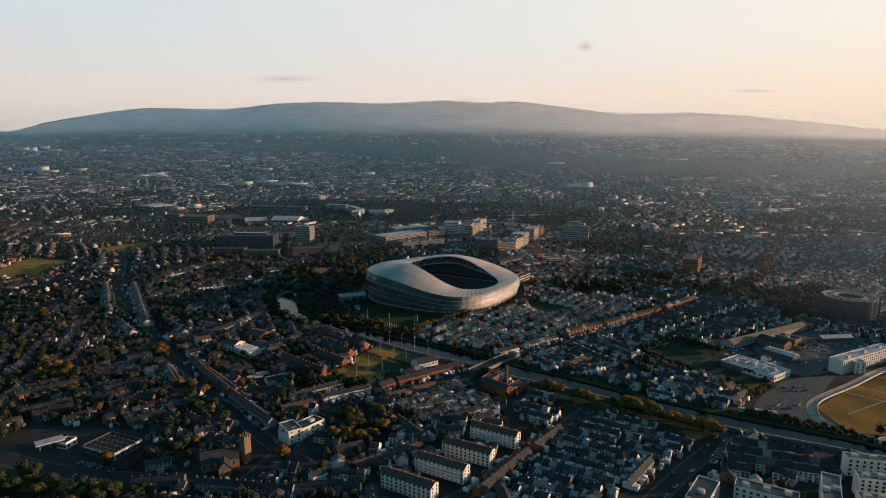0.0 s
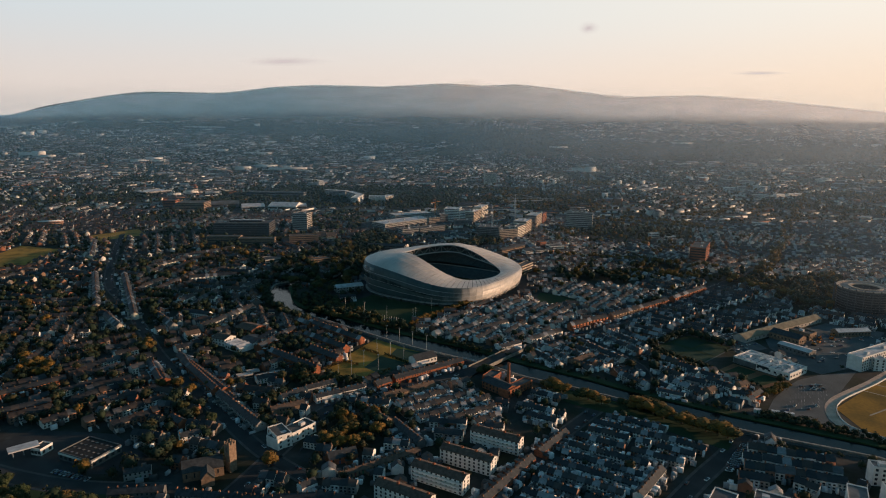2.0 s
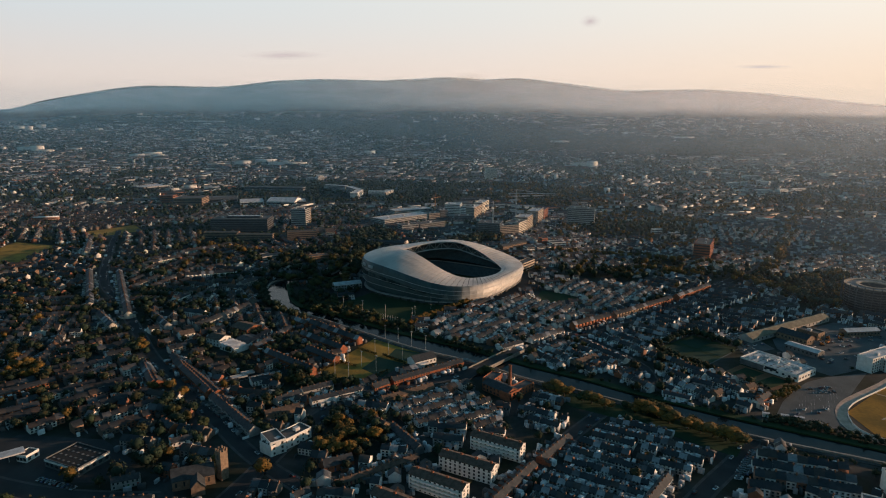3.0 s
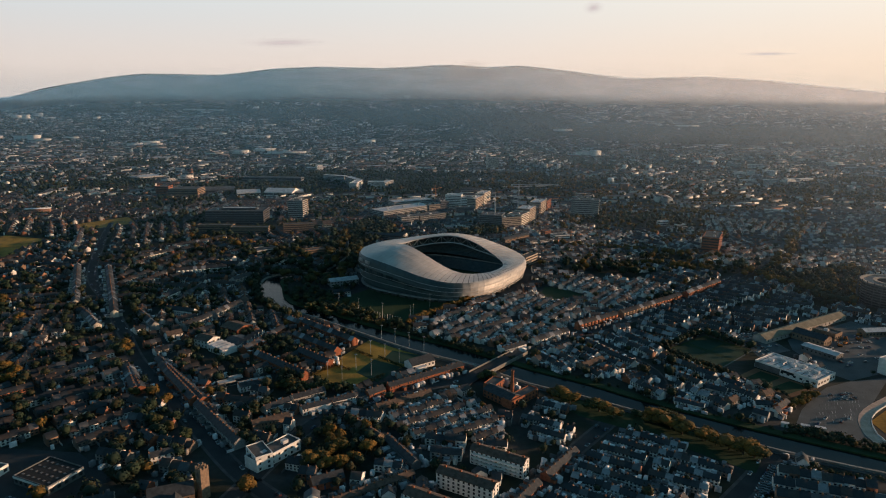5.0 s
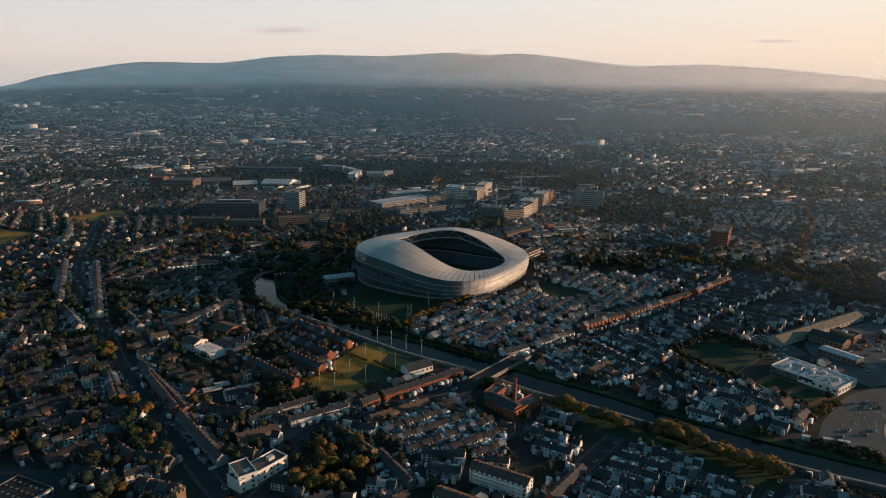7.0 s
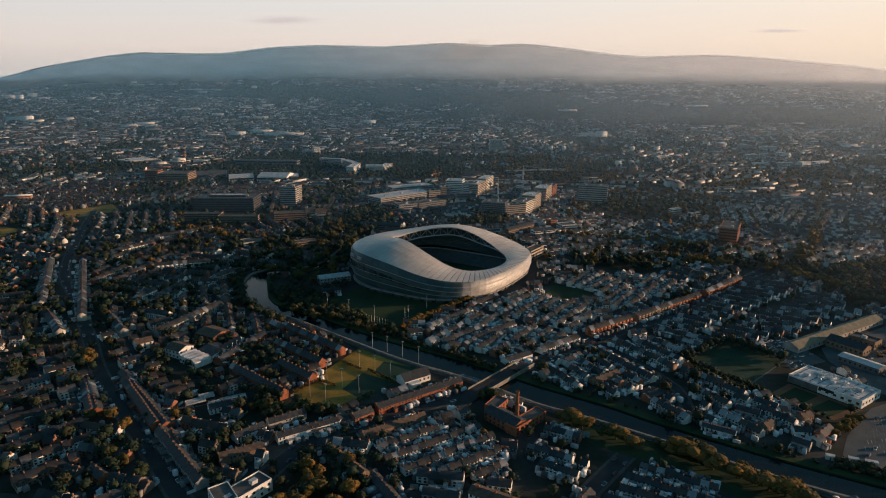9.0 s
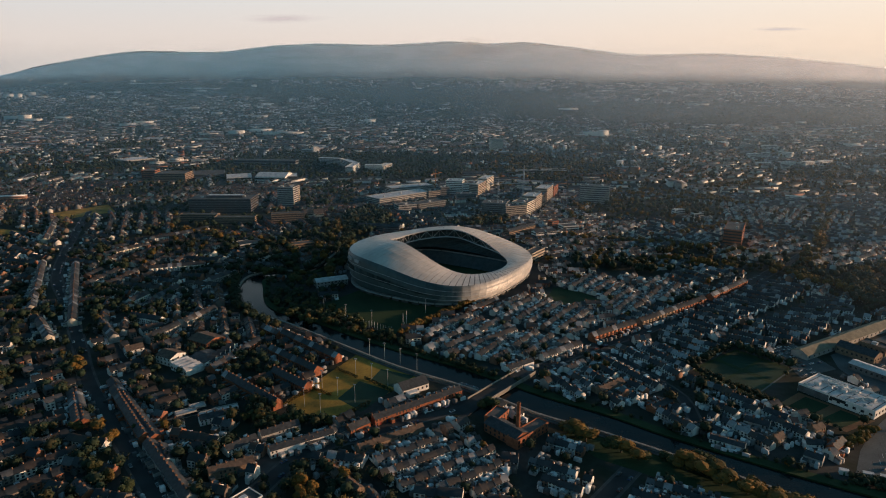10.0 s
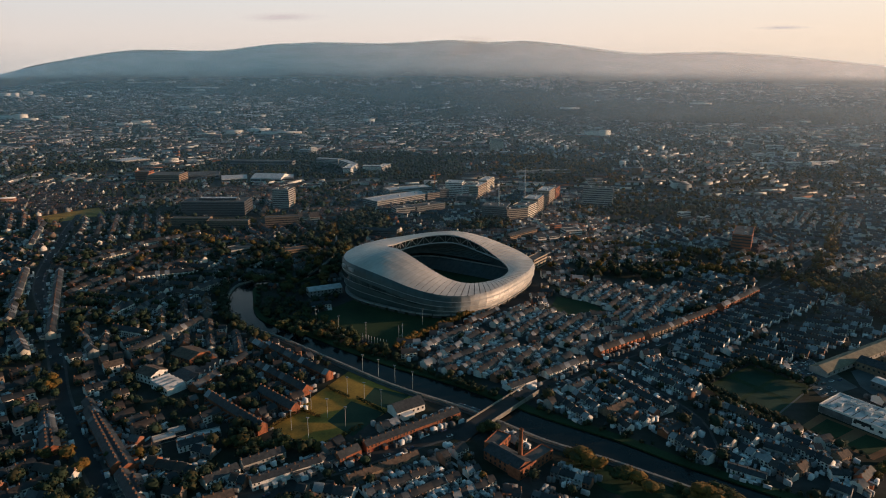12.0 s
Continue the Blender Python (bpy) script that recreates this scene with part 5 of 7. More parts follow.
for p0, p1 in (((-195.3, 485.5), (-185.6, 493.1)), ((-179.8, 485.8), (-171.2, 492.0)), ((-173.5, 491.8), (-160.9, 499.7)), ((-190.5, 494.4), (-182.9, 500.2))):
    building("garage_row", "low garages with pale flat roof", "garage", p0, p1, 6, 2.6, 1, M_CONCRETE, M_PALEROOF, cols=6, win=(2.0, 1.8), sides=False, group="garage rows")

# ground kept for dense trees: outline, trees for each 100 square metres, heights
WOODS = []


def wood(poly, per=1.2, lo=8.0, hi=14.0, dense=True):
    if dense:
        take(poly, 2)
    WOODS.append((poly, per, lo, hi))


wood([(-291.8, 787.5), (-291.7, 928.3), (-244.5, 1083.5), (-172.8, 863.6), (-176.9, 823.4), (-220.8, 785.0), (-262.2, 767.8)], 0.25, 8, 14, False)
wood([(-183.7, 862.5), (-241.0, 1104.0), (-205.0, 1187.7), (-149.0, 1074.4), (-177.1, 969.6), (-179.3, 899.6)], 0.9)
wood([(-370.8, 665.6), (-412.3, 738.4), (-387.0, 749.8), (-335.6, 676.0), (-273.4, 682.1), (-263.8, 662.9), (-292.0, 649.9), (-327.4, 646.4), (-301.9, 606.2), (-325.8, 603.9)], 0.35, 7, 11, False)
field("garden_lawn", [(-339.8, 662.0), (-333.2, 672.1), (-313.6, 669.9), (-317.6, 655.0)], M_GRASS, "small lawn among old trees", 0.1)
wood([(-223.4, 716.4), (-222.5, 740.4), (-176.9, 728.8), (-164.9, 688.7), (-84.9, 624.2), (-57.1, 606.6), (-78.2, 610.5), (-124.7, 640.1), (-196.2, 682.9)], 2.2, 4.5, 8)
wood([(-286.1, 765.4), (-275.5, 773.8), (-239.4, 692.6), (-207.0, 658.3), (-185.9, 641.0), (-191.9, 638.1), (-233.6, 668.5)], 1.6, 7, 11)
wood([(-501.6, 829.9), (-482.4, 908.5), (-399.3, 840.4), (-412.2, 775.3)], 0.22, 8, 13, False)
wood([(194.5, 466.0), (233.1, 446.7), (269.2, 424.2), (263.8, 414.9), (227.3, 434.6), (189.8, 455.7)], 3.0, 3.5, 5.5)
wood([(-468.9, 655.8), (-429.6, 688.9), (-364.5, 633.5), (-405.4, 599.0)], 0.23, 8, 12, False)
wood([(-586.2, 719.9), (-544.2, 753.8), (-479.4, 691.2), (-518.2, 650.6)], 0.23, 8, 12, False)
wood([(-353.8, 585.7), (-317.8, 579.4), (-280.4, 523.8), (-290.2, 508.5), (-322.7, 535.1)], 0.18, 7, 12, False)
wood([(-250.1, 550.2), (-220.9, 544.9), (-189.8, 521.6), (-219.9, 515.2)], 0.9, 6, 10)
wood([(-199.8, 581.4), (-171.6, 579.5), (-162.3, 550.5), (-183.0, 552.6)], 1.2, 6, 10)
wood([(-159.9, 499.8), (-134.6, 506.7), (-99.9, 488.7), (-105.5, 485.4), (-153.7, 489.5)], 1.6, 6, 9)
wood([(-81.2, 1063.0), (17.3, 1152.8), (20.4, 1073.8), (-39.4, 1042.5)], 1.0, 7, 12)
wood([(138.0, 581.0), (144.1, 588.6), (172.9, 544.8), (174.5, 536.8), (167.6, 536.1)], 1.6, 5, 8)
wood([(85.9, 890.1), (191.4, 878.1), (176.0, 815.6), (87.3, 846.0)], 0.4, 8, 13)
wood([(206.1, 1350.1), (378.5, 1261.1), (340.8, 1146.2), (188.8, 1216.3)], 0.35, 8, 13)
wood([(155.4, 731.7), (222.3, 768.6), (181.9, 720.3)], 0.8, 7, 10)
wood([(295.8, 911.6), (414.8, 858.9), (373.0, 783.7), (313.2, 848.7)], 0.5, 8, 13)
wood([(-411.0, 1342.9), (-298.0, 1423.9), (-206.8, 1107.7), (-304.9, 1139.9)], 0.14, 9, 15, False)
wood([(-457.2, 971.6), (-366.3, 981.1), (-322.3, 848.3), (-387.3, 819.1)], 0.13, 7, 12, False)
wood([(-481.8, 572.4), (-357.5, 542.4), (-297.5, 504.1), (-325.5, 469.1), (-432.9, 512.0)], 0.16, 7, 12, False)
wood([(-124.1, 433.8), (-71.7, 446.8), (-60.9, 403.4), (-79.8, 381.7), (-102.8, 399.5)], 1.0, 6, 10)
wood([(-242.3, 437.8), (-226.1, 450.0), (-174.9, 392.8), (-193.9, 375.0), (-216.5, 388.9)], 0.36, 6, 10, False)
wood([(397.7, 873.6), (476.6, 906.0), (373.8, 732.9), (336.7, 740.8)], 1.0, 8, 13)
wood([(-448.3, 1110.8), (-308.8, 968.0), (-220.3, 978.4), (-209.3, 857.3), (-363.9, 877.0)], 0.11, 8, 14, False)
wood([(97.6, 950.0), (204.9, 942.1), (312.7, 898.2), (287.9, 845.4), (103.3, 850.8)], 0.18, 7, 12, False)


# ---- houses ----
HOUSES = []   # x, y, turn, width, depth, eave, ridge, kind


def row(p0, p1, w=4.8, d=7.0, eave=4.3, ridge=6.5, kind=0, gap=0.0, check=True, jit=0.0):
    a, b = Vector(p0), Vector(p1)
    along = (b - a).normalized()
    turn = math.atan2(along.y, along.x)
    k = int((b - a).length / (w + gap))
    for i in range(k):
        p = a + along * (i * (w + gap))
        c = p + along * w / 2
        if check:
            q = quad_at(p.x, p.y, turn, 0, w, -d / 2, d / 2)
            if not (is_free(c.x, c.y) and all(is_free(*z) for z in q)):
                continue
        if check and random.random() < 0.06:
            continue
        lift, shove = random.choice((0, 0, 0, 0.5, -0.5)) if check else 0, random.uniform(-0.5, 0.5) if check else 0
        HOUSES.append((p.x - along.y * shove, p.y + along.x * shove, turn, w, d, eave + lift + random.uniform(-jit, jit), ridge + lift + random.uniform(-jit, jit), kind))
    take(quad_at(a.x, a.y, turn, 0, (b - a).length, -d / 2 - 1, d / 2 + 1))


def block(poly, p0, p1, spacing=24, **kw):
    """Parallel rows of houses that fill a plot."""
    way = (Vector(p1) - Vector(p0)).normalized()
    nrm = Vector((-way.y, way.x))
    us = [Vector(p).dot(way) for p in poly]
    vs = [Vector(p).dot(nrm) for p in poly]
    v = min(vs) + spacing / 2
    while v < max(vs):
        u, start = min(us), None
        while u < max(us):
            p = way * u + nrm * v
            ok = bool(inside(poly, np.array(p.x), np.array(p.y)))
            if ok and start is None:
                start = p
            if start is not None and (not ok or (p - start).length > 70):
                if (p - start).length > 12:
                    row(start, p, **kw)
                start = None
                u += 7
            u += 4
        v += spacing * random.uniform(0.9, 1.1)



def front_row(p0, p1, d=6.8, **kw):
    """A terrace whose near wall stands on p0-p1 (p0 on the left)."""
    a, b = Vector(p0), Vector(p1)
    n = (b - a).normalized()
    off = Vector((-n.y, n.x)) * d / 2
    row(a + off, b + off, d=d, check=False, **kw)


# terraces that stand out
front_row((-83.1, 477.0), (-72.1, 489.1), kind="brick", eave=4.2, ridge=6.5)
front_row((-70.9, 489.8), (-17.7, 535.9), kind="brick", eave=4.7, ridge=6.5)
front_row((-122.5, 450.3), (-90.3, 474.2), kind="white", eave=4.3, ridge=6.1)
front_row((-133.4, 466.0), (-111.7, 484.2), kind="grey", eave=4.1, ridge=6.1)
front_row((-146.7, 449.0), (-132.2, 466.1), kind="white", eave=4.1, ridge=6.1)
front_row((-194.1, 473.1), (-183.3, 480.8), kind="white", eave=3.8, ridge=5.8)
front_row((-177.3, 479.7), (-158.0, 493.2), kind="white", eave=3.8, ridge=5.8)
front_row((-196.1, 630.8), (-173.9, 613.4), kind="brick", ridge=6.7)
front_row((-178.7, 621.5), (-114.0, 571.8), kind="brick", eave=5.2, ridge=7.8)
front_row((-173.2, 585.8), (-125.2, 550.1), kind="brick", eave=5.2, ridge=7.8)
front_row((-157.7, 548.6), (-123.7, 523.7), kind="brick", eave=5.2, ridge=7.8)
front_row((-189.5, 538.5), (-136.8, 500.2), kind="brick", eave=5.2, ridge=7.8)
front_row((-199.7, 550.1), (-184.5, 608.2), kind="brick", ridge=6.5)
front_row((-265.0, 523.8), (-193.2, 453.3), kind="brick", ridge=6.4)
front_row((-279.1, 506.1), (-247.5, 468.0), kind="brick", ridge=6.5)
front_row((-189.5, 448.7), (-175.1, 431.9), kind="white", ridge=6.5)
front_row((81.3, 634.1), (122.8, 668.9), kind="brick", eave=5.7, ridge=8.4)
front_row((127.3, 672.9), (163.1, 705.0), kind="brown", eave=5.3, ridge=7.6)
front_row((159.9, 702.1), (203.5, 742.3), kind="brick", eave=5.3, ridge=7.6)
front_row((210.7, 749.0), (265.3, 806.5), kind="brick", eave=5.3, ridge=7.6)
front_row((38.8, 593.5), (71.3, 623.0), kind="white", eave=3.8, ridge=6.1)
front_row((12.4, 569.8), (32.5, 587.6), kind="white", eave=3.8, ridge=5.7)
front_row((56.4, 573.2), (70.8, 589.6), kind="white", eave=3.8, ridge=5.7)
front_row((73.9, 541.9), (91.7, 558.0), kind="brown", eave=3.8, ridge=5.9)
front_row((127.1, 489.6), (146.8, 479.4), kind="white", eave=3.4, ridge=4.7)
front_row((103.5, 521.2), (118.5, 534.0), kind="brick", eave=3.4, ridge=5.2)
front_row((134.9, 567.4), (162.0, 543.5), kind="brown", eave=4, ridge=6.1)
front_row((-51.0, 636.1), (-21.7, 676.5), kind="white", eave=3.8, ridge=5.8)
front_row((-21.3, 689.5), (7.1, 727.2), kind="brick", eave=3.8, ridge=5.8)
front_row((-6.7, 648.2), (6.9, 668.2), kind="white", eave=4.2, ridge=6.1)
front_row((-35.7, 604.8), (-10.8, 634.6), kind="grey", eave=3.8, ridge=5.8)
front_row((-5.2, 619.6), (22.7, 652.2), kind="white", eave=3.8, ridge=5.8)
front_row((17.9, 701.3), (37.1, 727.3), kind="white", eave=3.8, ridge=5.8)
front_row((-104.4, 461.6), (-83.4, 481.9), d=5.3, kind="grey", eave=3.2, ridge=4.6)
# between the river and the playing fields
for p0, p1, kind in (((170.9, 525.3), (182.0, 515.0), "white"), ((183.0, 511.9), (191.5, 512.7), "white"), ((193.3, 503.3), (204.4, 510.5), "brown"), ((195.5, 483.3), (208.2, 495.5), "brick"), ((157.0, 543.0), (169.4, 530.7), "white"), ((165.9, 489.5), (176.5, 498.3), "brown"),
                     ((174.0, 476.5), (185.2, 468.2), "grey"), ((154.7, 512.4), (168.5, 504.4), "grey"), ((180.7, 487.6), (191.3, 487.3), "white")):
    front_row(p0, p1, d=5.8, kind=kind, eave=3.8, ridge=5.8)
# along the road past the flats, lit gables
front_row((-1.4, 331.4), (30.1, 383.5), d=5.7, kind="brick", w=5.0, eave=3.5, ridge=5.3)
front_row((34.0, 388.4), (54.8, 419.3), d=5.7, kind="brick", w=5.0, eave=3.5, ridge=5.3)
front_row((84.7, 347.3), (105.9, 379.0), d=5.7, kind="white", w=5.0, eave=3.5, ridge=5.3)
# terraces by the church
front_row((-200.2, 321.6), (-170.7, 327.8), kind="slate", d=6.1)
front_row((-164.3, 324.8), (-105.9, 322.0), kind="grey", d=6.1)
front_row((-202.6, 341.3), (-185.7, 349.6), kind="grey", d=5.3)
front_row((-126.6, 321.3), (-79.0, 330.2), kind="grey", d=6.1)
front_row((-98.8, 336.8), (-90.9, 345.0), kind="white", d=6.1)
front_row((-92.0, 367.9), (-75.4, 378.3), kind="brick", d=7.6, w=9, eave=3.8, ridge=6.8)
front_row((-80.8, 353.1), (-36.2, 388.0), kind="brown", d=5.3, eave=3, ridge=4.7)
front_row((-147.2, 426.8), (-126.2, 441.6), kind="brown", d=6.8)
front_row((-353.4, 430.3), (-321.0, 469.6), kind="brick", d=6.8, eave=4.6, ridge=6.8)
front_row((-331.3, 404.7), (-305.3, 428.7), kind="brick", d=6.8)
front_row((-256.1, 512.3), (-201.6, 455.6), kind="brick", d=6.8, eave=4.6, ridge=6.8)
front_row((-198.1, 451.6), (-147.7, 402.2), kind="grey", d=6.8, eave=4.6, ridge=6.8)
front_row((-281.2, 505.7), (-249.0, 464.7), kind="brick", d=6.8, eave=4.6, ridge=6.8)
front_row((-190.9, 384.8), (-179.4, 394.1), kind="white", d=6.1, w=6.5)
front_row((-213.7, 411.1), (-201.6, 403.2), kind="brick", d=6.8)
front_row((-91.9, 474.0), (-89.8, 480.0), kind="white", d=6.1)
front_row((-73.3, 457.1), (-38.8, 484.9), kind="brown", d=5.3)
front_row((-92.1, 441.8), (-67.2, 418.5), kind="brown", d=6.1)
front_row((-63.2, 418.9), (-40.1, 389.2), kind="slate", d=6.1)

# terraces among the trees beyond the works
for p0, p1, kind in (((-415.4, 655.8), (-512.0, 802.0), "cream"), ((-357.6, 628.9), (-472.2, 801.8), "cream"), ((-337.0, 680.0), (-333.4, 703.9), "white"), ((-318.7, 693.4), (-313.8, 731.3), "grey"), ((-379.2, 782.5), (-323.5, 808.5), "white"),
                     ((-319.3, 642.3), (-285.7, 633.6), "white"), ((-274.0, 596.5), (-263.2, 631.1), "grey"), ((-262.6, 633.5), (-250.0, 672.2), "grey"), ((-394.3, 625.3), (-355.4, 585.5), "cream"), ((-340.1, 628.2), (-303.2, 590.6), "grey"),
                     ((-292.7, 750.4), (-281.9, 778.8), "grey"), ((-460.1, 834.1), (-439.8, 880.4), "cream"), ((-447.2, 912.2), (-411.8, 960.4), "white"), ((-580.7, 898.3), (-652.2, 1020.7), "cream")):
    front_row(p0, p1, kind=kind, d=7.5, eave=5.4, ridge=8.0)
COTTAGE = dict(w=4.4, d=5.8, eave=3.4, ridge=5.2)
block([(53.8, 409.9), (91.2, 462.3), (148.8, 410.6), (126.8, 385.9), (86.7, 339.3), (4.3, 324.6)], (65.4, 386.0), (87.2, 375.2), 12, **COTTAGE)
block([(17.4, 476.6), (44.9, 490.7), (77.5, 454.9), (49.8, 426.8), (26.6, 436.5)], (65.4, 386.0), (87.2, 375.2), 12, **COTTAGE)
block([(-74.5, 464.5), (-0.3, 479.4), (8.2, 432.0), (-11.8, 425.5), (-56.5, 428.7)], (-73.3, 457.1), (-38.8, 484.9), 13, **COTTAGE)
block([(163.0, 414.3), (222.3, 405.7), (200.0, 367.6), (138.3, 368.4)], (161.4, 400.1), (205.0, 388.0), 12, w=5.2, d=6.6, eave=4.8, ridge=7.4)
block([(-67.9, 629.1), (7.2, 739.4), (68.6, 778.0), (93.9, 725.6), (79.5, 627.8), (10.5, 575.3), (-48.1, 610.4)], (-6.7, 651.6), (11.8, 683.6), 13.5, w=4.6, d=6.2, eave=4, ridge=6)
block([(33.8, 577.6), (78.1, 617.8), (139.6, 633.7), (163.4, 551.8), (180.8, 521.2), (200.0, 505.0), (188.0, 468.0), (157.6, 481.4), (119.4, 498.3), (77.6, 523.7), (46.0, 544.1)], (141.2, 570.3), (160.2, 543.3), 13.5, w=4.6, d=6.2, eave=3.9, ridge=5.9)
block([(107.0, 686.7), (277.1, 845.0), (355.1, 751.5), (242.9, 643.7), (155.0, 615.7), (136.3, 654.4)], (190.1, 659.7), (229.7, 632.5), 13.5, w=4.6, d=6.2, eave=3.9, ridge=5.9)
block([(98.0, 728.0), (112.0, 694.0), (200.0, 772.0), (165.0, 828.0), (92.0, 812.0), (66.0, 782.0)], (-6.7, 651.6), (11.8, 683.6), 12.5, w=4.6, d=6.2, eave=4, ridge=6)
block([(-218.6, 334.1), (-72.7, 347.3), (-66.2, 315.6), (-199.9, 303.6)], (-164.3, 324.8), (-105.9, 322.0), 14, w=4.8, d=6.4)

# everything else: districts whose streets follow a slowly turning direction
TREE_SPOTS = []
BIG = []
for gx in np.arange(-4200, 3200, 130):
    for gy in np.arange(260, 4380, 130):
        if gx < -0.9 * gy - 120 or gx > 0.68 * gy + 120:
            continue
        sort = random.random()
        ang = 0.9 * math.sin(gx / 420.0 + 1.0) + 0.8 * math.cos(gy / 370.0) + 0.5 * math.sin((gx + gy) / 150.0) + (math.pi / 2 if random.random() < 0.3 else 0)
        way = Vector((math.cos(ang), math.sin(ang)))
        nrm = Vector((-way.y, way.x))
        cx0, cy0 = gx + random.uniform(-30, 30), gy + random.uniform(-30, 30)
        wood = (0.13 if gx < -90 else 0.1) if gy < 1300 else (0.8 if gy > 1500 and ripples(gx * 1.5, gy * 2.6, 21, 2) > 0.44 else 0.06)
        if gy > 2900:
            continue
        if sort < wood:
            for _ in range(50 if gy < 1500 else 55):
                TREE_SPOTS.append((cx0 + random.uniform(-75, 75), cy0 + random.uniform(-75, 75)))
            continue
        if sort > 0.955 and gy > 1100:
            for _ in range(random.choice((1, 1, 2, 3))):
                BIG.append((cx0 + random.uniform(-50, 50), cy0 + random.uniform(-50, 50), ang, random.uniform(18, 52), random.uniform(9, 17), random.uniform(6, 16)))
        v = -66.0
        while v < 66:
            u = -66.0
            while u < 66:
                length = random.uniform(18, 62)
                p = Vector((cx0, cy0)) + way * u + nrm * v
                if gy < 1400:
                    row(p, p + way * length, w=random.choice((4.6, 5.2, 6.2)), d=random.uniform(6.2, 7.8), eave=4.3, ridge=6.6, jit=0.4)
                elif random.random() < 0.8:
                    HOUSES.append((p.x, p.y, ang, length * random.choice((0.3, 0.6, 0.9, 1.0)), random.uniform(6.5, 9), 4.6, 7.0, "far"))
                u += length + random.uniform(2, 12)
            v += random.uniform(14, 21) + (3 if gx < -90 else 0) if gy < 1400 else random.uniform(26, 44)


def soup(name, parts, mats, label, category):
    """One mesh out of many copies of small templates: parts are (verts[n, k, 3], faces, material index)."""
    V, F, I, base = [], [], [], 0
    for verts, faces, mi in parts:
        n, k, _ = verts.shape
        V.append(verts.reshape(-1, 3))
        off = base + np.arange(n) * k
        for f in faces:
            F.append((off[:, None] + np.array(f)[None, :], mi))
        base += n * k
    V = np.concatenate(V)
    me = bpy.data.meshes.new(name)
    loops = np.concatenate([f.ravel() for f, _ in F])
    sizes = np.concatenate([np.full(len(f), f.shape[1]) for f, _ in F])
    idx = np.concatenate([np.full(len(f), mi) for f, mi in F])
    me.vertices.add(len(V))
    me.vertices.foreach_set("co", V.ravel().astype(np.float32))
    me.loops.add(len(loops))
    me.loops.foreach_set("vertex_index", loops.astype(np.int32))
    me.polygons.add(len(sizes))
    me.polygons.foreach_set("loop_start", np.concatenate([[0], np.cumsum(sizes)[:-1]]).astype(np.int32))
    me.polygons.foreach_set("material_index", idx.astype(np.int32))
    for m in mats:
        me.materials.append(m)
    me.update(calc_edges=True)
    me.validate()
    return tagged(new(name, me), label, category, kind="stuff")


def placed(unit, H, scale_w, scale_d, zlow, zhigh, shift=None):
    """Unit verts (x 0..1, y -.5...5, z 0: low, 1: eave, 2: ridge) set at every house of H."""
    u = np.array(unit, float)
    X = u[None, :, 0] * scale_w[:, None]
    Y = u[None, :, 1] * scale_d[:, None]
    Z = np.where(u[None, :, 2] <= 1, zlow[:, None] * u[None, :, 2], zlow[:, None] + (zhigh - zlow)[:, None] * (u[None, :, 2] - 1))
    if shift is not None:
        X, Y, Z = X + shift[0][:, None], Y + shift[1][:, None], Z + shift[2][:, None]
    c, s = np.cos(H[:, 2])[:, None], np.sin(H[:, 2])[:, None]
    x, y = H[:, 0][:, None] + X * c - Y * s, H[:, 1][:, None] + X * s + Y * c
    z = Z + rise(H[:, 0], H[:, 1])[:, None]
    return np.stack([x, y, z], -1)


WALL_V = [(0, -.5, 0), (1, -.5, 0), (1, .5, 0), (0, .5, 0), (0, -.5, 1), (1, -.5, 1), (1, .5, 1), (0, .5, 1), (0, 0, 2), (1, 0, 2)]
WALL_F = [(0, 1, 5, 4), (1, 2, 6, 9, 5), (2, 3, 7, 6), (3, 0, 4, 8, 7)]
ROOF_V = [(-.02, -.54, .96), (1.02, -.54, .96), (1.02, 0, 2.04), (-.02, 0, 2.04), (-.02, .54, .96), (1.02, .54, .96)]
ROOF_F = [(0, 1, 2, 3), (3, 2, 5, 4)]
BOX_V = [(0, -.5, 0), (1, -.5, 0), (1, .5, 0), (0, .5, 0), (0, -.5, 1), (1, -.5, 1), (1, .5, 1), (0, .5, 1)]
BOX_F = [(0, 1, 5, 4), (1, 2, 6, 5), (2, 3, 7, 6), (3, 0, 4, 7), (4, 5, 6, 7)]


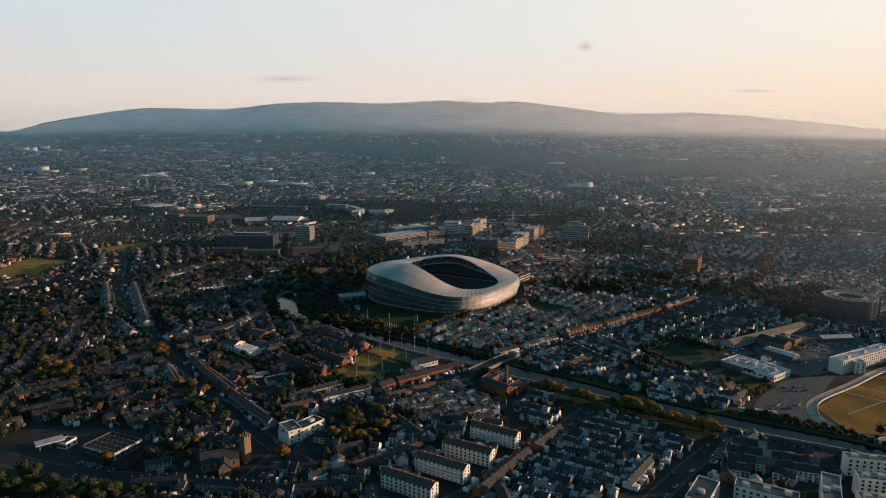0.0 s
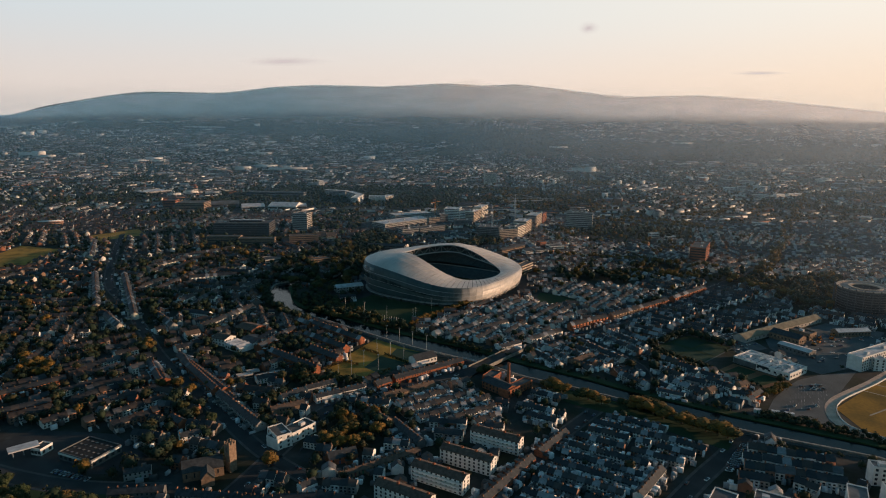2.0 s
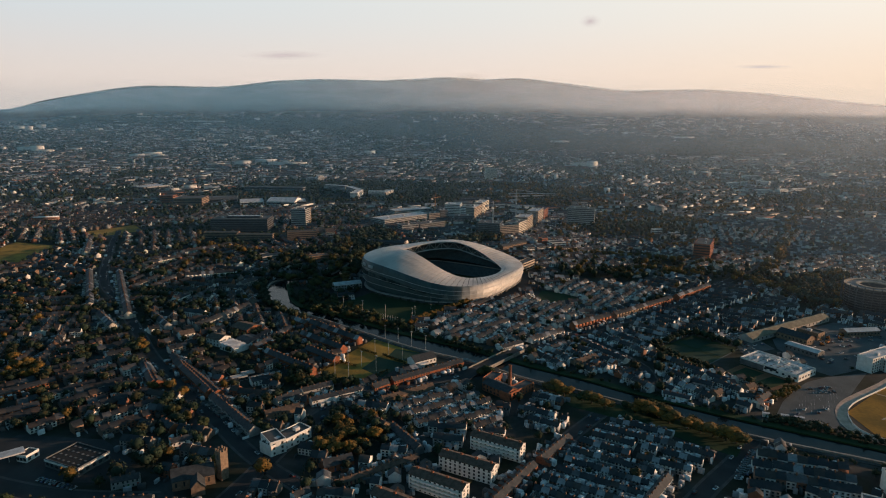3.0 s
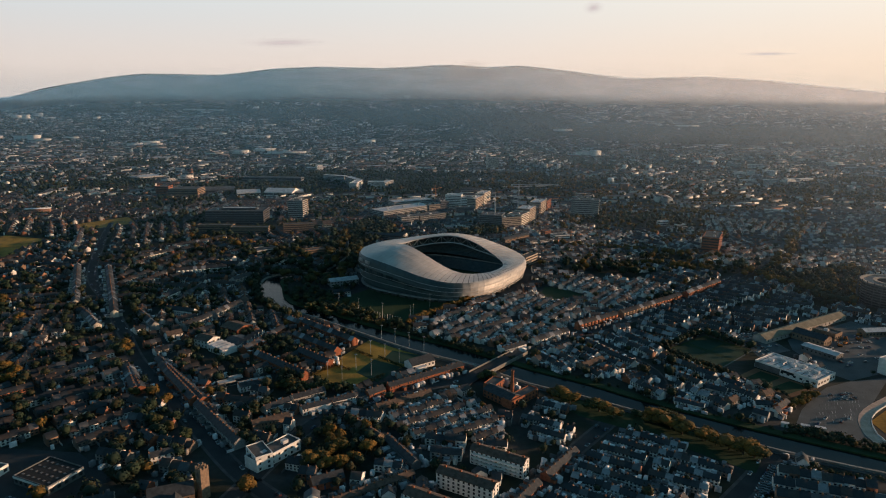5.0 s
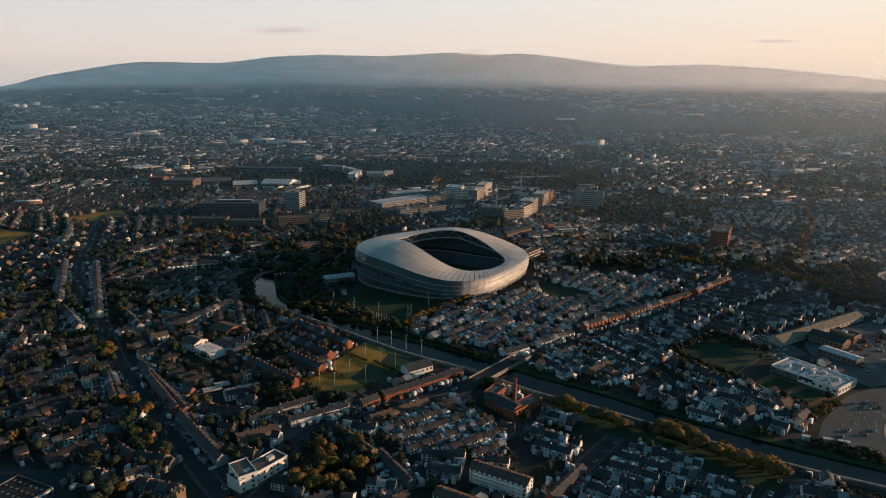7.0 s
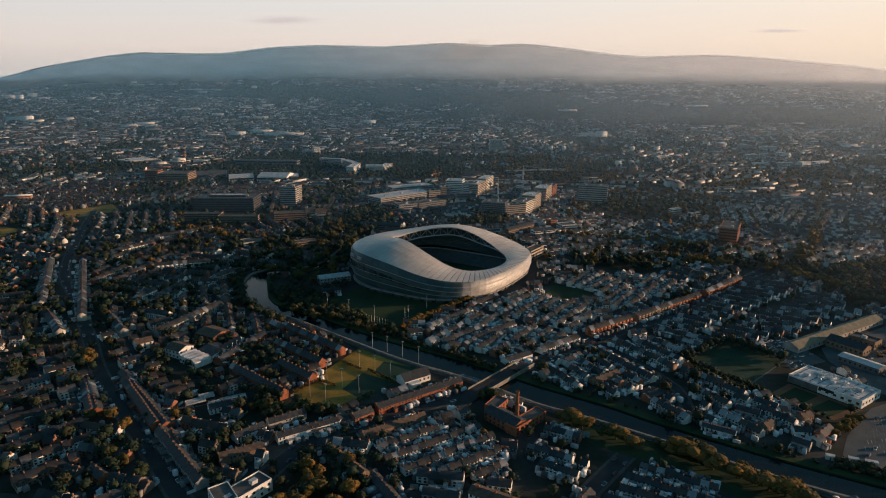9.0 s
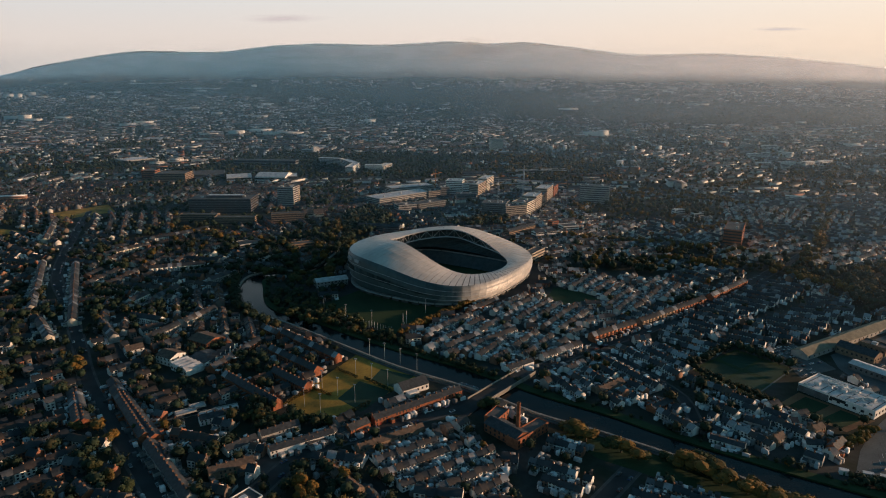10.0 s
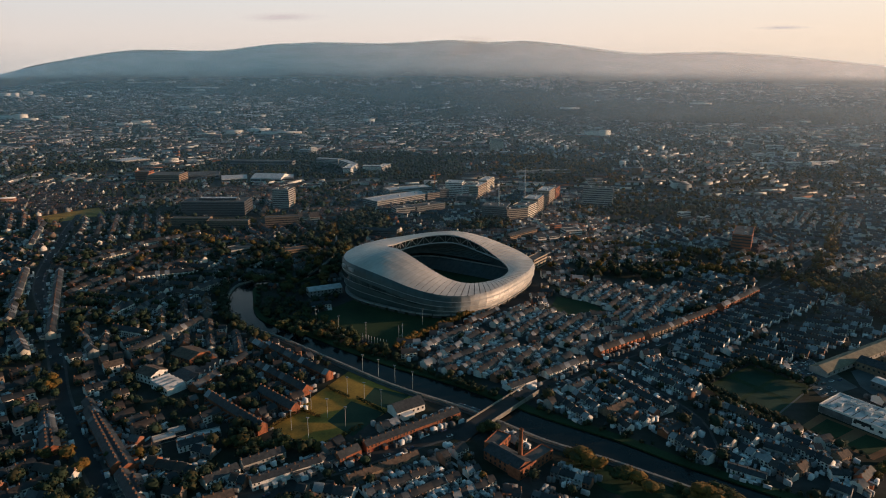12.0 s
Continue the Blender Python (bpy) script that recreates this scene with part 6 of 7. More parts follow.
def house_soup(name, HS, label, windows=True, far=False, wall=None, sheds=None, tops=None):
    H = np.array([h[:7] for h in HS], float)
    n = len(H)
    one = np.ones(n)
    parts = [(placed(WALL_V, H, H[:, 3], H[:, 4], H[:, 5], H[:, 6]), WALL_F, 0), (placed(ROOF_V, H, H[:, 3], H[:, 4], H[:, 5], H[:, 6] + 0.15), ROOF_F, 1)]
    rnd = np.random.rand(n)
    keep = rnd < 0.6
    parts.append((placed(BOX_V, H[keep], 0.7 * one[keep], 1.0 * one[keep], 1.7 * one[keep], one[keep], (-0.2 * one[keep], rnd[keep] - 0.3, H[keep, 6] - 0.8)), BOX_F, 4))
    for back in ((-1, 1) if not far else (1,)):
        tall = 2.0 + 1.8 * np.random.rand(n)
        deep = 2.2 + 2.4 * np.random.rand(n)
        x0, ww = np.random.rand(n) * H[:, 3] * 0.4, H[:, 3] * (0.25 + 0.35 * np.random.rand(n))
        pick = np.random.rand(n) < (0.7 if back > 0 else 0.12)
        sub = lambda a: a[pick]
        parts.append((placed(BOX_V, H[pick], sub(ww), sub(deep), sub(tall), sub(one * 3), (sub(x0), sub(back * (H[:, 4] / 2 + deep / 2)), sub(one * 0))), BOX_F[:4], 0))
        parts.append((placed(BOX_V, H[pick], sub(ww) + 0.2, sub(deep) + 0.2, sub(one) * 0.15, sub(one), (sub(x0) - 0.1, sub(back * (H[:, 4] / 2 + deep / 2)), sub(tall))), BOX_F, 2))
    if windows:
        for s in (-1, 1):
            for fx, fz in ((0.12, 0.8), (0.58, 0.8), (0.12, 2.6), (0.58, 2.6)):
                parts.append((placed(BOX_V, H, H[:, 3] * 0.24, 0.12 * one, 1.1 * one, one, (H[:, 3] * fx, s * (H[:, 4] / 2 + 0.02), one * fz)), BOX_F[:1] if s < 0 else BOX_F[2:3], 3))
    return soup(name, parts, [wall or (M_WALLS_FAR if far else M_WALLS), tops or (M_ROOFS_FAR if far else M_ROOFS), sheds or M_SHEDS, M_GLASS, M_CHIMNEY], label, "houses")


LOOKS = {"brick": (M_BRICK, M_SLATE, "red brick terraced house with slate roof and chimney"), "white": (M_WHITE, M_SLATE, "white rendered terraced house with slate roof and chimney"),
         "grey": (M_CONCRETE, M_SLATE, "grey rendered terraced house with slate roof and chimney"), "brown": (M_BROWN, M_TILE, "brown brick terraced house with tiled roof"),
         "slate": (M_GREYWALL, M_SLATE, "dark low terraced house with slate roof"), "cream": (M_CREAM, M_TILE, "cream rendered terraced house with brown tiled roof")}
made = {}


def house(h):
    x, y, turn, w, d, eave, ridge, kind = h
    kind = kind if kind in LOOKS else random.choice(("brick", "white", "grey", "grey", "brown", "cream", "white"))
    flip = random.random() < 0.5
    key = (round(w, 1), round(d), round(eave * 2) / 2, round(ridge * 2) / 2, kind, flip)
    if key in made:
        return copy_thing(made[key], pose(x, y, 0, 0, 0, math.degrees(turn)))
    w, d, eave, ridge = key[:4]
    wall, roof, label = LOOKS[kind]
    ob = thing("terraced_house", label, "house", (x, y, 0), math.degrees(turn), "terraced houses")
    part("wall", add_gable(bmesh.new(), w, d, eave, ridge), wall, ob)
    top = part("roof", add_roof(bmesh.new(), w, d, eave, ridge), roof, ob)
    bm = box(-0.32, -0.55, ridge - 0.7, 0.32, 0.55, ridge + 0.8)
    for k in range(3):
        add_box(bm, -0.12, -0.46 + 0.34 * k, ridge + 0.8, 0.12, -0.22 + 0.34 * k, ridge + 1.15)
    part("chimney", bm, M_CHIMNEY, top)
    rear = -1 if flip else 1
    dd = 3.2
    y0, y1 = sorted((rear * d / 2, rear * (d / 2 + dd)))
    rear_part = part("rear_extension", box(0.4, y0 + 0.01, 0, w * 0.55, y1 - 0.01, 2.4 if flip else 3.4), wall, ob)
    part("extension_roof", box(0.3, y0 + 0.02, (2.4 if flip else 3.4) + 0.004, w * 0.55 + 0.1, y1 + 0.1, (2.4 if flip else 3.4) + 0.2), M_PALEROOF if kind in ("white", "cream") else M_FLATROOF, rear_part, "flat extension roof")
    front = -rear
    part("door", box(w * 0.68, front * d / 2 - 0.06, 0.1, w * 0.68 + 0.95, front * d / 2 + 0.06, 2.15), M_DOOR, ob)
    me = pane_mesh(0.9, 1.2)
    for fx, fz, s in ((0.3, 0.6, front), (0.27, eave - 1.6, front), (0.73, eave - 1.6, front)):
        o = part("window", me, None, ob)
        o.matrix_basis = pose(w * fx, s * d / 2, fz)
    made[key] = ob
    return ob


near_first = sorted(HOUSES, key=lambda h: (0 if h[7] in LOOKS and h[1] < 640 else 1, math.hypot(h[0], h[1] - 200) if h[7] != "far" else 9e9))
for h in near_first[:270]:
    house(h)
rest = [h for h in near_first[270:] if h[7] != "far"]
for kind in ("brick", "white", "grey", "brown", "cream"):
    some = [h for h in rest if h[7] == kind]
    if some:
        house_soup(kind + "_terraces", some, LOOKS[kind][2].replace("house", "houses"), wall=LOOKS[kind][0])
rest = [h for h in rest if h[7] not in LOOKS]
house_soup("brick_district_houses", [h for h in rest if h[1] < 1400 and h[0] < -90], "rows of brick terraced houses, walls and slate roofs darkened for shade", wall=M_WALLS_DIM, sheds=M_FELT, tops=M_ROOFS_DIM)
rest = [h for h in rest if h[1] >= 1400 or h[0] >= -90]
house_soup("terraced_houses", [h for h in rest if h[1] < 1000], "rows of brick and rendered terraced houses with slate roofs")
house_soup("suburban_houses", [h for h in rest if h[1] >= 1000] + [h for h in HOUSES if h[7] == "far" and h[1] < 2000], "rows of small suburban houses with chimneys", windows=False)
house_soup("distant_houses", [h for h in HOUSES if h[7] == "far" and h[1] >= 2000], "distant rows of small pale houses", windows=False, far=True)

# estates on the far plain: short parallel rows with one direction each, hedgerows of trees between
FAR_ROWS, FAR_TREES = [], []
for _ in range(1500):
    y = random.uniform(2800, 4090)
    x = random.uniform(-0.88 * y, 0.7 * y)
    ang = random.gauss(0.0, 0.5) + (math.pi / 2 if random.random() < 0.25 else 0)
    if ripples(x * 1.2, y * 4.5, 31, 3) > 0.3:
        continue
    c, q = math.cos(ang), math.sin(ang)
    grow = 0.75 if y < 3400 else 0.6
    for _ in range(random.choice((3, 6, 9, 12))):
        u, v = random.gauss(0, 85) * grow, random.gauss(0, 55) * grow
        FAR_ROWS.append((x + u * c - v * q, y + u * q + v * c, ang + random.gauss(0, 0.08), random.choice((6, 9, 14, 24, 40)) * random.uniform(0.7, 1.2), random.uniform(5, 7), random.uniform(3.2, 4.8), random.uniform(5, 6.6)))
    for _ in range(2):
        ua, va, du = random.gauss(0, 110) * grow, random.gauss(0, 80) * grow, random.uniform(60, 260) * grow
        n_row = random.choice((6, 9, 14))
        for k in range(n_row):
            u, v = ua + du * k / n_row, va + random.gauss(0, 7)
            FAR_TREES.append((x + u * c - v * q, y + u * q + v * c, random.uniform(6, 10)))
house_soup("plain_houses", FAR_ROWS, "far estates of pale and brick houses on the plain", windows=False, far=True)
# large pale buildings far out: x, y, turn, length, depth, height
OUT = [(-2693, 3470, 0.1, 55, 13, 20), (-2610, 3445, 0.1, 38, 13, 25), (-2600, 3525, 0.15, 46, 13, 21), (-2500, 3470, 0.2, 55, 13, 11), (-1836, 3756, -0.05, 70, 12, 6), (-1755, 3750, 0.1, 50, 14, 9), (-1700, 3752, -0.1, 60, 12, 7), (-1640, 3746, 0.2, 46, 12, 8), (-2215, 3890, 0.05, 90, 12, 5), (-2100, 3900, 0.02, 80, 12, 6), (-1990, 3912, 0.03, 60, 12, 5),
       (-2198, 2848, 0.1, 80, 22, 19), (-2120, 2830, 0.3, 50, 20, 26), (-2066, 2810, 0.1, 60, 20, 14), (-1990, 2900, -0.1, 70, 22, 11), (-1585, 2716, 0.35, 62, 18, 11), (-1545, 2770, 0.35, 70, 18, 13), (-1490, 2740, 0.2, 46, 18, 10), (-1132, 2500, 0.15, 62, 30, 9), (-1040, 2550, 0.1, 55, 34, 12), (-980, 2620, 0.05, 80, 36, 9), (-900, 2550, 0.0, 150, 26, 10),
       (318, 2610, 0.1, 52, 18, 15), (370, 2600, 0.3, 40, 16, 20), (-1185, 3000, 0.1, 70, 18, 7), (-1110, 2995, 0.0, 60, 20, 9), (-1550, 3200, 0.1, 80, 22, 9), (280, 3250, 0.1, 90, 20, 9), (900, 3400, -0.1, 110, 20, 8), (1750, 3900, 0.1, 90, 14, 6), (1900, 3880, 0.0, 80, 14, 6), (2060, 3850, 0.05, 100, 14, 6)]
for _ in range(25):
    y = random.uniform(2850, 4050)
    OUT.append((random.uniform(-0.85 * y, 0.65 * y), y, random.uniform(-0.5, 0.5), random.uniform(18, 60), random.uniform(10, 24), random.uniform(5, 13)))
H = np.array(OUT, float)
soup("outer_blocks", [(placed(BOX_V, H, H[:, 3], H[:, 4], H[:, 5], H[:, 5]), BOX_F[:4], 0), (placed(BOX_V, H, H[:, 3] + 0.8, H[:, 4] + 0.8, 0.8 + 0 * H[:, 0], H[:, 5], (0 * H[:, 0] - 0.4, 0 * H[:, 0], H[:, 5])), BOX_F, 1)], [M_WHITE, M_SHEDS], "pale works, schools and flats far across the plain", "buildings")
H = np.array(BIG, float)
one = np.ones(len(H))
soup("distant_blocks", [(placed(BOX_V, H, H[:, 3], H[:, 4], H[:, 5], H[:, 5]), BOX_F[:4], 0), (placed(BOX_V, H, H[:, 3] + 0.6, H[:, 4] + 0.6, 0.6 * one, one, (0 * one - 0.3, 0 * one, H[:, 5])), BOX_F, 1)] +
     [(placed(BOX_V, H, H[:, 3] * 0.94, H[:, 4] + 0.2, 1.2 * one, one, (H[:, 3] * 0.03, 0 * one, H[:, 5] * f)), BOX_F[:1], 2) for f in (0.15, 0.45, 0.75)],
     [M_WALLS, M_SHEDS, M_GLASS], "pale distant flat-roofed blocks and offices", "buildings")

# sheds, yard walls and lean-tos behind the rows
yard = []
for h in HOUSES:
    if h[7] == "far" or h[1] > 1000:
        continue
    c, s = math.cos(h[2]), math.sin(h[2])
    for side in (-1, 1):
        for _ in range(random.choice((1, 1, 2, 2, 3)) if h[0] > -60 else random.choice((0, 1))):
            u, v = random.uniform(0, h[3]), side * (h[4] / 2 + random.uniform(2.5, 5.0))
            yard.append((h[0] + u * c - v * s, h[1] + u * s + v * c, h[2] + random.choice((0, math.pi / 2)), random.uniform(1.6, 4.4), random.uniform(1.2, 3.0), random.uniform(1.8, 3.2)))
        if random.random() < 0.5:
            u, v = random.choice((0, h[3])), side * (h[4] / 2 + 0.2)
            yard.append((h[0] + u * c - v * s, h[1] + u * s + v * c, h[2] + side * math.pi / 2, random.uniform(3, 5.5), 0.25, random.uniform(1.4, 2.0)))
Y = np.array(yard, float)
one = np.ones(len(Y))
soup("yard_sheds", [(placed(BOX_V, Y, Y[:, 3], Y[:, 4], Y[:, 5], Y[:, 5]), BOX_F, 0)], [M_SHEDS], "small sheds, yard walls and lean-tos behind houses", "sheds")


# ---- trees ----
def blob(level):
    bm = bmesh.new()
    bmesh.ops.create_icosphere(bm, subdivisions=level, radius=1.0)
    out = [tuple(v.co) for v in bm.verts], [tuple(v.index for v in f.verts) for f in bm.faces]
    bm.free()
    return out


BLOB_V, BLOB_F = blob(1)
LOBE_V, LOBE_F = blob(2)


def tree_soup(name, spots, leaves, leaf, label, mat, trunk=True, core=True):
    S = np.array(spots, float)
    n = len(S)
    h = S[:, 2]
    P = np.random.randn(n, leaves, 3)
    P /= np.linalg.norm(P, axis=2, keepdims=True)
    P *= (0.74 + 0.3 * np.random.rand(n, leaves, 1))
    az = np.arctan2(P[:, :, 1], P[:, :, 0])
    lob = 1 + 0.2 * np.sin(3 * az + 6.3 * np.random.rand(n, 1)) + 0.14 * np.sin(5 * az + 4 * P[:, :, 2] + 6.3 * np.random.rand(n, 1))
    flat = (0.3 + 0.1 * np.random.rand(n))[:, None]
    C = np.stack([S[:, 0][:, None] + P[:, :, 0] * h[:, None] * 0.45 * lob, S[:, 1][:, None] + P[:, :, 1] * h[:, None] * 0.45 * lob,
                  rise(S[:, 0], S[:, 1])[:, None] + h[:, None] * (0.58 + flat * lob * P[:, :, 2])], -1)
    # leaf clumps face outwards, unevenly
    nrm = P + 0.5 * np.random.randn(n, leaves, 3)
    a = np.cross(nrm, np.random.randn(n, leaves, 3))
    a /= np.linalg.norm(a, axis=2, keepdims=True)
    b = np.cross(nrm, a)
    b /= np.linalg.norm(b, axis=2, keepdims=True)
    sz = (leaf * h[:, None, None] * (0.6 + 0.8 * np.random.rand(n, leaves, 1)))
    Q = np.stack([C - a * sz, C + b * sz * 0.8, C + a * sz, C - b * sz * 0.8], 2)
    parts = [(Q.reshape(n * leaves, 4, 3), [(0, 1, 2, 3)], 0)]
    if core:
        # inner mass of foliage behind the outer leaf clumps
        U = np.array(BLOB_V)[None] * (0.7 + 0.3 * np.random.rand(n, len(BLOB_V), 1))
        K = np.stack([S[:, 0][:, None] + U[:, :, 0] * h[:, None] * 0.42, S[:, 1][:, None] + U[:, :, 1] * h[:, None] * 0.42,
                      rise(S[:, 0], S[:, 1])[:, None] + h[:, None] * (0.56 + 0.38 * U[:, :, 2])], -1)
        parts.append((K, BLOB_F, 0))
    if trunk:
        H = np.stack([S[:, 0], S[:, 1], np.random.rand(n) * 3], -1)
        parts.append((placed(BOX_V, H, h * 0.045, h * 0.045, h * 0.6, h * 0.6), BOX_F[:4], 1))
    return soup(name, parts, [mat, M_BARK], label, "trees")


def tree_mesh(seed, leaf, leaves=400):
    rng = np.random.RandomState(seed)
    bm = bmesh.new()
    lobes = [(rng.uniform(-0.22, 0.22), rng.uniform(-0.22, 0.22), rng.uniform(0.38, 0.72), rng.uniform(0.2, 0.29)) for _ in range(7)]
    for k in range(leaves):
        lx, ly, lz, r = lobes[k % len(lobes)]
        d = rng.randn(3)
        d /= np.linalg.norm(d)
        c = np.array((lx, ly, lz)) + d * r * rng.uniform(0.7, 1.05) * np.array((1, 1, 0.85))
        nrm = d + 0.5 * rng.randn(3)
        a = np.cross(nrm, rng.randn(3))
        a /= np.linalg.norm(a)
        b = np.cross(nrm, a)
        b /= np.linalg.norm(b)
        s = rng.uniform(0.03, 0.055)
        v = [bm.verts.new(c + p) for p in (-a * s, b * s * 0.8 + nrm * 0.01, a * s, -b * s * 0.8 + nrm * 0.01)]
        bm.faces.new(v)
    for lx, ly, lz, r in lobes:
        vs = [bm.verts.new((lx + x * r * q, ly + y * r * q, lz + z * r * q * 0.85)) for (x, y, z), q in zip(LOBE_V, rng.uniform(0.72, 0.95, len(LOBE_V)))]
        for f in LOBE_F:
            bm.faces.new([vs[i] for i in f])
    crown = mesh_of(bm, "crown", leaf)
    bm = bmesh.new()
    prev = None
    for z, r in ((0, 0.035), (0.2, 0.024), (0.45, 0.018), (0.7, 0.006)):
        ring = [bm.verts.new((r * math.cos(k * math.pi / 3), r * math.sin(k * math.pi / 3), z)) for k in range(6)]
        if prev:
            for k in range(6):
                bm.faces.new((prev[k], prev[(k + 1) % 6], ring[(k + 1) % 6], ring[k]))
        prev = ring
    for lx, ly, lz, r in lobes[:5]:
        bar(bm, (0, 0, 0.28), (lx, ly, lz), 0.01, 4)
    return crown, mesh_of(bm, "trunk", M_BARK)


KINDS = [tree_mesh(k, M_LEAF) for k in range(6)]
GOLD = [tree_mesh(k + 20, M_LEAF_SUNLIT, 300) for k in range(3)]
n_tree = 0


def tree(x, y, h, label="broadleaf tree in full dark green leaf", wide=1.0):
    global n_tree
    crown, trunk = GOLD[n_tree % 3] if "sunlit" in label or "golden" in label else KINDS[n_tree % 6]
    n_tree += 1
    ob = thing("tree", label, "tree", (x, y, float(rise(x, y))), random.uniform(0, 360), "city trees")
    ob.scale = (h * wide * random.uniform(0.95, 1.25), h * wide * random.uniform(0.95, 1.25), h)
    part("crown", crown, None, ob)
    part("trunk", trunk, None, ob)
    return ob


def grove(poly, count, lo, hi, label="broadleaf tree in full dark green leaf", single=True, avoid=False):
    xs, ys = [p[0] for p in poly], [p[1] for p in poly]
    done = tries = 0
    while done < count and tries < count * 60:
        tries += 1
        x, y = random.uniform(min(xs), max(xs)), random.uniform(min(ys), max(ys))
        if bool(inside(poly, np.array(x), np.array(y))) and (not avoid or is_free(x, y)):
            h = random.uniform(lo, hi)
            if single:
                tree(x, y, h, label)
            else:
                far.append((x, y, h))
            done += 1


def tree_line(p0, p1, count, lo, hi, label, spread=1.5):
    for k in range(count):
        t = (k + 0.5) / count
        tree(p0[0] + (p1[0] - p0[0]) * t + random.uniform(-spread, spread), p0[1] + (p1[1] - p0[1]) * t + random.uniform(-spread, spread), random.uniform(lo, hi), label)


far = []


def bush_line(p0, p1, count, lo, hi, spread):
    """A thick hedge of small trees, joined with the garden trees."""
    for k in range(count):
        t = (k + 0.5) / count
        far.append((p0[0] + (p1[0] - p0[0]) * t + random.uniform(-spread, spread), p0[1] + (p1[1] - p0[1]) * t + random.uniform(-spread, spread), random.uniform(lo, hi)))


# riverside park trees
for p, h in (((50.1, 488.8), 13), ((55.5, 484.8), 12), ((74.1, 475.4), 12), ((82.4, 467.7), 11), ((110.4, 464.1), 14), ((116.2, 456.6), 14), ((121.4, 449.3), 12), ((131.7, 442.7), 13), ((138.2, 437.8), 10), ((144.6, 433.0), 13), ((150.8, 428.3), 14), ((156.3, 425.4), 14), ((101.9, 463.3), 9), ((45.1, 493.0), 10)):
    tree(p[0], p[1], h * 0.85, "round riverside park tree with golden sun in its colour", 1.5)
    tree(p[0] + random.uniform(-6, 6), p[1] + random.uniform(2, 7), h * 0.7, "round riverside park tree with brown-green crown", 1.5)
tree_line((-78.5, 633.4), (-19.6, 720.2), 44, 6.5, 9, "small sunlit tree in a row beside the pitch", 1.0)
grove([(-208.6, 695.6), (-174.1, 710.7), (-138.4, 675.3), (-80.2, 622.6), (-78.5, 612.4), (-122.5, 631.3), (-196.4, 669.6)], 50, 6, 10, "dense dark riverside tree")
bush_line((-73.5, 608.0), (4.7, 561.8), 26, 3.5, 6, 2)
grove([(-265.3, 790.1), (-180.5, 862.8), (-164.8, 800.3), (-189.4, 760.8), (-243.0, 764.3)], 26, 9, 14)
bush_line((-266.0, 742.0), (-243.0, 692.0), 22, 6, 9, 2.0)
bush_line((-243.0, 692.0), (-214.0, 665.0), 16, 5, 8, 2.0)
tree_line((-153.7, 489.5), (-99.9, 488.7), 20, 6, 9, "dark tree behind the tennis courts", 2)
grove([(-398, 509), (-370, 512), (-345, 480), (-365, 466)], 14, 9, 12, "large tree with golden evening sun in its leaf colour", True)
grove([(-90, 385), (-112, 398), (-100, 430), (-72, 440), (-62, 405)], 16, 8, 12, "large tree with golden evening sun in its leaf colour", True)
for q in ((-306, 551), (-300, 545), (-219, 456), (-444, 608), (-436, 600)):
    tree(q[0], q[1], 10, "large tree with golden evening sun in its leaf colour", 1.2)
tree(*(-127.6, 364.7), 12, "large round sunlit tree by the church", 1.3)
tree(*(-0.3, 516.3), 10, "round tree beside the mill")
tree(*(-5.4, 517.1), 9, "round tree beside the mill")
for p in ((-247.2, 464.8), (-228.3, 449.8), (-210.3, 427.7), (-199.1, 421.9), (-183.6, 411.2), (-222.1, 455.9), (-210.8, 468.4)):
    tree(p[0], p[1], random.uniform(8, 10), "round street tree along the wide road")
grove([(-286.1, 321.7), (-266.9, 332.9), (-229.3, 323.8), (-187.4, 327.5), (-192.4, 307.0), (-268.3, 300.2)], 26, 7, 12, "dark bushy roadside tree")
for poly, per, lo, hi in WOODS:
    area = abs(sum(poly[k - 1][0] * poly[k][1] - poly[k][0] * poly[k - 1][1] for k in range(len(poly)))) / 2
    grove(poly, min(420, int(area / 100 * per * 1.5)), lo, hi, single=False)
bush_line((143.0, 594.0), (186.0, 541.0), 40, 4, 6, 2.2)
bush_line((187.0, 541.0), (213.0, 510.0), 10, 2.5, 4, 2)
tree_line((208.0, 492.0), (230.0, 512.0), 16, 5, 8, "tree by the car park with golden sun in its colour", 2.5)
bush_line((190.0, 460.0), (232.0, 443.0), 26, 3.5, 6, 2.5)
bush_line((222.0, 597.0), (192.0, 632.0), 16, 7, 10, 2)
bush_line((144.0, 594.0), (190.0, 634.0), 16, 6, 9, 2)
bush_line((163.0, 414.3), (220.4, 405.5), 16, 3, 5, 2)
for i, p in enumerate(offset(far_bank, -6)):
    for _ in range(3):
        if random.random() < 0.75:
            far.append((p[0] + random.uniform(-4, 4), p[1] + random.uniform(-1, 6), random.uniform(2.5, 5)))
for x, y in TREE_SPOTS:
    if is_free(x, y):
        far.append((x, y, random.uniform(7, 13)))


def scatter(n, y0, y1, lo, hi):
    for _ in range(n):
        y = math.sqrt(random.uniform(y0 * y0, y1 * y1))
        x = random.uniform(-0.9 * y - 60, 0.68 * y + 60)
        if is_free(x, y):
            far.append((x, y, random.uniform(lo, hi)))


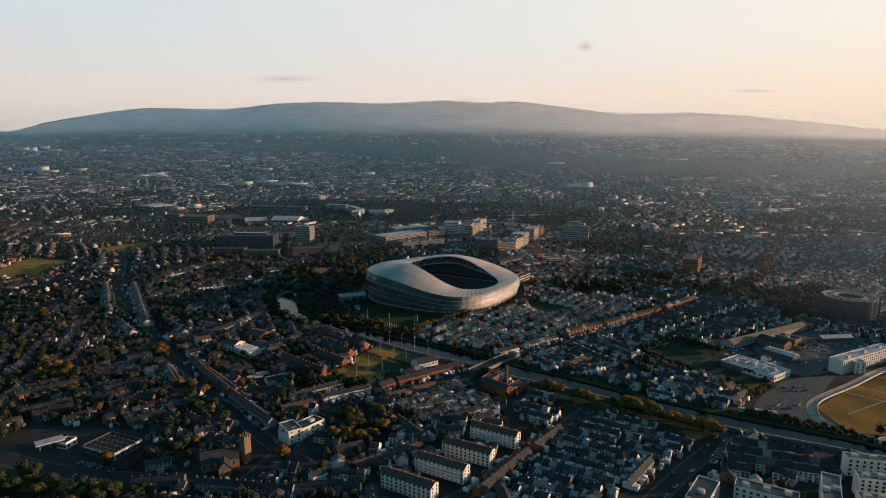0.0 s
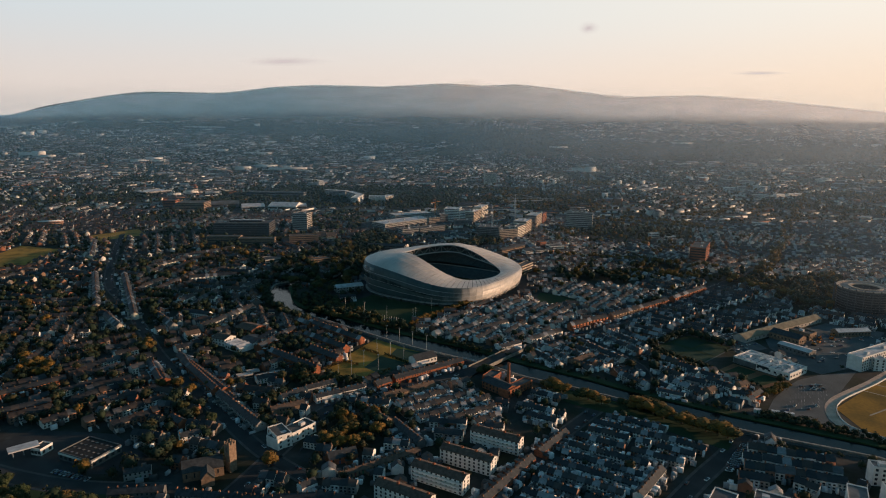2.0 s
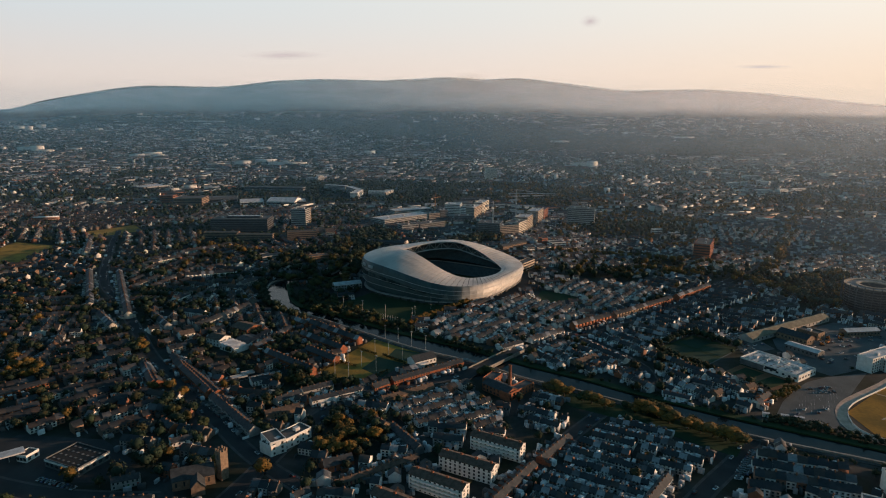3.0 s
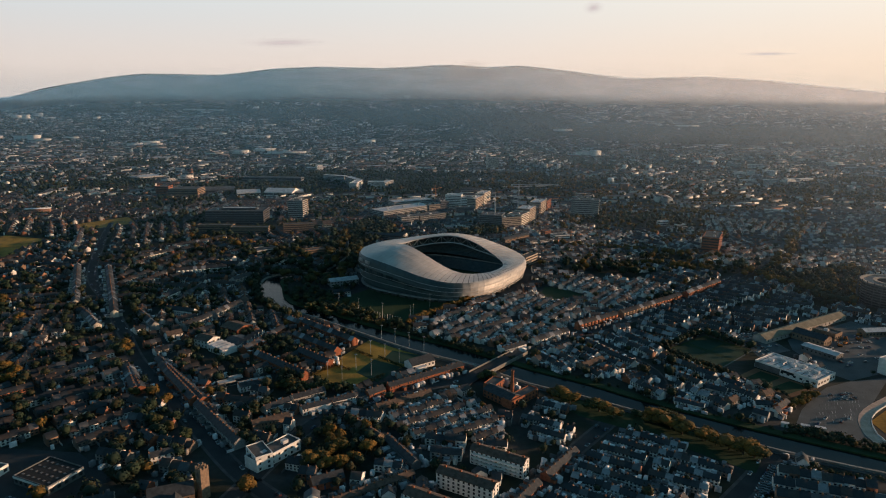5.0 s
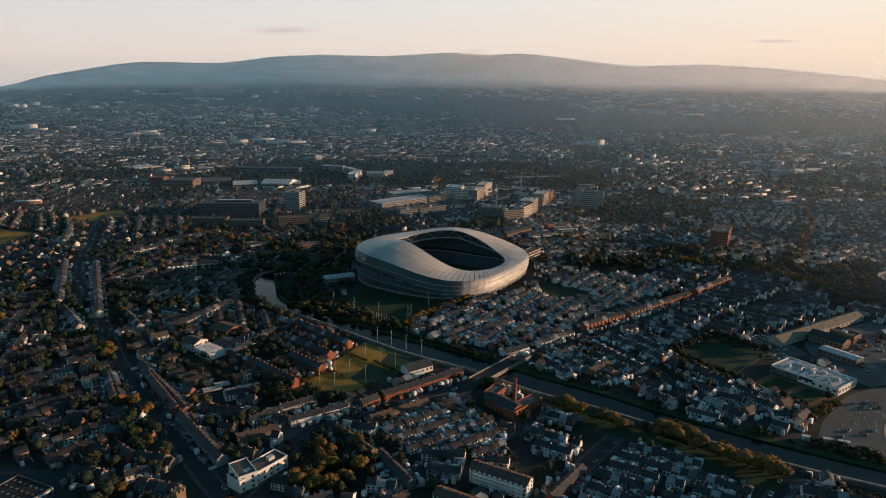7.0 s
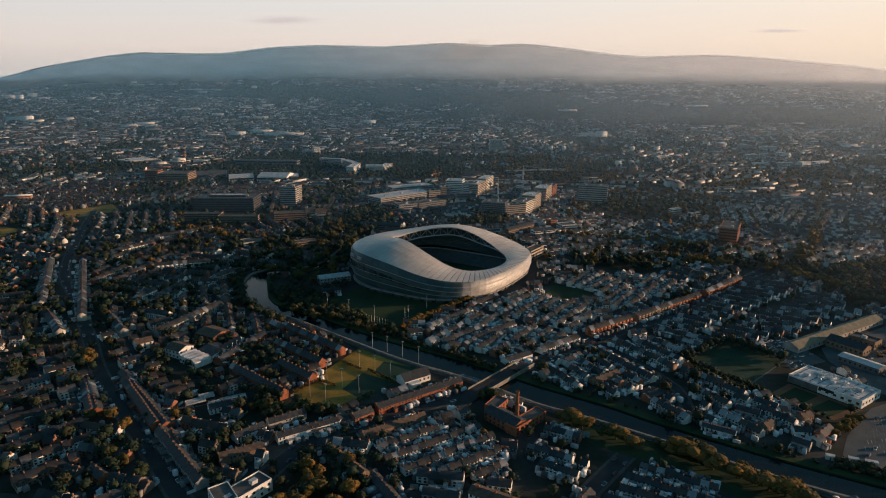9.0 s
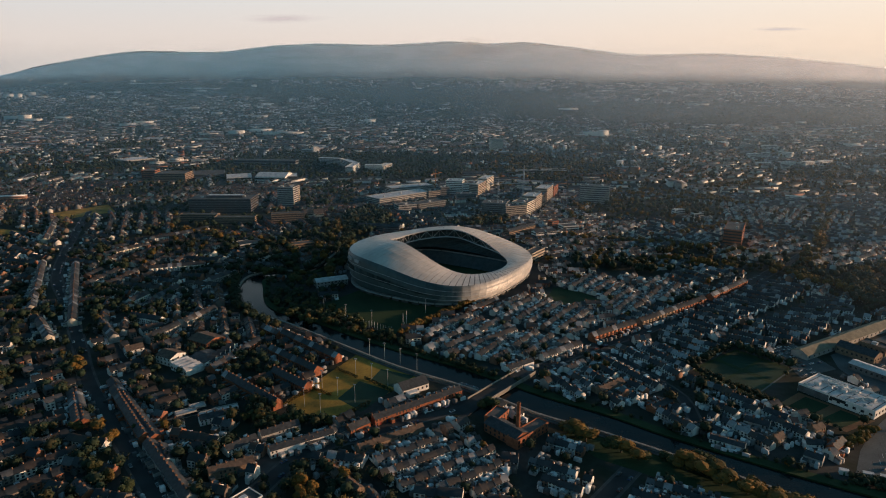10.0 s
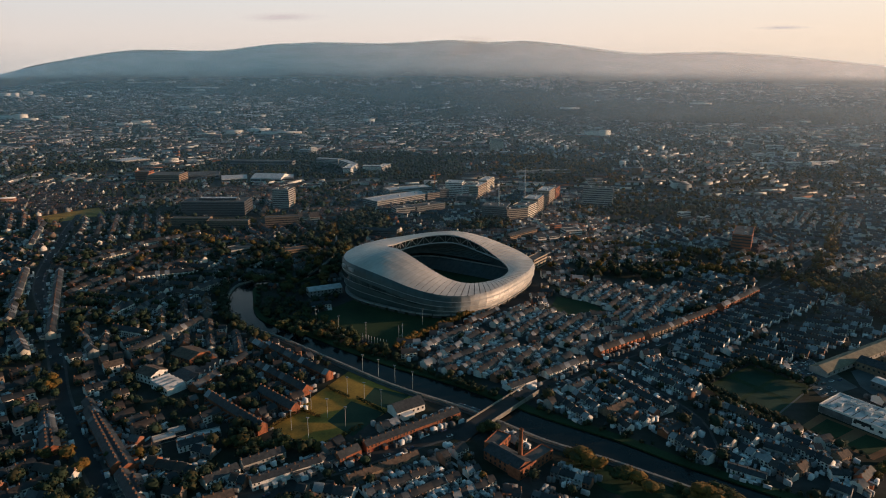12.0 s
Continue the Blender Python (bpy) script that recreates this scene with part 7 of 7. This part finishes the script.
scatter(4200, 290, 1050, 4, 9)
scatter(6000, 1050, 2000, 5, 10)
scatter(6500, 2000, 2950, 6, 10)
far += FAR_TREES
for _ in range(20000):
    y = random.uniform(2900, 4100)
    x = random.uniform(-0.88 * y, 0.7 * y)
    if ripples(x * 1.2, y * 4.5, 31, 3) > random.uniform(-0.25, 0.25):
        far.append((x, y, random.uniform(6, 10)))
for _ in range(1100):
    y = random.uniform(300, 720)
    x = random.uniform(-0.85 * y - 60, -80)
    if is_free(x, y):
        far.append((x, y, random.uniform(6, 11)))
gold = [t for t in far if t[1] < 2300 and random.random() < (0.28 if t[0] > -60 and t[1] > 750 else 0.045 if t[1] < 1600 else 0.0)]
green = set(far) - set(gold)
# avenues across the town beyond the stadium, golden sun in their leaf colour
for p0, p1, n, lo, hi in (((278.9, 1408.6), (414.1, 1309.4), 46, 8, 12), ((433.6, 1446.3), (574.3, 1582.0), 30, 9, 13), ((753.5, 1627.8), (1088.5, 2377.2), 26, 7, 10), ((197.5, 887.1), (268.2, 871.5), 22, 8, 12), ((110.6, 1107.9), (190.6, 1366.5), 26, 8, 12),
                          ((252.2, 1475.1), (256.3, 1738.6), 20, 8, 12), ((310.1, 854.2), (373.1, 769.1), 34, 8, 12), ((248.3, 1031.9), (377.0, 1116.9), 26, 7, 11), ((363, 889), (488, 1124), 34, 9, 13), ((488, 1124), (915, 1966), 70, 8, 12), ((218, 1373), (436, 1264), 40, 8, 12), ((95, 1000), (330, 930), 40, 8, 12), ((-205.9, 845.6), (-231.1, 1051.7), 22, 9, 14), ((-458.4, 990.9), (-352.9, 936.9), 18, 8, 11)):
    for k in range(n):
        u = (k + random.uniform(-0.4, 0.4)) / n
        gold.append((p0[0] + (p1[0] - p0[0]) * u + random.gauss(0, 6), p0[1] + (p1[1] - p0[1]) * u + random.gauss(0, 6), random.uniform(lo, hi)))
far = [t for t in far if t in green]
tree_soup("garden_trees", [t for t in far if t[1] < 620], 84, 0.072, "dark green broadleaf trees among the houses", M_LEAF_FAR)
tree_soup("autumn_trees", gold, 60, 0.085, "trees among the houses with golden sun in their leaf colour", M_LEAF_SUNLIT)
tree_soup("street_trees", [t for t in far if 620 <= t[1] < 1000], 42, 0.095, "dark green broadleaf trees among the houses", M_LEAF_FAR)
tree_soup("suburban_trees", [t for t in far if 1000 <= t[1] < 2000], 14, 0.16, "dark green trees among suburban houses", M_LEAF_MID)
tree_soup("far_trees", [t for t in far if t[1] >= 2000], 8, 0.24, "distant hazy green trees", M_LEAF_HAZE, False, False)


def hedge(p0, p1, h=2.2, label="clipped dark hedge between the courts"):
    a, b = Vector(p0), Vector(p1)
    bm = bmesh.new()
    k = int((b - a).length / 0.35)
    for i in range(k * 4):
        c = a + (b - a) * random.random()
        c = Vector((c.x + random.uniform(-0.7, 0.7), c.y + random.uniform(-0.7, 0.7), random.uniform(0.2, h)))
        n1 = Vector((random.gauss(0, 1), random.gauss(0, 1), random.gauss(0, 1))).normalized() * 0.5
        n2 = n1.cross(Vector((random.gauss(0, 1), random.gauss(0, 1), random.gauss(0, 1)))).normalized() * 0.45
        bm.faces.new([bm.verts.new(c + q) for q in (-n1, n2, n1, -n2)])
    tagged(part("hedge", bm, M_LEAF), label, "hedge")


hedge((-115.0, 566.6), (-95.9, 553.0))
hedge((-90.4, 552.7), (-68.1, 534.6))
hedge((-125.6, 535.7), (-108.3, 525.9))
hedge((-134.4, 511.9), (-119.5, 537.7), 3)
hedge((-98.7, 491.7), (-79.7, 517.1), 3)

# ---- parked cars ----
def car_meshes():
    bm = add_box(bmesh.new(), -2.1, -0.87, 0.3, 2.1, 0.87, 0.85)
    bmesh.ops.bevel(bm, geom=bm.edges[:], offset=0.12, segments=1, affect="EDGES")
    body = mesh_of(bm, "body", M_CAR)
    bm = add_box(bmesh.new(), -1.5, -0.75, 0.852, 0.9, 0.75, 1.42)
    for v in bm.verts:
        if v.co.z > 1:
            v.co.x *= 0.75
            v.co.y *= 0.85
    cabin = mesh_of(bm, "cabin", M_GLASS)
    bm = bmesh.new()
    bar(bm, (0, -0.1, 0), (0, 0.1, 0), 0.33, 10)
    return body, cabin, mesh_of(bm, "wheel", M_RUBBER)


CAR = car_meshes()


def car(x, y, turn, z=0.05):
    ob = thing("car", "parked car with dark windows", "car", (x, y, z), turn, "parked cars")
    part("body", CAR[0], None, ob)
    part("cabin", CAR[1], None, ob)
    for sx in (-1.3, 1.3) if y < 360 else ():
        for sy in (-0.8, 0.8):
            o = part("wheel", CAR[2], None, ob)
            o.matrix_basis = pose(sx, sy, 0.33)
    return ob


def park(line, side, chance, step=6.5):
    pts = [Vector(p) for p in line]
    for a, b in zip(pts, pts[1:]):
        n = (b - a).normalized()
        if (b - a).length < 4 or random.random() > chance:
            continue
        q = a + Vector((-n.y, n.x)) * side
        car(q.x, q.y, math.degrees(math.atan2(n.y, n.x)) + random.uniform(-2, 2), 0.07)


for line, half in ((main_a, 3.7), (main_b, 3.7), (irish, 3.4), (flats_road, 3.2), (canal_street, 3.4)):
    park(line, half, 0.42)
    park(line, -half, 0.42)
for k in range(10):
    p = Vector((-22.0, 547.1)) + (Vector((0.2, 534.9)) - Vector((-22.0, 547.1))) * (k / 16)
    car(p.x, p.y + 3, 60)
for k in range(14):
    p = Vector((142.4, 383.7)) + (Vector((162.1, 411.8)) - Vector((142.4, 383.7))) * (k / 13)
    car(p.x, p.y, -10)
for k in range(8):
    car(248 + random.uniform(-5, 12), 513 + random.uniform(-4, 6), random.choice((20, 110)))
for k in range(12):
    car((299.4, 584.6)[0] + random.uniform(-20, 25), (299.4, 584.6)[1] + random.uniform(-20, 20), random.choice((20, 110)))

bays = bmesh.new()
for r in range(7):
    for k in range(16):
        p = Vector((206.0 + 5.2 * r + 2.35 * k, 468.5 + 7.0 * r - 0.2 * k + 0.9 * k))
        if bool(inside([(198, 465), (213, 488), (232, 510), (262, 535), (272, 520), (243, 482), (236, 456), (216, 455)], np.array(p.x), np.array(p.y))):
            add_prism(bays, [(p.x, p.y), (p.x + 0.25, p.y - 0.1), (p.x + 1.9, p.y + 4.2), (p.x + 1.65, p.y + 4.3)], 0.03, 0.055)
tagged(part("bay_lines", bays, M_FELT), "faded white parking bay lines", "marking", kind="structure")
for x, y, l_, h_ in ((188.0, 464.9, 4.5, 2.6), (199.6, 463.5, 5, 2.4), (207.2, 461.0, 6, 2.6)):
    shed = thing("cabin", "small pale flat-roofed cabin by the river", "cabin", (x, y, 0.05), -18)
    part("wall", box(0, 0, 0, l_, 2.6, h_), M_WHITE, shed)
    part("roof", box(-0.15, -0.15, h_ + 0.004, l_ + 0.15, 2.75, h_ + 0.2), M_PALEROOF, shed)
    part("door", box(l_ * 0.4, -0.04, 0.05, l_ * 0.4 + 0.9, -0.01, 2.0), M_DOOR, shed)


def digger(x, y, turn):
    ob = thing("digger", "yellow tracked digger with raised arm", "machine", (x, y, 0.05), turn, "works yard machines")
    for k in (-1.1, 1.1):
        part("track", box(-1.9, k - 0.3, 0, 1.9, k + 0.3, 0.9), M_RUBBER, ob)
    part("body", box(-1.6, -1.3, 0.95, 1.2, 1.3, 2.3), M_RUST, ob, "yellow machine body")
    part("cab", box(-0.2, -1.25, 2.31, 1.1, -0.1, 3.3), M_GLASS, ob)
    part("arm", bar(bar(bmesh.new(), (1.2, 0.2, 1.6), (3.6, 0.2, 4.4), 0.28), (3.6, 0.2, 4.4), (5.6, 0.2, 1.2), 0.22), M_RUST, ob, "yellow jointed arm")


for k in range(6):
    digger(298 + 9 * k + random.uniform(-3, 3), 618 + 7 * k + random.uniform(-6, 6), random.uniform(0, 360))
for k in range(16):
    car(285 + 5.2 * k + random.uniform(-6, 6), 600 + 3.5 * k + random.uniform(-12, 12), random.choice((30, 120)))
for k in range(4):
    car(214 + 8 * k, 474 + 3.2 * k + random.uniform(-6, 6), 55 + random.uniform(-5, 5))
for k in range(9):
    car(-248 + 3.0 * k, 347.5 - 0.8 * k, 78 + random.uniform(-4, 4))
LOT = [Vector(p) for p in ((218.4, 637.3), (221.1, 584.2), (253.6, 602.2), (243.0, 648.2))]
for k in range(34):
    u, v = (k % 9 + 0.5 + random.uniform(-0.15, 0.15)) / 9, 0.14 + 0.24 * (k // 9)
    q = (LOT[0] * (1 - u) + LOT[1] * u) * (1 - v) + (LOT[3] * (1 - u) + LOT[2] * u) * v
    if random.random() < 0.85:
        car(q.x, q.y, 35 + random.uniform(-4, 4))
for k in range(36):
    u, v = (k % 12 + 0.5) / 12, (k // 12 + 0.5) / 3
    q = Vector((142.9, 389.5)) * (1 - u) * (1 - v) + Vector((162.2, 417.5)) * u * (1 - v) + Vector((151.1, 385.9)) * (1 - u) * v + Vector((169.6, 412.5)) * u * v
    if random.random() < 0.8:
        car(q.x, q.y, -10 + random.uniform(-4, 4))


# ---- smoke on the hillside, haze sheets over the plain and thin clouds far behind everything ----
def vapour(name, colour, amount, scale, sunlit=True):
    """Soft-edged thin sheet; smoke takes its light from sun and sky, clouds of the sky's backdrop glow with painted-in
    evening light.
    """
    m = bpy.data.materials.new(name)
    m.use_nodes = True
    n, l = m.node_tree.nodes, m.node_tree.links
    n.remove(n["Principled BSDF"])
    glow = n.new("ShaderNodeBsdfTranslucent" if sunlit else "ShaderNodeEmission")
    glow.inputs["Color"].default_value = (*colour, 1)
    if sunlit:
        # drifting droplets have no flat face: they take the sun's light square on
        facing = n.new("ShaderNodeCombineXYZ")
        facing.inputs["X"].default_value, facing.inputs["Y"].default_value = -SUN_WAY.x, -SUN_WAY.y
        l.new(facing.outputs[0], glow.inputs["Normal"])
    clear_ = n.new("ShaderNodeBsdfTransparent")
    mix = n.new("ShaderNodeMixShader")
    tex = n.new("ShaderNodeTexCoord")
    fall = n.new("ShaderNodeTexGradient")
    fall.gradient_type = "QUADRATIC_SPHERE"
    l.new(tex.outputs["Object"], fall.inputs["Vector"])
    puff = n.new("ShaderNodeTexNoise")
    puff.inputs["Scale"].default_value = scale
    puff.inputs["Detail"].default_value = 4
    l.new(tex.outputs["Object"], puff.inputs["Vector"])
    mul = n.new("ShaderNodeMath")
    mul.operation = "MULTIPLY"
    l.new(fall.outputs["Fac"], mul.inputs[0])
    l.new(puff.outputs["Fac"], mul.inputs[1])
    amp = n.new("ShaderNodeMath")
    amp.operation = "MULTIPLY"
    amp.use_clamp = True
    amp.inputs[1].default_value = amount
    l.new(mul.outputs[0], amp.inputs[0])
    l.new(amp.outputs[0], mix.inputs[0])
    l.new(clear_.outputs[0], mix.inputs[1])
    l.new(glow.outputs[0], mix.inputs[2])
    l.new(mix.outputs[0], n["Material Output"].inputs["Surface"])
    return m


def mist(name, amount, start, bend, east, foot_end, tint, reach):
    """Thin sheet in place of haze, which sun and sky shine through, thinning out upwards."""
    m = bpy.data.materials.new(name)
    m.use_nodes = True
    n, l = m.node_tree.nodes, m.node_tree.links
    n.remove(n["Principled BSDF"])
    drops, ahead, behind = n.new("ShaderNodeAddShader"), n.new("ShaderNodeBsdfTranslucent"), n.new("ShaderNodeBsdfDiffuse")
    ahead.inputs["Color"].default_value = behind.inputs["Color"].default_value = (*tint, 1)
    l.new(ahead.outputs[0], drops.inputs[0])
    l.new(behind.outputs[0], drops.inputs[1])
    clear_ = n.new("ShaderNodeBsdfTransparent")
    mix = n.new("ShaderNodeMixShader")
    geo = n.new("ShaderNodeNewGeometry")
    sheet = n.new("ShaderNodeUVMap")
    parts_ = n.new("ShaderNodeSeparateXYZ")
    l.new(sheet.outputs[0], parts_.inputs[0])
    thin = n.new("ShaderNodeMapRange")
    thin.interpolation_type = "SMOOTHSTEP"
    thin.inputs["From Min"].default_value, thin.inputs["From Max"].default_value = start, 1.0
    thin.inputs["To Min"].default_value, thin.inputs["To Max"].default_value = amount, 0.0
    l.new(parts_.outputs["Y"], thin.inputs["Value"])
    # normals set by hand to grade the glow: turned to the sun on its side, edge-on to it elsewhere
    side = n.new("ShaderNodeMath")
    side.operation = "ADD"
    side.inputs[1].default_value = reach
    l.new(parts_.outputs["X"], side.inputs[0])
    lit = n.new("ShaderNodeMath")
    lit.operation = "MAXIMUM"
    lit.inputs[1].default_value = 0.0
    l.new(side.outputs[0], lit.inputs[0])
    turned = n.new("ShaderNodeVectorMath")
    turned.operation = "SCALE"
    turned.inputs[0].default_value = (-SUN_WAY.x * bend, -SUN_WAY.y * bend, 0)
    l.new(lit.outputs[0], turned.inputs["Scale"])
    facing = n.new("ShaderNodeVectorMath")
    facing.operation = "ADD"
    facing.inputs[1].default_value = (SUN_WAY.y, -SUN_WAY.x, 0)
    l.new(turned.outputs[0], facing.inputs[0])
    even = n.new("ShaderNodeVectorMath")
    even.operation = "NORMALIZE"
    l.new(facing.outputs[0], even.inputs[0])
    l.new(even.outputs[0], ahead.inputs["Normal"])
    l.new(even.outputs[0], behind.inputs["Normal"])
    foot = n.new("ShaderNodeMapRange")
    foot.interpolation_type = "SMOOTHSTEP"
    foot.inputs["From Max"].default_value = foot_end
    l.new(parts_.outputs["Y"], foot.inputs["Value"])
    body = n.new("ShaderNodeMath")
    body.operation = "MULTIPLY"
    l.new(thin.outputs[0], body.inputs[0])
    l.new(foot.outputs[0], body.inputs[1])
    if east > -1:
        fade = n.new("ShaderNodeMapRange")
        fade.interpolation_type = "SMOOTHSTEP"
        fade.inputs["From Min"].default_value, fade.inputs["From Max"].default_value = east, 0.75
        l.new(parts_.outputs["X"], fade.inputs["Value"])
        patchy = n.new("ShaderNodeMath")
        patchy.operation = "MULTIPLY"
        l.new(body.outputs[0], patchy.inputs[0])
        l.new(fade.outputs[0], patchy.inputs[1])
        body = patchy
    flow = n.new("ShaderNodeMapping")
    flow.inputs["Scale"].default_value = (0.0011, 0.0011, 0.006)
    l.new(geo.outputs["Position"], flow.inputs["Vector"])
    puff = n.new("ShaderNodeTexNoise")
    puff.inputs["Detail"].default_value = 3
    l.new(flow.outputs[0], puff.inputs["Vector"])
    uneven = n.new("ShaderNodeMapRange")
    uneven.inputs["From Min"].default_value, uneven.inputs["From Max"].default_value = 0.3, 0.7
    uneven.inputs["To Min"].default_value, uneven.inputs["To Max"].default_value = 0.85, 1.15
    l.new(puff.outputs["Fac"], uneven.inputs["Value"])
    mul = n.new("ShaderNodeMath")
    mul.operation = "MULTIPLY"
    l.new(body.outputs[0], mul.inputs[0])
    l.new(uneven.outputs[0], mul.inputs[1])
    l.new(mul.outputs[0], mix.inputs[0])
    l.new(clear_.outputs[0], mix.inputs[1])
    l.new(drops.outputs[0], mix.inputs[2])
    l.new(mix.outputs[0], n["Material Output"].inputs["Surface"])
    return m


def puff_sheet(name, at, w, h, mat, label, lean=0.0):
    bm = bmesh.new()
    rows = [[bm.verts.new((-1 + 2 * i / 12, 0.15 * math.sin(2.4 * i / 12 + j), -1 + 2 * j / 6)) for i in range(13)] for j in range(7)]
    for r, s in zip(rows, rows[1:]):
        for i in range(12):
            bm.faces.new((r[i], r[i + 1], s[i + 1], s[i]))
    ob = part(name, bm, mat)
    ob.matrix_basis = pose(*at, 0, lean, 0) @ Matrix.Diagonal((w, 20, h, 1))
    return tagged(ob, label, "sky", kind="structure")


def haze_sheet(y0, amount, start, height, bend, east, foot_end):
    """A standing sheet in place of haze across the plain; far sheets lie against the hills."""
    bm = bmesh.new()
    uv = bm.loops.layers.uv.new("height")
    line = []
    for i in range(61):
        u = east + (0.9 - east) * i / 60
        x = u * y0
        top = height or max(226, 201 + (float(np.interp(x * 4610 / (y0 - 90), RIDGE_X, RIDGE_Z)) - 201) * (y0 - 90) / 4610 + 6)
        line.append((u, bm.verts.new((x, y0, min(top - 40, float(rise(x, y0)) - 2))), bm.verts.new((x, y0, top))))
    for (u0, p, q), (u1, r, t) in zip(line, line[1:]):
        f = bm.faces.new((p, r, t, q))
        for c, w in zip(f.loops, ((u0, 0), (u1, 0), (u1, 1), (u0, 1))):
            c[uv].uv = w
    # haze colour painted by distance: bluish near, pinkish far
    tagged(part("haze_sheet", bm, mist("evening_haze", amount, start, bend, east, foot_end, (0.7, 0.86, 0.99) if y0 < 2000 else (0.82, 0.86, 0.92) if y0 < 3000 else (0.95, 0.88, 0.87), 0.1 if y0 < 3000 else 0.35)), "thin tinted sheet standing in for haze over the plain", "mist", kind="structure")


for bank_row in HAZE_SHEETS:
    haze_sheet(*bank_row)
M_SMOKE = vapour("smoke", (0.56, 0.58, 0.6), 1.7, 1.2)
M_CLOUD = vapour("thin_cloud", (0.62, 0.53, 0.53), 2.0, 1.3, False)
puff_sheet("smoke", (-213, 3966, 390), 205, 74, M_SMOKE, "pale drifting smoke plume on the hillside", -14)
puff_sheet("smoke", (-10, 3966, 401), 130, 20, M_SMOKE, "thin streak of pale hillside smoke", -6)
puff_sheet("backdrop_cloud", (-1545, 4760, 640), 400, 42, M_CLOUD, "thin grey-pink evening cloud streak")
puff_sheet("backdrop_cloud", (650, 4760, 866), 92, 54, M_CLOUD, "small pinkish evening cloud puff")
puff_sheet("backdrop_cloud", (1840, 4760, 560), 240, 17, M_CLOUD, "thin low evening cloud streak")
